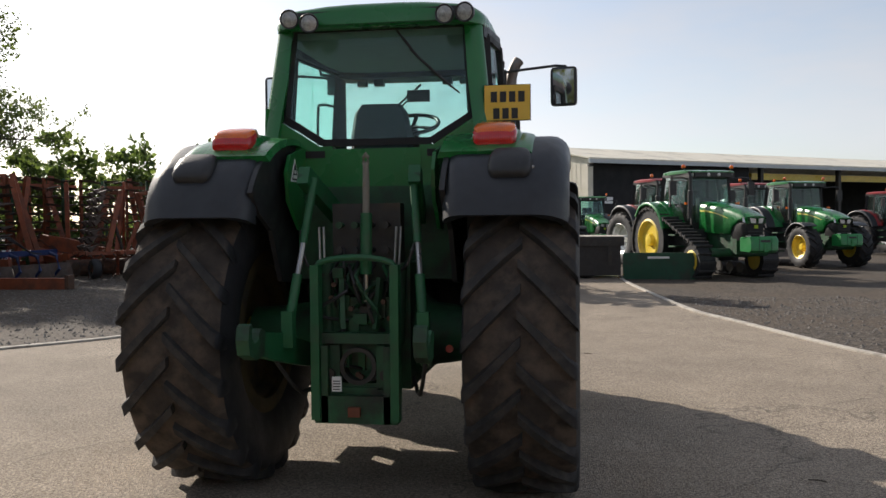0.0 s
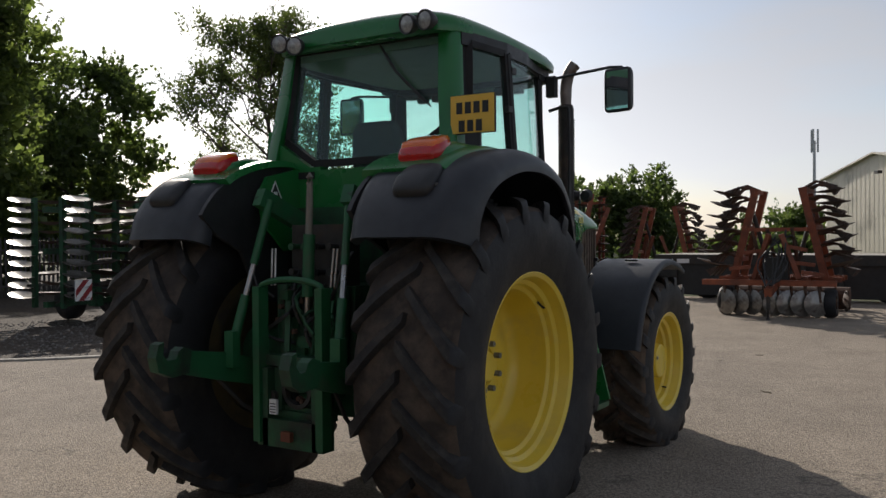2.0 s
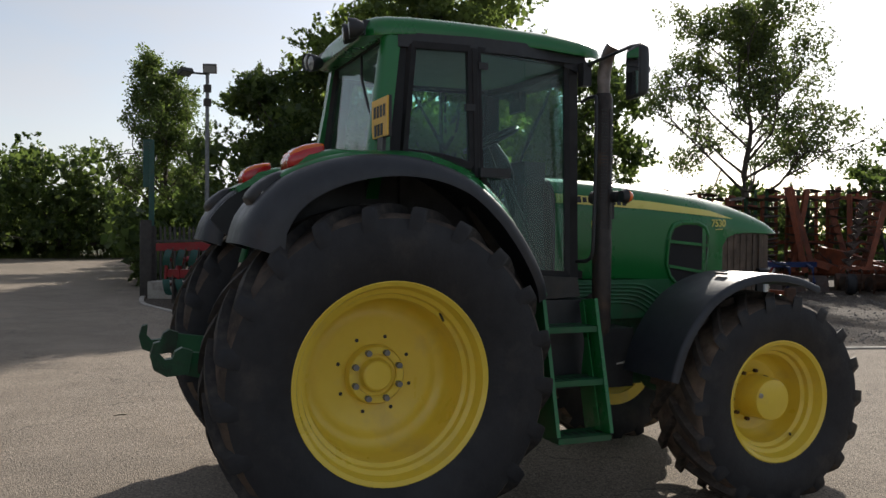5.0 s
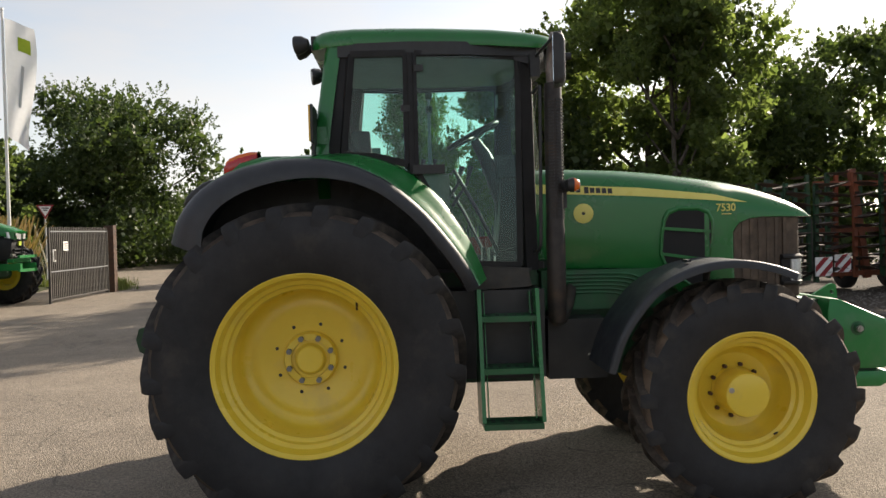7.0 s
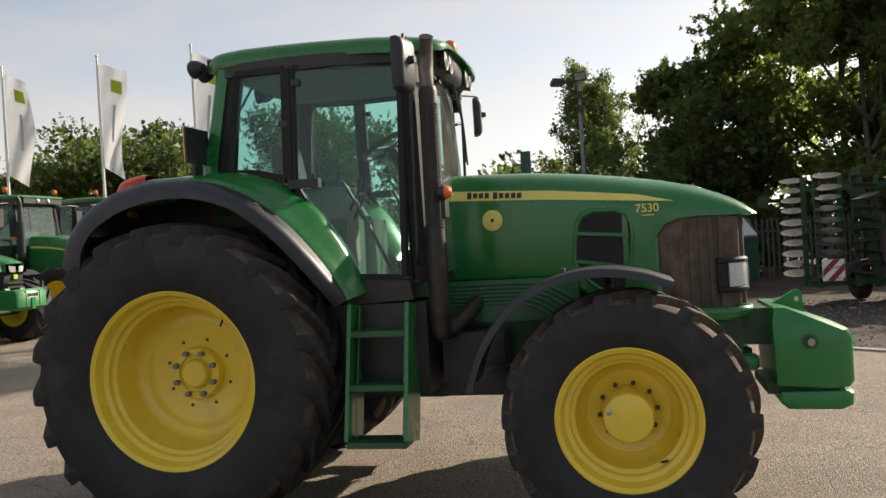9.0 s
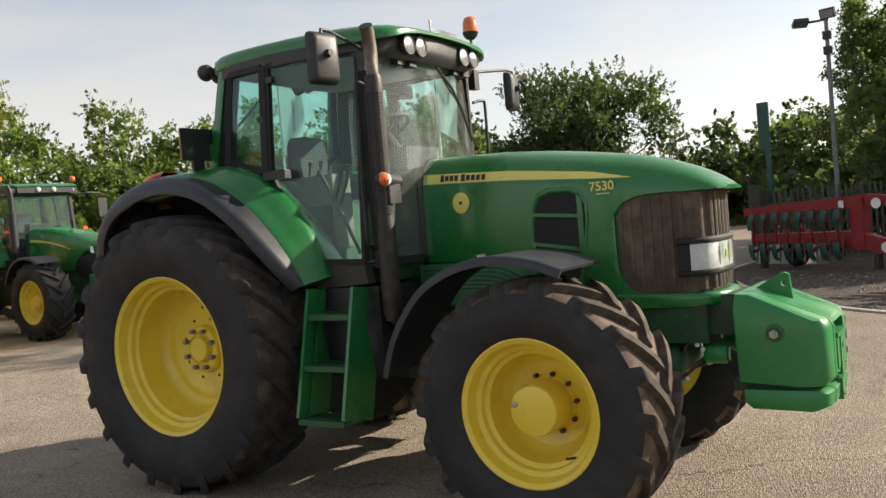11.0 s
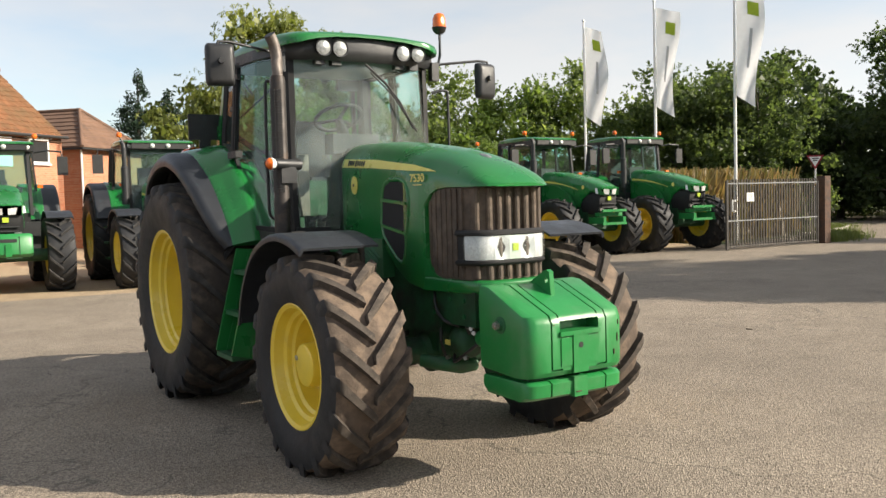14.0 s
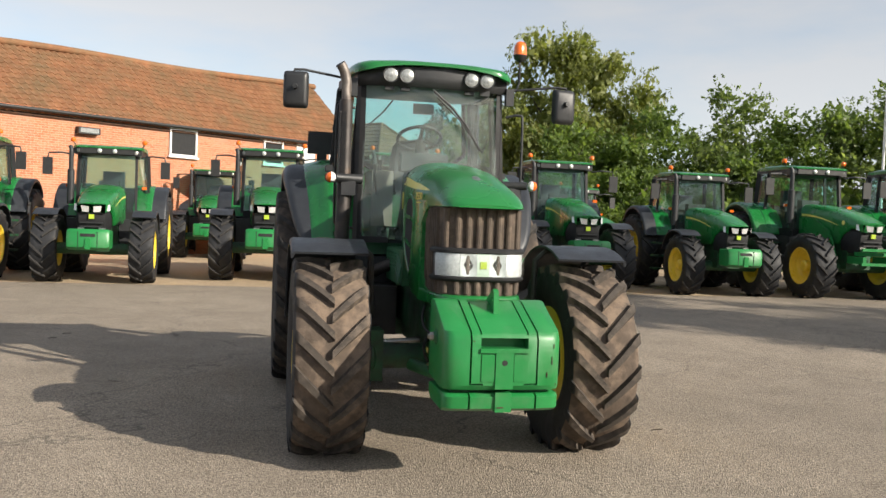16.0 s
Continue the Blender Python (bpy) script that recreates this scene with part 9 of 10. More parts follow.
def bar_gate(a, b, h):
    g = thing("metal_gate", Matrix.Identity(4), "dark steel bar gate standing open beside the drive", "gate")
    L = math.dist(a, b)
    ang = math.degrees(math.atan2(b[1] - a[1], b[0] - a[0]))
    n = int(L / 0.12)
    first = None
    for k in range(n):
        u = (k + 0.5) / n
        m = pose(a[0] + (b[0] - a[0]) * u, a[1] + (b[1] - a[1]) * u, 0.06, 0, 0, ang)
        if first is None:
            first = part("pale", boxes((-0.03, 0.03, -0.012, 0.012, 0, h - 0.06)), M["fence_dark"], g)
            first.matrix_basis = m
        else:
            again(first, m)
    for z, w in ((0.10, 0.04), (0.86, 0.035), (h - 0.12, 0.035)):
        bm = bmesh.new()
        bar(bm, (*a, z), (*b, z), w, w)
        part("rail", bm, M["galv_dull"] if z > 0.2 else M["fence"], g)
    for p, hh in ((a, 2.05), (b, 2.0)):
        part("gate_post", boxes((p[0] - 0.03, p[0] + 0.03, p[1] - 0.03, p[1] + 0.03, -0.03, hh), bevel=0.008), M["fence"], g)
    m = pose(a[0] - 0.35, a[1] - 0.03, 1.30, 0, 0, ang + 180)
    lb = part("lock_box", boxes((-0.10, 0.10, -0.03, 0.05, -0.17, 0.17), bevel=0.01), M["white"], g, "pale lock box")
    lb.matrix_basis = m
    part("lock_plate", boxes((-0.07, 0.07, 0.05, 0.056, -0.13, 0.13)), M["fence_dark"], lb)
    sg = part("notice", boxes((-0.16, 0.16, 0.03, 0.045, -0.13, 0.13), bevel=0.004), M["white"], g, "white notice with plain bars")
    sg.matrix_basis = pose(a[0] - 1.0, a[1] + 0.02, 1.55, 0, 0, ang + 180)
    part("notice_bars", boxes((-0.12, 0.12, 0.045, 0.048, 0.05, 0.07), (-0.12, 0.08, 0.045, 0.048, -0.01, 0.01), (-0.12, 0.10, 0.045, 0.048, -0.07, -0.05)), M["redpaint"], sg)


bar_gate((-17.35, -8.98), (-21.6, -8.88), 2.08)
bp = thing("brick_pier", pose(-21.9, -8.87, 0), "brown wooden pier at the end of the gate", "post")
part("post", boxes((-0.15, 0.15, -0.15, 0.15, -0.03, 2.15), bevel=0.02), M["rust"], bp)

sgn = thing("road_sign", pose(-28.5, -13.6, 0, 0, 0, -58), "red and white triangular give way sign on a post", "sign")
part("post", cyl(bmesh.new(), (0, 0, -0.03), (0, 0, 3.0), 0.038, 0.038, 12), M["galv"], sgn, smooth=40)
bm = prism(bmesh.new(), [(-0.33, 3.12), (0.33, 3.12), (0, 2.54)], 1, 0.045, 0.06)
pl = part("plate", bm, M["redpaint"], sgn, "red triangle")
part("plate_face", prism(bmesh.new(), [(-0.23, 3.06), (0.23, 3.06), (0, 2.66)], 1, 0.061, 0.066), M["white"], pl)
part("plate_bars", boxes((-0.13, 0.13, 0.067, 0.069, 2.97, 3.01), (-0.08, 0.08, 0.067, 0.069, 2.89, 2.93)), M["ink"], pl, "plain dark bars")


def flagpole(x, y, seed, sway):
    rng = random.Random(seed)
    f = thing("flagpole", pose(x, y, 0), "white flagpole with a long white printed flag", "flagpole", "flagpoles")
    part("pole", cyl(bmesh.new(), (0, 0, -0.03), (0, 0, 8.95), 0.06, 0.04, 14), M["white"], f, smooth=40)
    part("finial", lathe(bmesh.new(), [(0, 0.001), (0, 0.06), (0.06, 0.055), (0.09, 0.001)], 14, 0, 0, 8.93, True, "z"), M["white"], f, smooth=60)
    # a long banner hanging from the top, folded by the wind
    bm = bmesh.new()
    nx, nz = 10, 26
    W, H = 0.95, 3.7
    ph = rng.uniform(0, 6)
    rows = []
    def cloth(i, j):
        u, w = i / nx, j / nz
        drop = 0.55 * u * (1 - 0.2 * w)
        fold = 0.10 * u * math.sin(5 * w + 4 * u + ph) + 0.07 * u * math.sin(11 * w + 7 * u + ph)
        xx = W * u * (0.62 + 0.34 * math.sin(2.2 * w + ph * 0.3) ** 2)
        d = Vector((-0.50, 0.866, 0))
        q = d * (0.06 + xx) + Vector((-d.y, d.x, 0)) * fold
        return (q.x, q.y, 8.7 - H * w - drop * (0.5 + 0.5 * w))
    for j in range(nz + 1):
        rows.append([cloth(i, j) for i in range(nx + 1)])
    loft(bm, rows, closed=False)
    fl = part("flag", bm, M["flag"], f, "long white flag", 80)
    for (i0, i1, j0, j1, mt, nm) in ((4, 8, 3, 6, "flaglogo", "emblem"), (5, 6, 9, 18, "flaggrey", "lettering_bar")):
        bm = bmesh.new()
        for sgn_ in (1, -1):
            grid = [[bm.verts.new(Vector(cloth(i, j)) + Vector((0.866, 0.5, 0)) * 0.006 * sgn_) for i in range(i0, i1 + 1)] for j in range(j0, j1 + 1)]
            for a, b in zip(grid, grid[1:]):
                for k in range(len(a) - 1):
                    bm.faces.new((a[k], a[k + 1], b[k + 1], b[k]))
        part(nm, bm, M[mt], fl, "plain printed patch", 80)


for i, y in enumerate((-11.75, -15.4, -19.3)):
    flagpole(-21.25, y, 5 + i, 1)

lp = thing("lamp_post", pose(-19.9, 1.45, 0), "grey steel lamp post with two floodlights", "lamp post")
part("pole", cyl(bmesh.new(), (0, 0, -0.03), (0, 0, 6.3), 0.075, 0.05, 14), M["galv_dull"], lp, smooth=40)
part("crossbar", boxes((-0.03, 0.03, -0.72, 0.06, 6.19, 6.24), bevel=0.01), M["iron"], lp)
for y, z, tilt, turn in ((-0.62, 6.22, 62, 30), (0.06, 6.36, 20, -14)):
    fx = part("floodlight", boxes((-0.06, 0.06, -0.19, 0.19, -0.13, 0.13), bevel=0.025), M["ink"], lp, "black floodlight", 40)
    fx.matrix_basis = pose(0.08, y, z, 0, tilt, turn)
    part("glass", boxes((0.061, 0.066, -0.16, 0.16, -0.10, 0.10)), M["worklamp"], fx)
    part("yoke", boxes((-0.10, -0.06, -0.03, 0.03, -0.14, 0.03), bevel=0.008), M["iron"], fx)
for z in (5.3, 5.7):
    part("bracket", boxes((-0.11, 0.11, -0.10, 0.10, z, z + 0.2), bevel=0.02), M["iron"], lp, smooth=40)

ms = thing("mast", pose(-6.4, 60.5, 0), "tall grey phone mast with upright aerials", "mast")
part("pole", cyl(bmesh.new(), (0, 0, -0.03), (0, 0, 8.4), 0.13, 0.10, 14), M["galv"], ms, smooth=40)
for i in range(3):
    a = 2 * math.pi * i / 3 + 0.4
    part("aerial", boxes((0.24 * math.cos(a) - 0.06, 0.24 * math.cos(a) + 0.06, 0.24 * math.sin(a) - 0.06, 0.24 * math.sin(a) + 0.06, 7.6, 9.2), bevel=0.03), M["galv"], ms)
    part("arm", boxes((min(0, 0.24 * math.cos(a)) - 0.02, max(0, 0.24 * math.cos(a)) + 0.02, min(0, 0.24 * math.sin(a)) - 0.02, max(0, 0.24 * math.sin(a)) + 0.02, 8.2, 8.26)), M["galv"], ms)

gs = thing("green_stand", pose(-19.2, -0.1, 0), "thin green steel stand by the fence", "stand")
part("post", boxes((-0.07, 0.07, -0.07, 0.07, -0.03, 4.2), bevel=0.01), M["teal"], gs)
part("flap", boxes((-0.03, 0.03, -0.22, -0.07, 2.9, 4.2), bevel=0.008), M["teal"], gs)


# ---- farm machines ----
def disc_part(parent, m, r=0.27, mat="disc"):
    bm = lathe(bmesh.new(), [(0.0, 0.001), (0.02, r * 0.5), (0.06, r), (0.066, r), (0.03, r * 0.5), (0.012, 0.001)], 13)
    d = part("disc", bm, M[mat], parent, "", 60)
    d.matrix_basis = m
    return d


def warning_board(parent, m):
    b = part("warning_board", boxes((-0.21, 0.21, -0.012, 0.012, -0.21, 0.21), bevel=0.004), M["white"], parent, "red and white striped warning board")
    b.matrix_basis = m
    for k in range(3):
        x0 = -0.42 + 0.28 * k
        poly = []
        for x, z in ((x0, -0.205), (x0 + 0.14, -0.205), (x0 + 0.14 + 0.41, 0.205), (x0 + 0.41, 0.205)):
            poly.append((x, z))
        clip = []
        for (xa, za), (xb, zb) in zip(poly, poly[1:] + poly[:1]):
            for f in np.linspace(0, 1, 12, endpoint=False):
                clip.append((float(np.clip(xa + (xb - xa) * f, -0.205, 0.205)), za + (zb - za) * f))
        seen = []
        for p in clip:
            if not seen or math.dist(p, seen[-1]) > 1e-4:
                seen.append(p)
        bm = bmesh.new()
        try:
            prism(bm, seen, 1, -0.016, 0.016)
            part("stripe", bm, M["redpaint"], b)
        except ValueError:
            bm.free()


def folded_harrow(x, y, turn, frame_mat, label, gangs=6, discs=10, width=3.6, board=True, seed=3, drawbars=(), steel="disc", tall=3.3):
    """A folding disc harrow with its wings up: upright gangs of discs in a steel frame."""
    rng = random.Random(seed)
    H = thing("disc_harrow", pose(x, y, 0, 0, 0, turn), label, "harrow", "farm machines")
    fm = M[frame_mat]
    up_tilt = (pose(0, 0, 0, 0, 0, -turn) @ Vector((0.24, -0.06, 0.96))).to_track_quat("X", "Z").to_matrix().to_4x4()
    for k in range(gangs):
        gx = -width / 2 + width * k / (gangs - 1)
        for gy in (-0.35, 0.45):
            bm = bmesh.new()
            bar(bm, (gx, gy, 0.35), (gx + rng.uniform(-0.05, 0.05), gy, tall), 0.09, 0.09)
            g = part("gang_beam", bm, fm if k % 2 else M["green_cast"], H)
            for j in range(discs):
                z = 0.55 + (tall - 0.65) * j / (discs - 1) + rng.uniform(-0.02, 0.02)
                # the end gang may take the paler steel that carries the sun's glint
                glinting = steel != "disc" and k == 0
                disc_part(g, pose(gx + (0.13 if gy < 0 else -0.13), gy + (-0.22 if gy < 0 else 0.22), z) @ (up_tilt if glinting else pose(0, 0, 0, 0, -90 + rng.uniform(-14, 14), rng.uniform(-20, 20))), rng.uniform(0.24, 0.29), steel if glinting else "disc")
            for z in (0.8, 1.6, 2.4):
                bm = bmesh.new()
                bar(bm, (gx, gy, z), (gx, gy + (-0.22 if gy < 0 else 0.22), z), 0.04, 0.06)
                part("arm", bm, M["iron"], g)
    for z in (0.42, 1.5, tall - 0.25):
        bm = bmesh.new()
        bar(bm, (-width / 2 - 0.1, 0.05, z), (width / 2 + 0.1, 0.05, z), 0.12, 0.12)
        part("cross_beam", bm, fm, H)
    for s in (-1, 1):
        bm = bmesh.new()
        bar(bm, (s * 0.5, 0.05, 0.3), (s * 0.9, 0.05, tall + 0.1), 0.14, 0.16)
        part("wing_arm", bm, fm, H, "painted wing arm")
        bm = cyl(bmesh.new(), (s * 0.3, 0.3, 0.7), (s * 0.75, 0.2, 1.9), 0.045, 0.045, 12)
        c = part("hydraulic_ram", bm, M["iron"], H, smooth=40)
        w = part("wheel", lathe(bmesh.new(), [(-0.13, 0.16), (-0.14, 0.34), (-0.08, 0.40), (0.08, 0.40), (0.14, 0.34), (0.13, 0.16)], 28, close=False), M["tyre"], H, "black support wheel", 50)
        w.matrix_basis = pose(s * 0.62, 0.75, 0.40)
        part("rim", lathe(bmesh.new(), [(-0.06, 0.001), (-0.06, 0.2), (0.06, 0.2), (0.06, 0.001)], 20), fm, w)
    bm = bmesh.new()
    bar(bm, (0, -0.1, 0.55), (0.05, -2.0, 0.62), 0.18, 0.22)
    part("drawbar", bm, fm, H, "painted drawbar")
    bm = bmesh.new()
    bar(bm, (0.05, -1.85, 0.0), (0.05, -1.85, 0.6), 0.08, 0.08)
    part("stand", bm, M["iron"], H)
    for k in range(3):
        bm = tube(bmesh.new(), [(0.1 * k - 0.1, -0.2, 1.3), (0.15 * k - 0.1, -0.7, 1.15 + 0.1 * k), (0.05, -1.3, 0.8), (0.05, -1.9, 0.75)], 0.014, 6)
        part("hose", bm, M["ink"], H)
    if not board:
        # long leaning beams and a heavy drawbar of the folded frame
        for k in range(5):
            xx = rng.uniform(-1.7, 1.7)
            bm = bmesh.new()
            bar(bm, (xx, rng.uniform(-1.3, -0.5), 0.5), (xx + rng.uniform(-0.9, 0.9), rng.uniform(-0.9, 0.2), rng.uniform(2.7, 3.7)), 0.13, 0.17)
            part("fold_beam", bm, fm, H, "orange folding beam")
        for k in range(3):
            xx = rng.uniform(-1.5, 1.2)
            bm = bmesh.new()
            bar(bm, (xx, -0.6, rng.uniform(0.7, 1.3)), (xx + rng.uniform(0.6, 1.6), rng.uniform(-2.0, -1.2), rng.uniform(0.45, 0.8)), 0.16, 0.22)
            part("tow_beam", bm, fm, H)
    back = pose(x, y, 0, 0, 0, turn).inverted()
    for a, b in drawbars:
        # heavy box beam that tapers to its hitch, with a stand and a white mark
        a, b = back @ Vector(a), back @ Vector(b)
        side = (b - a).cross(Vector((0, 0, 1))).normalized()
        bm = loft(bmesh.new(), [[c + side * w * sx + Vector((0, 0, hh * sz)) for sx, sz in ((-1, -1), (1, -1), (1, 1), (-1, 1))] for c, w, hh in ((a, 0.14, 0.25), (a.lerp(b, 0.35), 0.14, 0.26), (b, 0.10, 0.13))])
        d = part("heavy_drawbar", bevelled(bm, 0.02, 1), fm, H, "tapering orange drawbar")
        bm = bmesh.new()
        bar(bm, b, b + (b - a).normalized() * 0.45, 0.10, 0.07)
        part("hitch", bm, M["rust"], d)
        bm = bmesh.new()
        bar(bm, b - Vector((0, 0, b.z + 0.012)), b, 0.08, 0.08)
        part("stand", bm, fm, d)
        c = a.lerp(b, 0.72) + side * 0.128
        part("mark", boxes((c.x - 0.07, c.x + 0.07, c.y - 0.012, c.y + 0.012, c.z - 0.08, c.z + 0.08)), M["white"], d, "white mark")
    if board:
        for s in (-1, 1):
            warning_board(H, pose(s * (width / 2 - 0.1), -0.78, 0.72))
            bm = bmesh.new()
            bar(bm, (s * (width / 2 - 0.1), -0.77, 0.72), (s * (width / 2 - 0.1), 0.05, 0.42), 0.04, 0.04)
            part("board_stay", bm, M["iron"], H)
    return H


def tine_cultivator(x, y, turn, label, width=3.4, wings=True, paint="orangepaint", seed=4, stacked=False):
    """A folding cultivator: orange frame, raised wings with rows of bent tines."""
    rng = random.Random(seed)
    C = thing("cultivator", pose(x, y, 0, 0, 0, turn), label, "cultivator", "farm machines")
    pm = M[paint]
    for yy in (-0.5, 0.1, 0.7):
        bm = bmesh.new()
        bar(bm, (-width / 2, yy, 0.78), (width / 2, yy, 0.78), 0.1, 0.1)
        part("frame_beam", bm, pm, C, "painted frame beam")
    for xx in (-0.6, 0.6):
        bm = bmesh.new()
        bar(bm, (xx, -0.9, 0.8), (xx, 1.0, 0.8), 0.1, 0.1)
        part("frame_beam", bm, pm, C)
    for k in range(9):
        xx = -width / 2 + 0.1 + (width - 0.2) * k / 8
        bm = tube(bmesh.new(), [(xx, -0.45, 0.78), (xx, -0.75, 0.68), (xx, -0.72, 0.35), (xx, -0.5, 0.12), (xx, -0.42, 0.02)], (0.03, 0.03, 0.03, 0.028, 0.02), 6)
        part("tine", bm, M["rust"], C)
        if k % 2 == 0:
            disc_part(C, pose(xx, 0.9, 0.24, 0, 0, 20), 0.24)
    if wings:
        for s in (-1, 1):
            x0, x1 = s * 0.75, s * 1.35
            for yy in (-0.5, 0.6):
                bm = bmesh.new()
                bar(bm, (x0 + s * 0.18, yy, 0.8), (x0 - s * 0.28, yy, 2.75), 0.13, 0.15)
                part("wing_beam", bm, pm, C, "painted wing beam")
            for z in (1.2, 1.9, 2.7):
                bm = bmesh.new()
                bar(bm, (x0 + s * (0.2 - 0.22 * (z - 0.8)), -0.6, z), (x0 + s * (0.2 - 0.22 * (z - 0.8)), 0.75, z), 0.1, 0.1)
                part("wing_rail", bm, pm, C)
            for k in range(8):
                z = 1.0 + 0.25 * k
                xb = x0 + s * (0.22 - 0.22 * (z - 0.8))
                for yy in (-0.45, 0.0, 0.45):
                    bm = bmesh.new()
                    q = rng.uniform(-0.05, 0.05)
                    tube(bm, [(xb, yy, z), (xb + s * 0.2, yy, z + 0.08 + q), (xb + s * 0.40, yy, z + 0.04 + q), (xb + s * 0.50, yy - 0.05, z - 0.08 + q)], (0.035, 0.035, 0.03, 0.025), 6)
                    t = part("tine", bm, M["rust"], C)
                    bm = prism(bmesh.new(), [(xb + s * 0.34, z + 0.06 + q), (xb + s * 0.62, z - 0.02 + q), (xb + s * 0.52, z - 0.16 + q)], 1, yy - 0.12, yy + 0.10)
                    part("point", bm, M["disc"], t)
                if stacked and k < 7:
                    disc_part(C, pose(xb + s * 0.44, -0.75, z + 0.10, 0, -90 + rng.uniform(-16, 16), rng.uniform(-20, 20)), rng.uniform(0.30, 0.36))
            bm = cyl(bmesh.new(), (s * 0.25, 0.05, 0.9), (s * 0.62, 0.05, 2.2), 0.05, 0.05, 12)
            part("hydraulic_ram", bm, M["iron"], C, smooth=40)
            w = part("wheel", lathe(bmesh.new(), [(-0.12, 0.15), (-0.13, 0.26), (-0.08, 0.31), (0.08, 0.31), (0.13, 0.26), (0.12, 0.15)], 24, close=False), M["tyre"], C, "black support wheel", 50)
            w.matrix_basis = pose(s * (width / 2 - 0.2), -0.75, 0.31)
            part("rim", lathe(bmesh.new(), [(-0.05, 0.001), (-0.05, 0.17), (0.05, 0.17), (0.05, 0.001)], 20), pm, w)
    if stacked:
        # front beam with a row of worn discs under it, sunlit paleness in their colour
        bm = bmesh.new()
        bar(bm, (-width / 2 - 0.25, -1.05, 0.72), (width / 2 - 0.05, -1.05, 0.72), 0.11, 0.12)
        fb = part("front_beam", bm, pm, C, "painted front beam")
        for k in range(8):
            xx = -width / 2 + 0.22 + 0.27 * k
            disc_part(fb, pose(xx, -1.12, 0.30, 0, 0, 58 if k < 4 else 122), 0.28, "disc_bright")
            bm = bmesh.new()
            bar(bm, (xx, -1.05, 0.70), (xx + 0.03, -1.08, 0.32), 0.04, 0.05)
            part("disc_arm", bm, M["rust"], fb)
        part("valve_block", boxes((-0.22, 0.26, -0.98, -0.78, 0.78, 1.25), bevel=0.03), M["ink"], C, "black valve block")
        for xx, z in ((-0.75, 1.0), (-0.5, 1.35), (0.55, 1.15), (0.72, 0.95), (0.4, 1.5)):
            bm = bmesh.new()
            bar(bm, (xx - 0.22, -0.85, z), (xx + 0.22, -0.80, z + rng.uniform(-0.1, 0.1)), 0.07, 0.08)
            part("strut", bm, pm, C)
        # hoses and stays crowded over the headstock
        for k in range(9):
            xx = rng.uniform(-0.6, 0.6)
            bm = tube(bmesh.new(), smooth_path([(xx, -0.4, 1.0), (xx * 0.6 + rng.uniform(-0.2, 0.2), -0.8, rng.uniform(1.3, 1.9)), (rng.uniform(-0.3, 0.3), -1.3, rng.uniform(0.9, 1.3)), (rng.uniform(-0.1, 0.1), -1.8, 0.7)], 3), rng.uniform(0.012, 0.02), 6)
            part("hose", bm, M["ink"], C, "black hydraulic hose", 50)
        for k in range(5):
            xx = rng.uniform(-0.6, 0.6)
            bm = bmesh.new()
            bar(bm, (xx, -0.6, 0.8), (xx + rng.uniform(-0.25, 0.25), -0.75, rng.uniform(1.4, 1.95)), 0.05, 0.06)
            part("stay", bm, M["rust"], C, "rusty upright stay")
        bm = bmesh.new()
        bar(bm, (-0.62, -0.7, 1.85), (0.62, -0.7, 1.85), 0.07, 0.08)
        part("wing_lock", bm, pm, C)
    bm = bmesh.new()
    bar(bm, (-0.45, -0.85, 0.8), (-0.12, -1.0, 1.75), 0.08, 0.1)
    bar(bm, (0.45, -0.85, 0.8), (0.12, -1.0, 1.75), 0.08, 0.1)
    part("headstock", bm, pm, C, "painted headstock")
    bm = bmesh.new()
    bar(bm, (0.0, -1.9, 0.55), (0.0, -0.6, 0.75), 0.14, 0.16)
    part("drawbar", bm, pm, C)
    bm = tube(bmesh.new(), [(0.0, -1.85, 0.6), (0.0, -1.87, 0.25), (0.0, -1.87, 0.0)], 0.04, 8)
    part("stand", bm, M["iron"], C)
    for k in range(12):
        xx = -width / 2 + 0.15 + (width - 0.3) * k / 11
        bm = bmesh.new()
        bar(bm, (xx, 0.75, 0.72), (xx, 1.35, 0.62), 0.03, 0.03)
        part("roller_arm", bm, M["iron"], C)
    r = part("roller", lathe(bmesh.new(), [(-width / 2, 0.001), (-width / 2, 0.26), (width / 2, 0.26), (width / 2, 0.001)], 16), M["rust"], C, "rusty roller")
    r.matrix_basis = pose(0, 1.45, 0.27)
    return C


tine_cultivator(-0.35, 15.9, 2, "orange folding cultivator with its wings raised", 2.5, seed=41, stacked=True)
for i, (x, y, t, fm) in enumerate(((-12.9, 8.1, 98, "green_cast"), (-14.6, 12.6, 96, "orangepaint"), (-16.6, 16.6, 92, "orangepaint"))):
    folded_harrow(x, y, t, fm, "folded disc harrow with upright gangs of steel discs", seed=60 + i, steel="disc_bright" if i == 0 else "disc", tall=2.6 if i == 0 else 2.9)
for i, (x, y, t) in enumerate(((-17.2, 21.4, 70), (-14.6, 25.2, 40), (-10.8, 26.8, 12))):
    folded_harrow(x, y, t, "orangepaint", "folded orange disc harrow with raised wings", seed=70 + i, board=False,
                  drawbars=((((-16.6, 21.2, 1.12), (-14.0, 21.4, 0.68)),), (((-14.3, 23.0, 1.10), (-12.9, 23.4, 0.72)),), ())[i])
for i, (x, y, t, pt) in enumerate(((-13.2, 20.8, 50, "orangepaint"), (-9.4, 22.8, 15, "rustred"), (-5.9, 25.0, 5, "orangepaint"), (-12.6, 28.5, 20, "rustred"))):
    tine_cultivator(x, y, t, "faded red-orange cultivator with raised wings", 3.2, paint=pt, seed=80 + i)


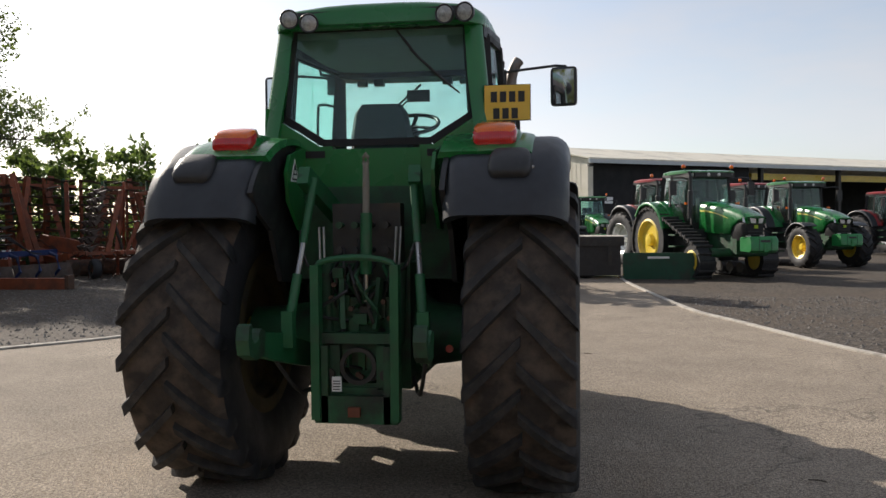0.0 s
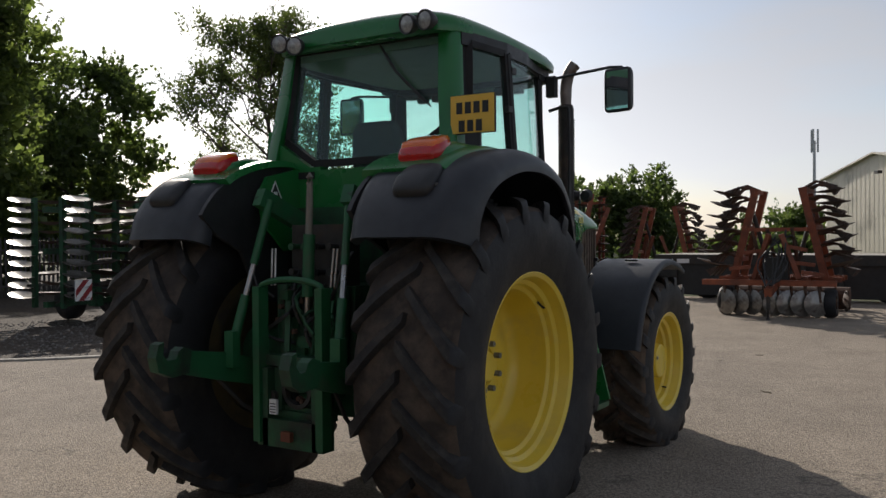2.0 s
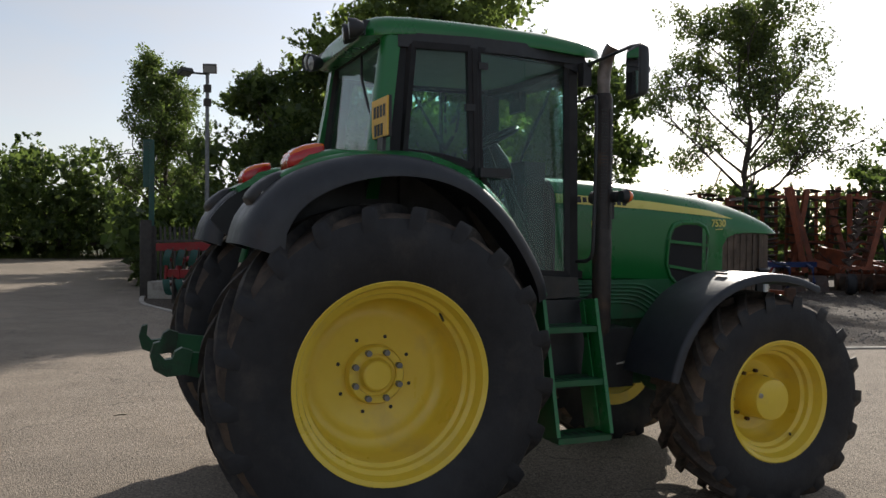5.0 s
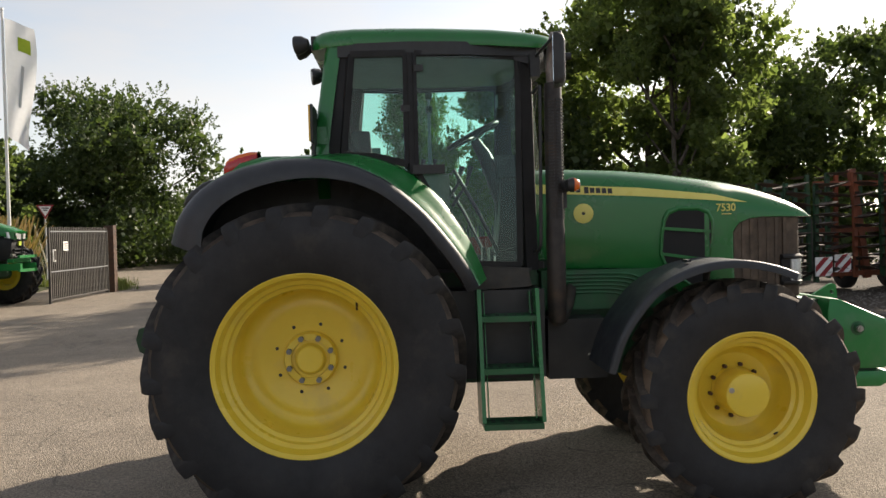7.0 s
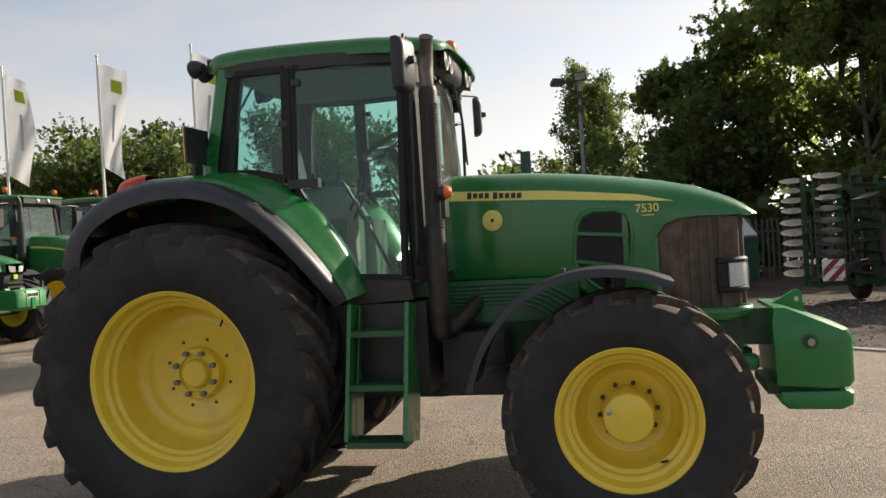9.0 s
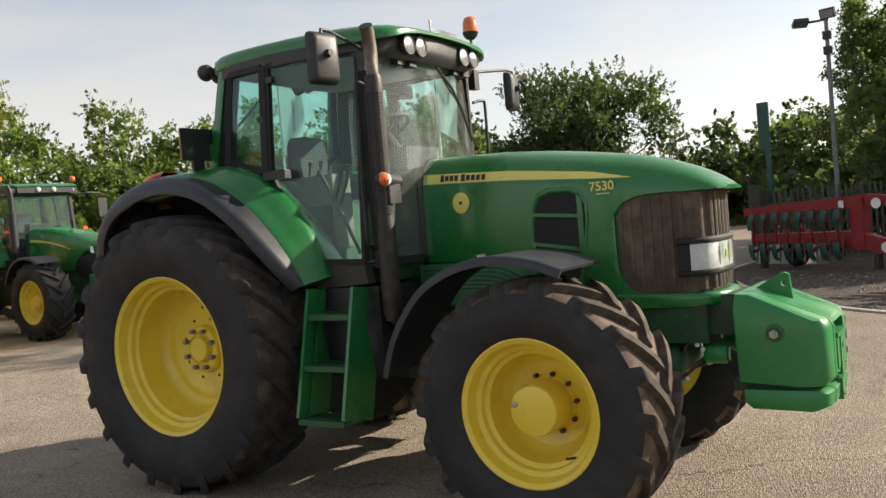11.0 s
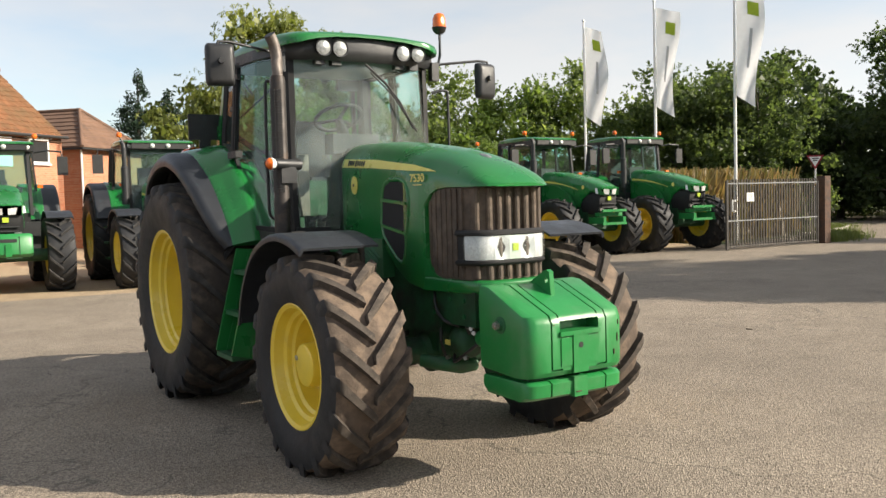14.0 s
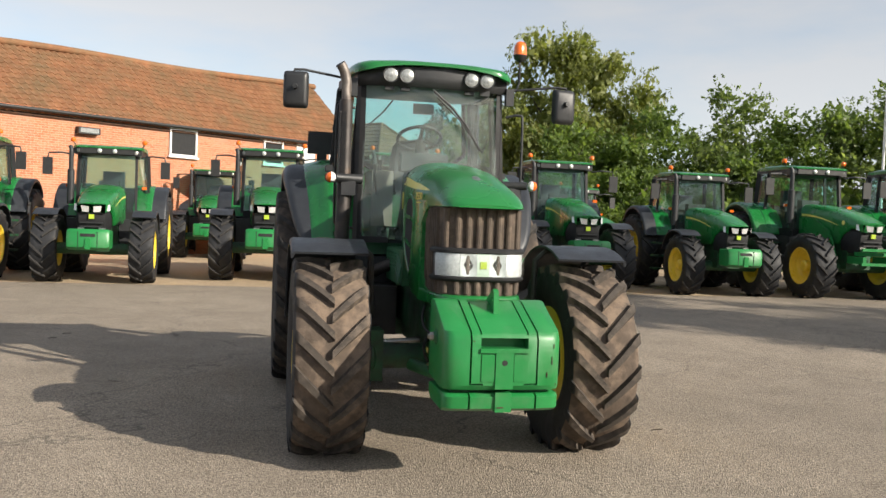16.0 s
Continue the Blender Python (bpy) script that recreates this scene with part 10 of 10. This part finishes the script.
def blue_plough(x, y, turn):
    P = thing("plough", pose(x, y, 0, 0, 0, turn), "blue plough with curved blades parked on gravel", "plough", "farm machines")
    bm = bmesh.new()
    bar(bm, (-1.6, 0, 0.85), (1.6, 0.5, 0.85), 0.16, 0.16)
    part("beam", bm, M["bluepaint"], P, "blue main beam")
    for k in range(4):
        xx = -1.3 + 0.85 * k
        yy = 0.05 + 0.13 * k
        bm = tube(bmesh.new(), [(xx, yy, 0.85), (xx, yy - 0.35, 0.75), (xx, yy - 0.45, 0.35), (xx, yy - 0.2, 0.1)], (0.06, 0.055, 0.05, 0.04), 8)
        leg = part("leg", bm, M["bluepaint"], P)
        bm = bmesh.new()
        loft(bm, [[(xx + 0.1 * j, yy - 0.25 - 0.09 * j + 0.03 * i * i * 0.3, 0.05 + 0.12 * i) for i in range(5)] for j in range(5)], closed=False)
        part("mouldboard", bm, M["disc"], leg, "worn steel mouldboard", 60)
    bm = boxes((-1.75, -1.45, -0.3, 0.3, 0.5, 1.35), bevel=0.05)
    part("headstock", bm, M["bluepaint"], P, smooth=40)
    for k in range(3):
        bm = tube(bmesh.new(), [(-1.6, 0.1 * k, 1.2), (-0.9, 0.1 * k - 0.4, 1.35), (-0.3, -0.5, 0.9), (0.1 * k, -0.4, 0.85)], 0.018, 6)
        part("hose", bm, M["ink"], P)


blue_plough(-14.6, 17.4, 78)
pb = thing("timber_beam", pose(-13.4, 15.3, 0, 0, 0, 4), "orange painted steel beam lying on the gravel", "beam")
part("beam", boxes((-1.4, 1.4, -0.12, 0.12, -0.012, 0.28), bevel=0.02), M["orangepaint"], pb)
part("end_plate", boxes((1.4, 1.5, -0.16, 0.16, -0.012, 0.36), bevel=0.02), M["rust"], pb)


def red_drill(x, y, turn):
    """A folded red and teal implement with pointed sides and curved blades."""
    D = thing("plough", pose(x, y, 0, 0, 0, turn), "red and teal reversible plough with curved blades", "plough", "farm machines")
    bm = prism(bmesh.new(), [(-2.3, 1.42), (0.9, 1.56), (1.3, 1.52), (2.45, 1.24), (2.4, 1.13), (1.2, 1.30), (-2.3, 1.24)], 1, -0.07, 0.07)
    part("upper_beam", bevelled(bm, 0.02, 1), M["redpaint"], D, "red upper beam")
    bm = prism(bmesh.new(), [(-2.0, 0.80), (0.6, 0.80), (1.5, 0.56), (2.6, 0.40), (2.65, 0.30), (1.5, 0.28), (0.3, 0.50), (-2.0, 0.62)], 1, -0.12, 0.10)
    part("lower_beam", bevelled(bm, 0.03, 1), M["redpaint"], D, "red lower beam")
    part("mast", boxes((0.55, 0.85, -0.14, 0.14, 0.4, 1.5), bevel=0.03), M["redpaint"], D)
    for xx, z in ((1.15, 1.36), (1.35, 0.45)):
        bm = lathe(bmesh.new(), [(0, 0.001), (0, 0.11), (-0.008, 0.11), (-0.008, 0.001)], 20, xx, -0.115 if z > 1 else -0.168, z, True, "y")
        part("round_mark", bm, M["white"], D, "white round mark")
    part("white_tag", boxes((0.28, 0.40, -0.112, -0.104, 1.30, 1.46)), M["white"], D)
    for k in range(8):
        xx = -2.05 + 0.32 * k
        for z0, sg in ((0.90, 1), (0.58, -1)):
            bm = bmesh.new()
            loft(bm, [[(xx + 0.07 * i + 0.02 * j, -0.26 - 0.06 * math.sin(j * 0.75) - 0.025 * i, z0 + sg * (0.015 + 0.095 * j - 0.02 * abs(i - 1.5))) for j in range(5)] for i in range(4)], closed=False)
            part("mouldboard", bm, M["teal"], D, "teal curved blade", 60)
            bm = bmesh.new()
            bar(bm, (xx + 0.12, -0.02, z0 + sg * 0.12), (xx + 0.14, -0.30, z0 + sg * 0.18), 0.05, 0.07)
            part("leg", bm, M["redpaint"], D)
            bm = bmesh.new()
            bar(bm, (xx + 0.22, -0.20, z0 - sg * 0.08), (xx + 0.30, -0.36, z0 + sg * 0.42), 0.025, 0.06)
            part("share", bm, M["disc"], D)
        bm = bmesh.new()
        bar(bm, (xx + 0.02, -0.13, 0.55), (xx + 0.06, -0.13, 1.30), 0.05, 0.05)
        part("strut", bm, M["redpaint"], D)
    w = part("wheel", lathe(bmesh.new(), [(-0.12, 0.14), (-0.13, 0.28), (-0.07, 0.33), (0.07, 0.33), (0.13, 0.28), (0.12, 0.14)], 24, close=False), M["tyre"], D, "black support wheel", 50)
    w.matrix_basis = pose(-1.2, 0.35, 0.33, 0, 0, 80)
    part("stand", boxes((-1.9, -1.8, -0.08, 0.08, -0.012, 0.6)), M["iron"], D)
    part("stand", boxes((1.0, 1.1, -0.08, 0.08, -0.012, 0.3)), M["iron"], D)


red_drill(-15.2, 1.9, 62)
bl = thing("pallet_box", pose(-17.6, 0.5, 0, 0, 0, 62), "pale wooden box standing by the fence", "box")
part("box", boxes((-0.7, 0.7, -0.35, 0.35, -0.012, 0.42), bevel=0.02), M["concrete"], bl)
rh = thing("red_implement", pose(-17.4, 0.9, 0.4, 0, 0, 62), "small red linkage frame lying on the wooden box", "implement")
bm = bmesh.new()
tube(bm, [(-0.6, 0, 0.03), (-0.4, 0, 0.55), (-0.2, 0.05, 0.62), (0.3, 0.05, 0.2), (0.9, 0, 0.25)], 0.08, 8)
part("frame", bm, M["redpaint"], rh, smooth=50)


def fuel_bin(x, y, turn):
    B = thing("fuel_tank", pose(x, y, 0, 0, 0, turn), "dark green steel fuel tank with a sloping pale lid", "tank")
    bm = prism(bmesh.new(), [(-0.65, 0.25), (0.65, 0.25), (0.70, 1.35), (0.25, 1.85), (-0.65, 1.85), (-0.70, 1.35)], 0, -1.15, 1.15)
    part("body", bevelled(bm, 0.03, 2), M["bin"], B, "green tank body", 40)
    bm = loft(bmesh.new(), [[(-1.1, 0.74, 1.36), (1.1, 0.74, 1.36), (1.1, 0.76, 1.41), (-1.1, 0.76, 1.41)], [(-0.95, 0.27, 1.87), (0.95, 0.27, 1.87), (0.95, 0.29, 1.91), (-0.95, 0.29, 1.91)]])
    part("lid", bm, M["galv"], B, "pale grey sloping lid")
    lb = part("hazard_label", boxes((-0.62, -0.30, 0.690, 0.706, 0.82, 1.20)), M["white"], B, "white hazard label")
    bm = prism(bmesh.new(), [(-0.46, 1.12), (-0.35, 1.01), (-0.46, 0.90), (-0.57, 1.01)], 1, 0.707, 0.711)
    part("diamond", bm, M["ink"], lb)
    for s in (-1, 1):
        part("skid", boxes((s * 0.8 - 0.1, s * 0.8 + 0.1, -0.6, 0.6, -0.012, 0.26), bevel=0.02), M["ink"], B)


fuel_bin(-18.1, 4.65, -68)


def flat_trailer():
    T = thing("flatbed_trailer", pose(-0.9, 20.0, 0, 0, 0, -2), "long flatbed trailer with a worn pale deck", "trailer")
    n = 24
    for i in range(n):
        x0 = -3.6 + 7.1 * i / n
        part("deck_board", boxes((x0, x0 + 7.1 / n - 0.015, -0.3, 2.1, 1.16, 1.22)), M["concrete"], T)
    part("side_rail", boxes((-3.6, 3.5, -0.36, -0.30, 0.95, 1.21), bevel=0.01), M["iron"], T, "dark side rail")
    # near-black board added to fill the dark gap under the deck
    part("skirt", boxes((-3.5, 3.4, -0.28, -0.22, 0.10, 0.96), bevel=0.01), M["ink"], T, "dark board closing the gap below the deck")
    part("chassis", boxes((-3.4, 3.3, 0.3, 1.5, 0.7, 1.16), bevel=0.02), M["ink"], T)
    for x in (-2.2, -1.2, 2.4):
        for y in (0.0, 1.8):
            w = part("wheel", lathe(bmesh.new(), [(-0.14, 0.2), (-0.15, 0.42), (-0.1, 0.48), (0.1, 0.48), (0.15, 0.42), (0.14, 0.2)], 28, close=False), M["tyre"], T, "black trailer wheel", 50)
            w.matrix_basis = pose(x, y, 0.48, 0, 0, 90)
            part("rim", lathe(bmesh.new(), [(-0.06, 0.001), (-0.06, 0.22), (0.06, 0.22), (0.06, 0.001)], 20), M["galv"], w)
    for x in (0.4, 1.3, 3.1, -3.0):
        part("stake", boxes((x - 0.05, x + 0.05, -0.42, -0.36, 0.40, 1.1)), M["iron"], T)
    part("label_plate", boxes((-3.1, -2.6, -0.372, -0.361, 0.98, 1.1)), M["white"], T)


flat_trailer()
bk = thing("loader_bucket", pose(3.55, 19.75, 0, 0, 0, -4), "dark green steel loader bucket on the gravel", "bucket")
bm = prism(bmesh.new(), [(-0.1, -0.012), (0.75, -0.012), (0.85, 0.15), (0.70, 0.72), (0.62, 0.72), (0.72, 0.16), (0.62, 0.08), (0.0, 0.08), (-0.06, 0.74), (-0.14, 0.74)], 0, -0.95, 0.95)
part("shell", bm, M["bin"], bk, "green bucket shell")
for s in (-1, 1):
    part("cheek", boxes((s * 0.97 - 0.02, s * 0.97 + 0.02, -0.12, 0.78, -0.012, 0.70), bevel=0.01), M["bin"], bk)
part("bucket_bars", boxes((-0.30, 0.30, -0.150, -0.142, 0.58, 0.64)), M["white"], bk, "plain pale bars")

# small leavings on the yard
rng_ = random.Random(9)
for i in range(26):
    a, b = rng_.uniform(-6, 5), rng_.uniform(-4, 9)
    if abs(a) < 1.5 and -1.5 < b < 4.6:
        continue
    t = thing("twig", pose(a, b, 0.004, 0, 0, rng_.uniform(0, 360)), "small dry twig lying on the yard", "twig", "leavings on the yard")
    bm = tube(bmesh.new(), [(-0.05, 0, 0.004), (0.0, rng_.uniform(-0.012, 0.012), 0.006), (0.06, 0.01, 0.004)], 0.004, 5)
    part("stick", bm, M["bark"], t)


# ---- loose stones on the gravel ----
def loose_stones(name, n, areas, seed, z0, label, mat, keep):
    rng = np.random.default_rng(seed)
    P = []
    for x0, x1, y0, y1, k in areas:
        q = np.column_stack((rng.uniform(x0, x1, int(n * k)), rng.uniform(y0, y1, int(n * k))))
        P.append(q[[keep(a, b) for a, b in q]])
    P = np.concatenate(P)
    m = len(P)
    s = rng.uniform(0.012, 0.035, m) * rng.uniform(0.7, 1.4, m)
    base = np.array(((1, 0, 0), (0.3, 0.9, 0), (-0.8, 0.5, 0), (-0.6, -0.8, 0), (0.5, -0.8, 0), (0, 0.1, 0.75)))
    a = rng.uniform(0, 2 * math.pi, m)
    ca, sa = np.cos(a), np.sin(a)
    v = np.empty((m, 6, 3))
    for k in range(6):
        b = base[k] * rng.uniform(0.75, 1.25, (m, 1))
        v[:, k, 0] = P[:, 0] + s * (b[:, 0] * ca - b[:, 1] * sa)
        v[:, k, 1] = P[:, 1] + s * (b[:, 0] * sa + b[:, 1] * ca)
        v[:, k, 2] = z0 + s * b[:, 2]
    f = []
    for i in range(m):
        o = i * 6
        f += [(o, o + 1, o + 5), (o + 1, o + 2, o + 5), (o + 2, o + 3, o + 5), (o + 3, o + 4, o + 5), (o + 4, o, o + 5)]
    me = bpy.data.meshes.new(name)
    me.from_pydata(v.reshape(-1, 3).tolist(), [], f)
    me.materials.append(mat)
    tagged(new(name, me), label, "gravel", kind="stuff")


def edge_side(line, x, y, s):
    """Whether a point lies on the gravel's side of the yard's edge."""
    ys = np.array([q[1] for q in line])
    xs = np.array([q[0] for q in line])
    k = int(np.argmin((xs - x) ** 2 + (ys - y) ** 2))
    a, b = np.array(line[max(k - 1, 0)]), np.array(line[min(k + 1, len(line) - 1)])
    d = b - a
    c = d[0] * (y - a[1]) - d[1] * (x - a[0])
    return c * s > 0.12 * np.linalg.norm(d)


loose_stones("loose_stones", 9000, ((-14, -4.5, 0.5, 12, 0.55), (-16, -4.2, 12, 20, 0.25), (2.7, 14, 0.5, 14, 0.65)), 201, -0.014, "loose grey stones scattered over the gravel", M["stone"], lambda x, y: edge_side(G_LEFT, x, y, 1) if x < 0 else edge_side(G_RIGHT, x, y, 1))
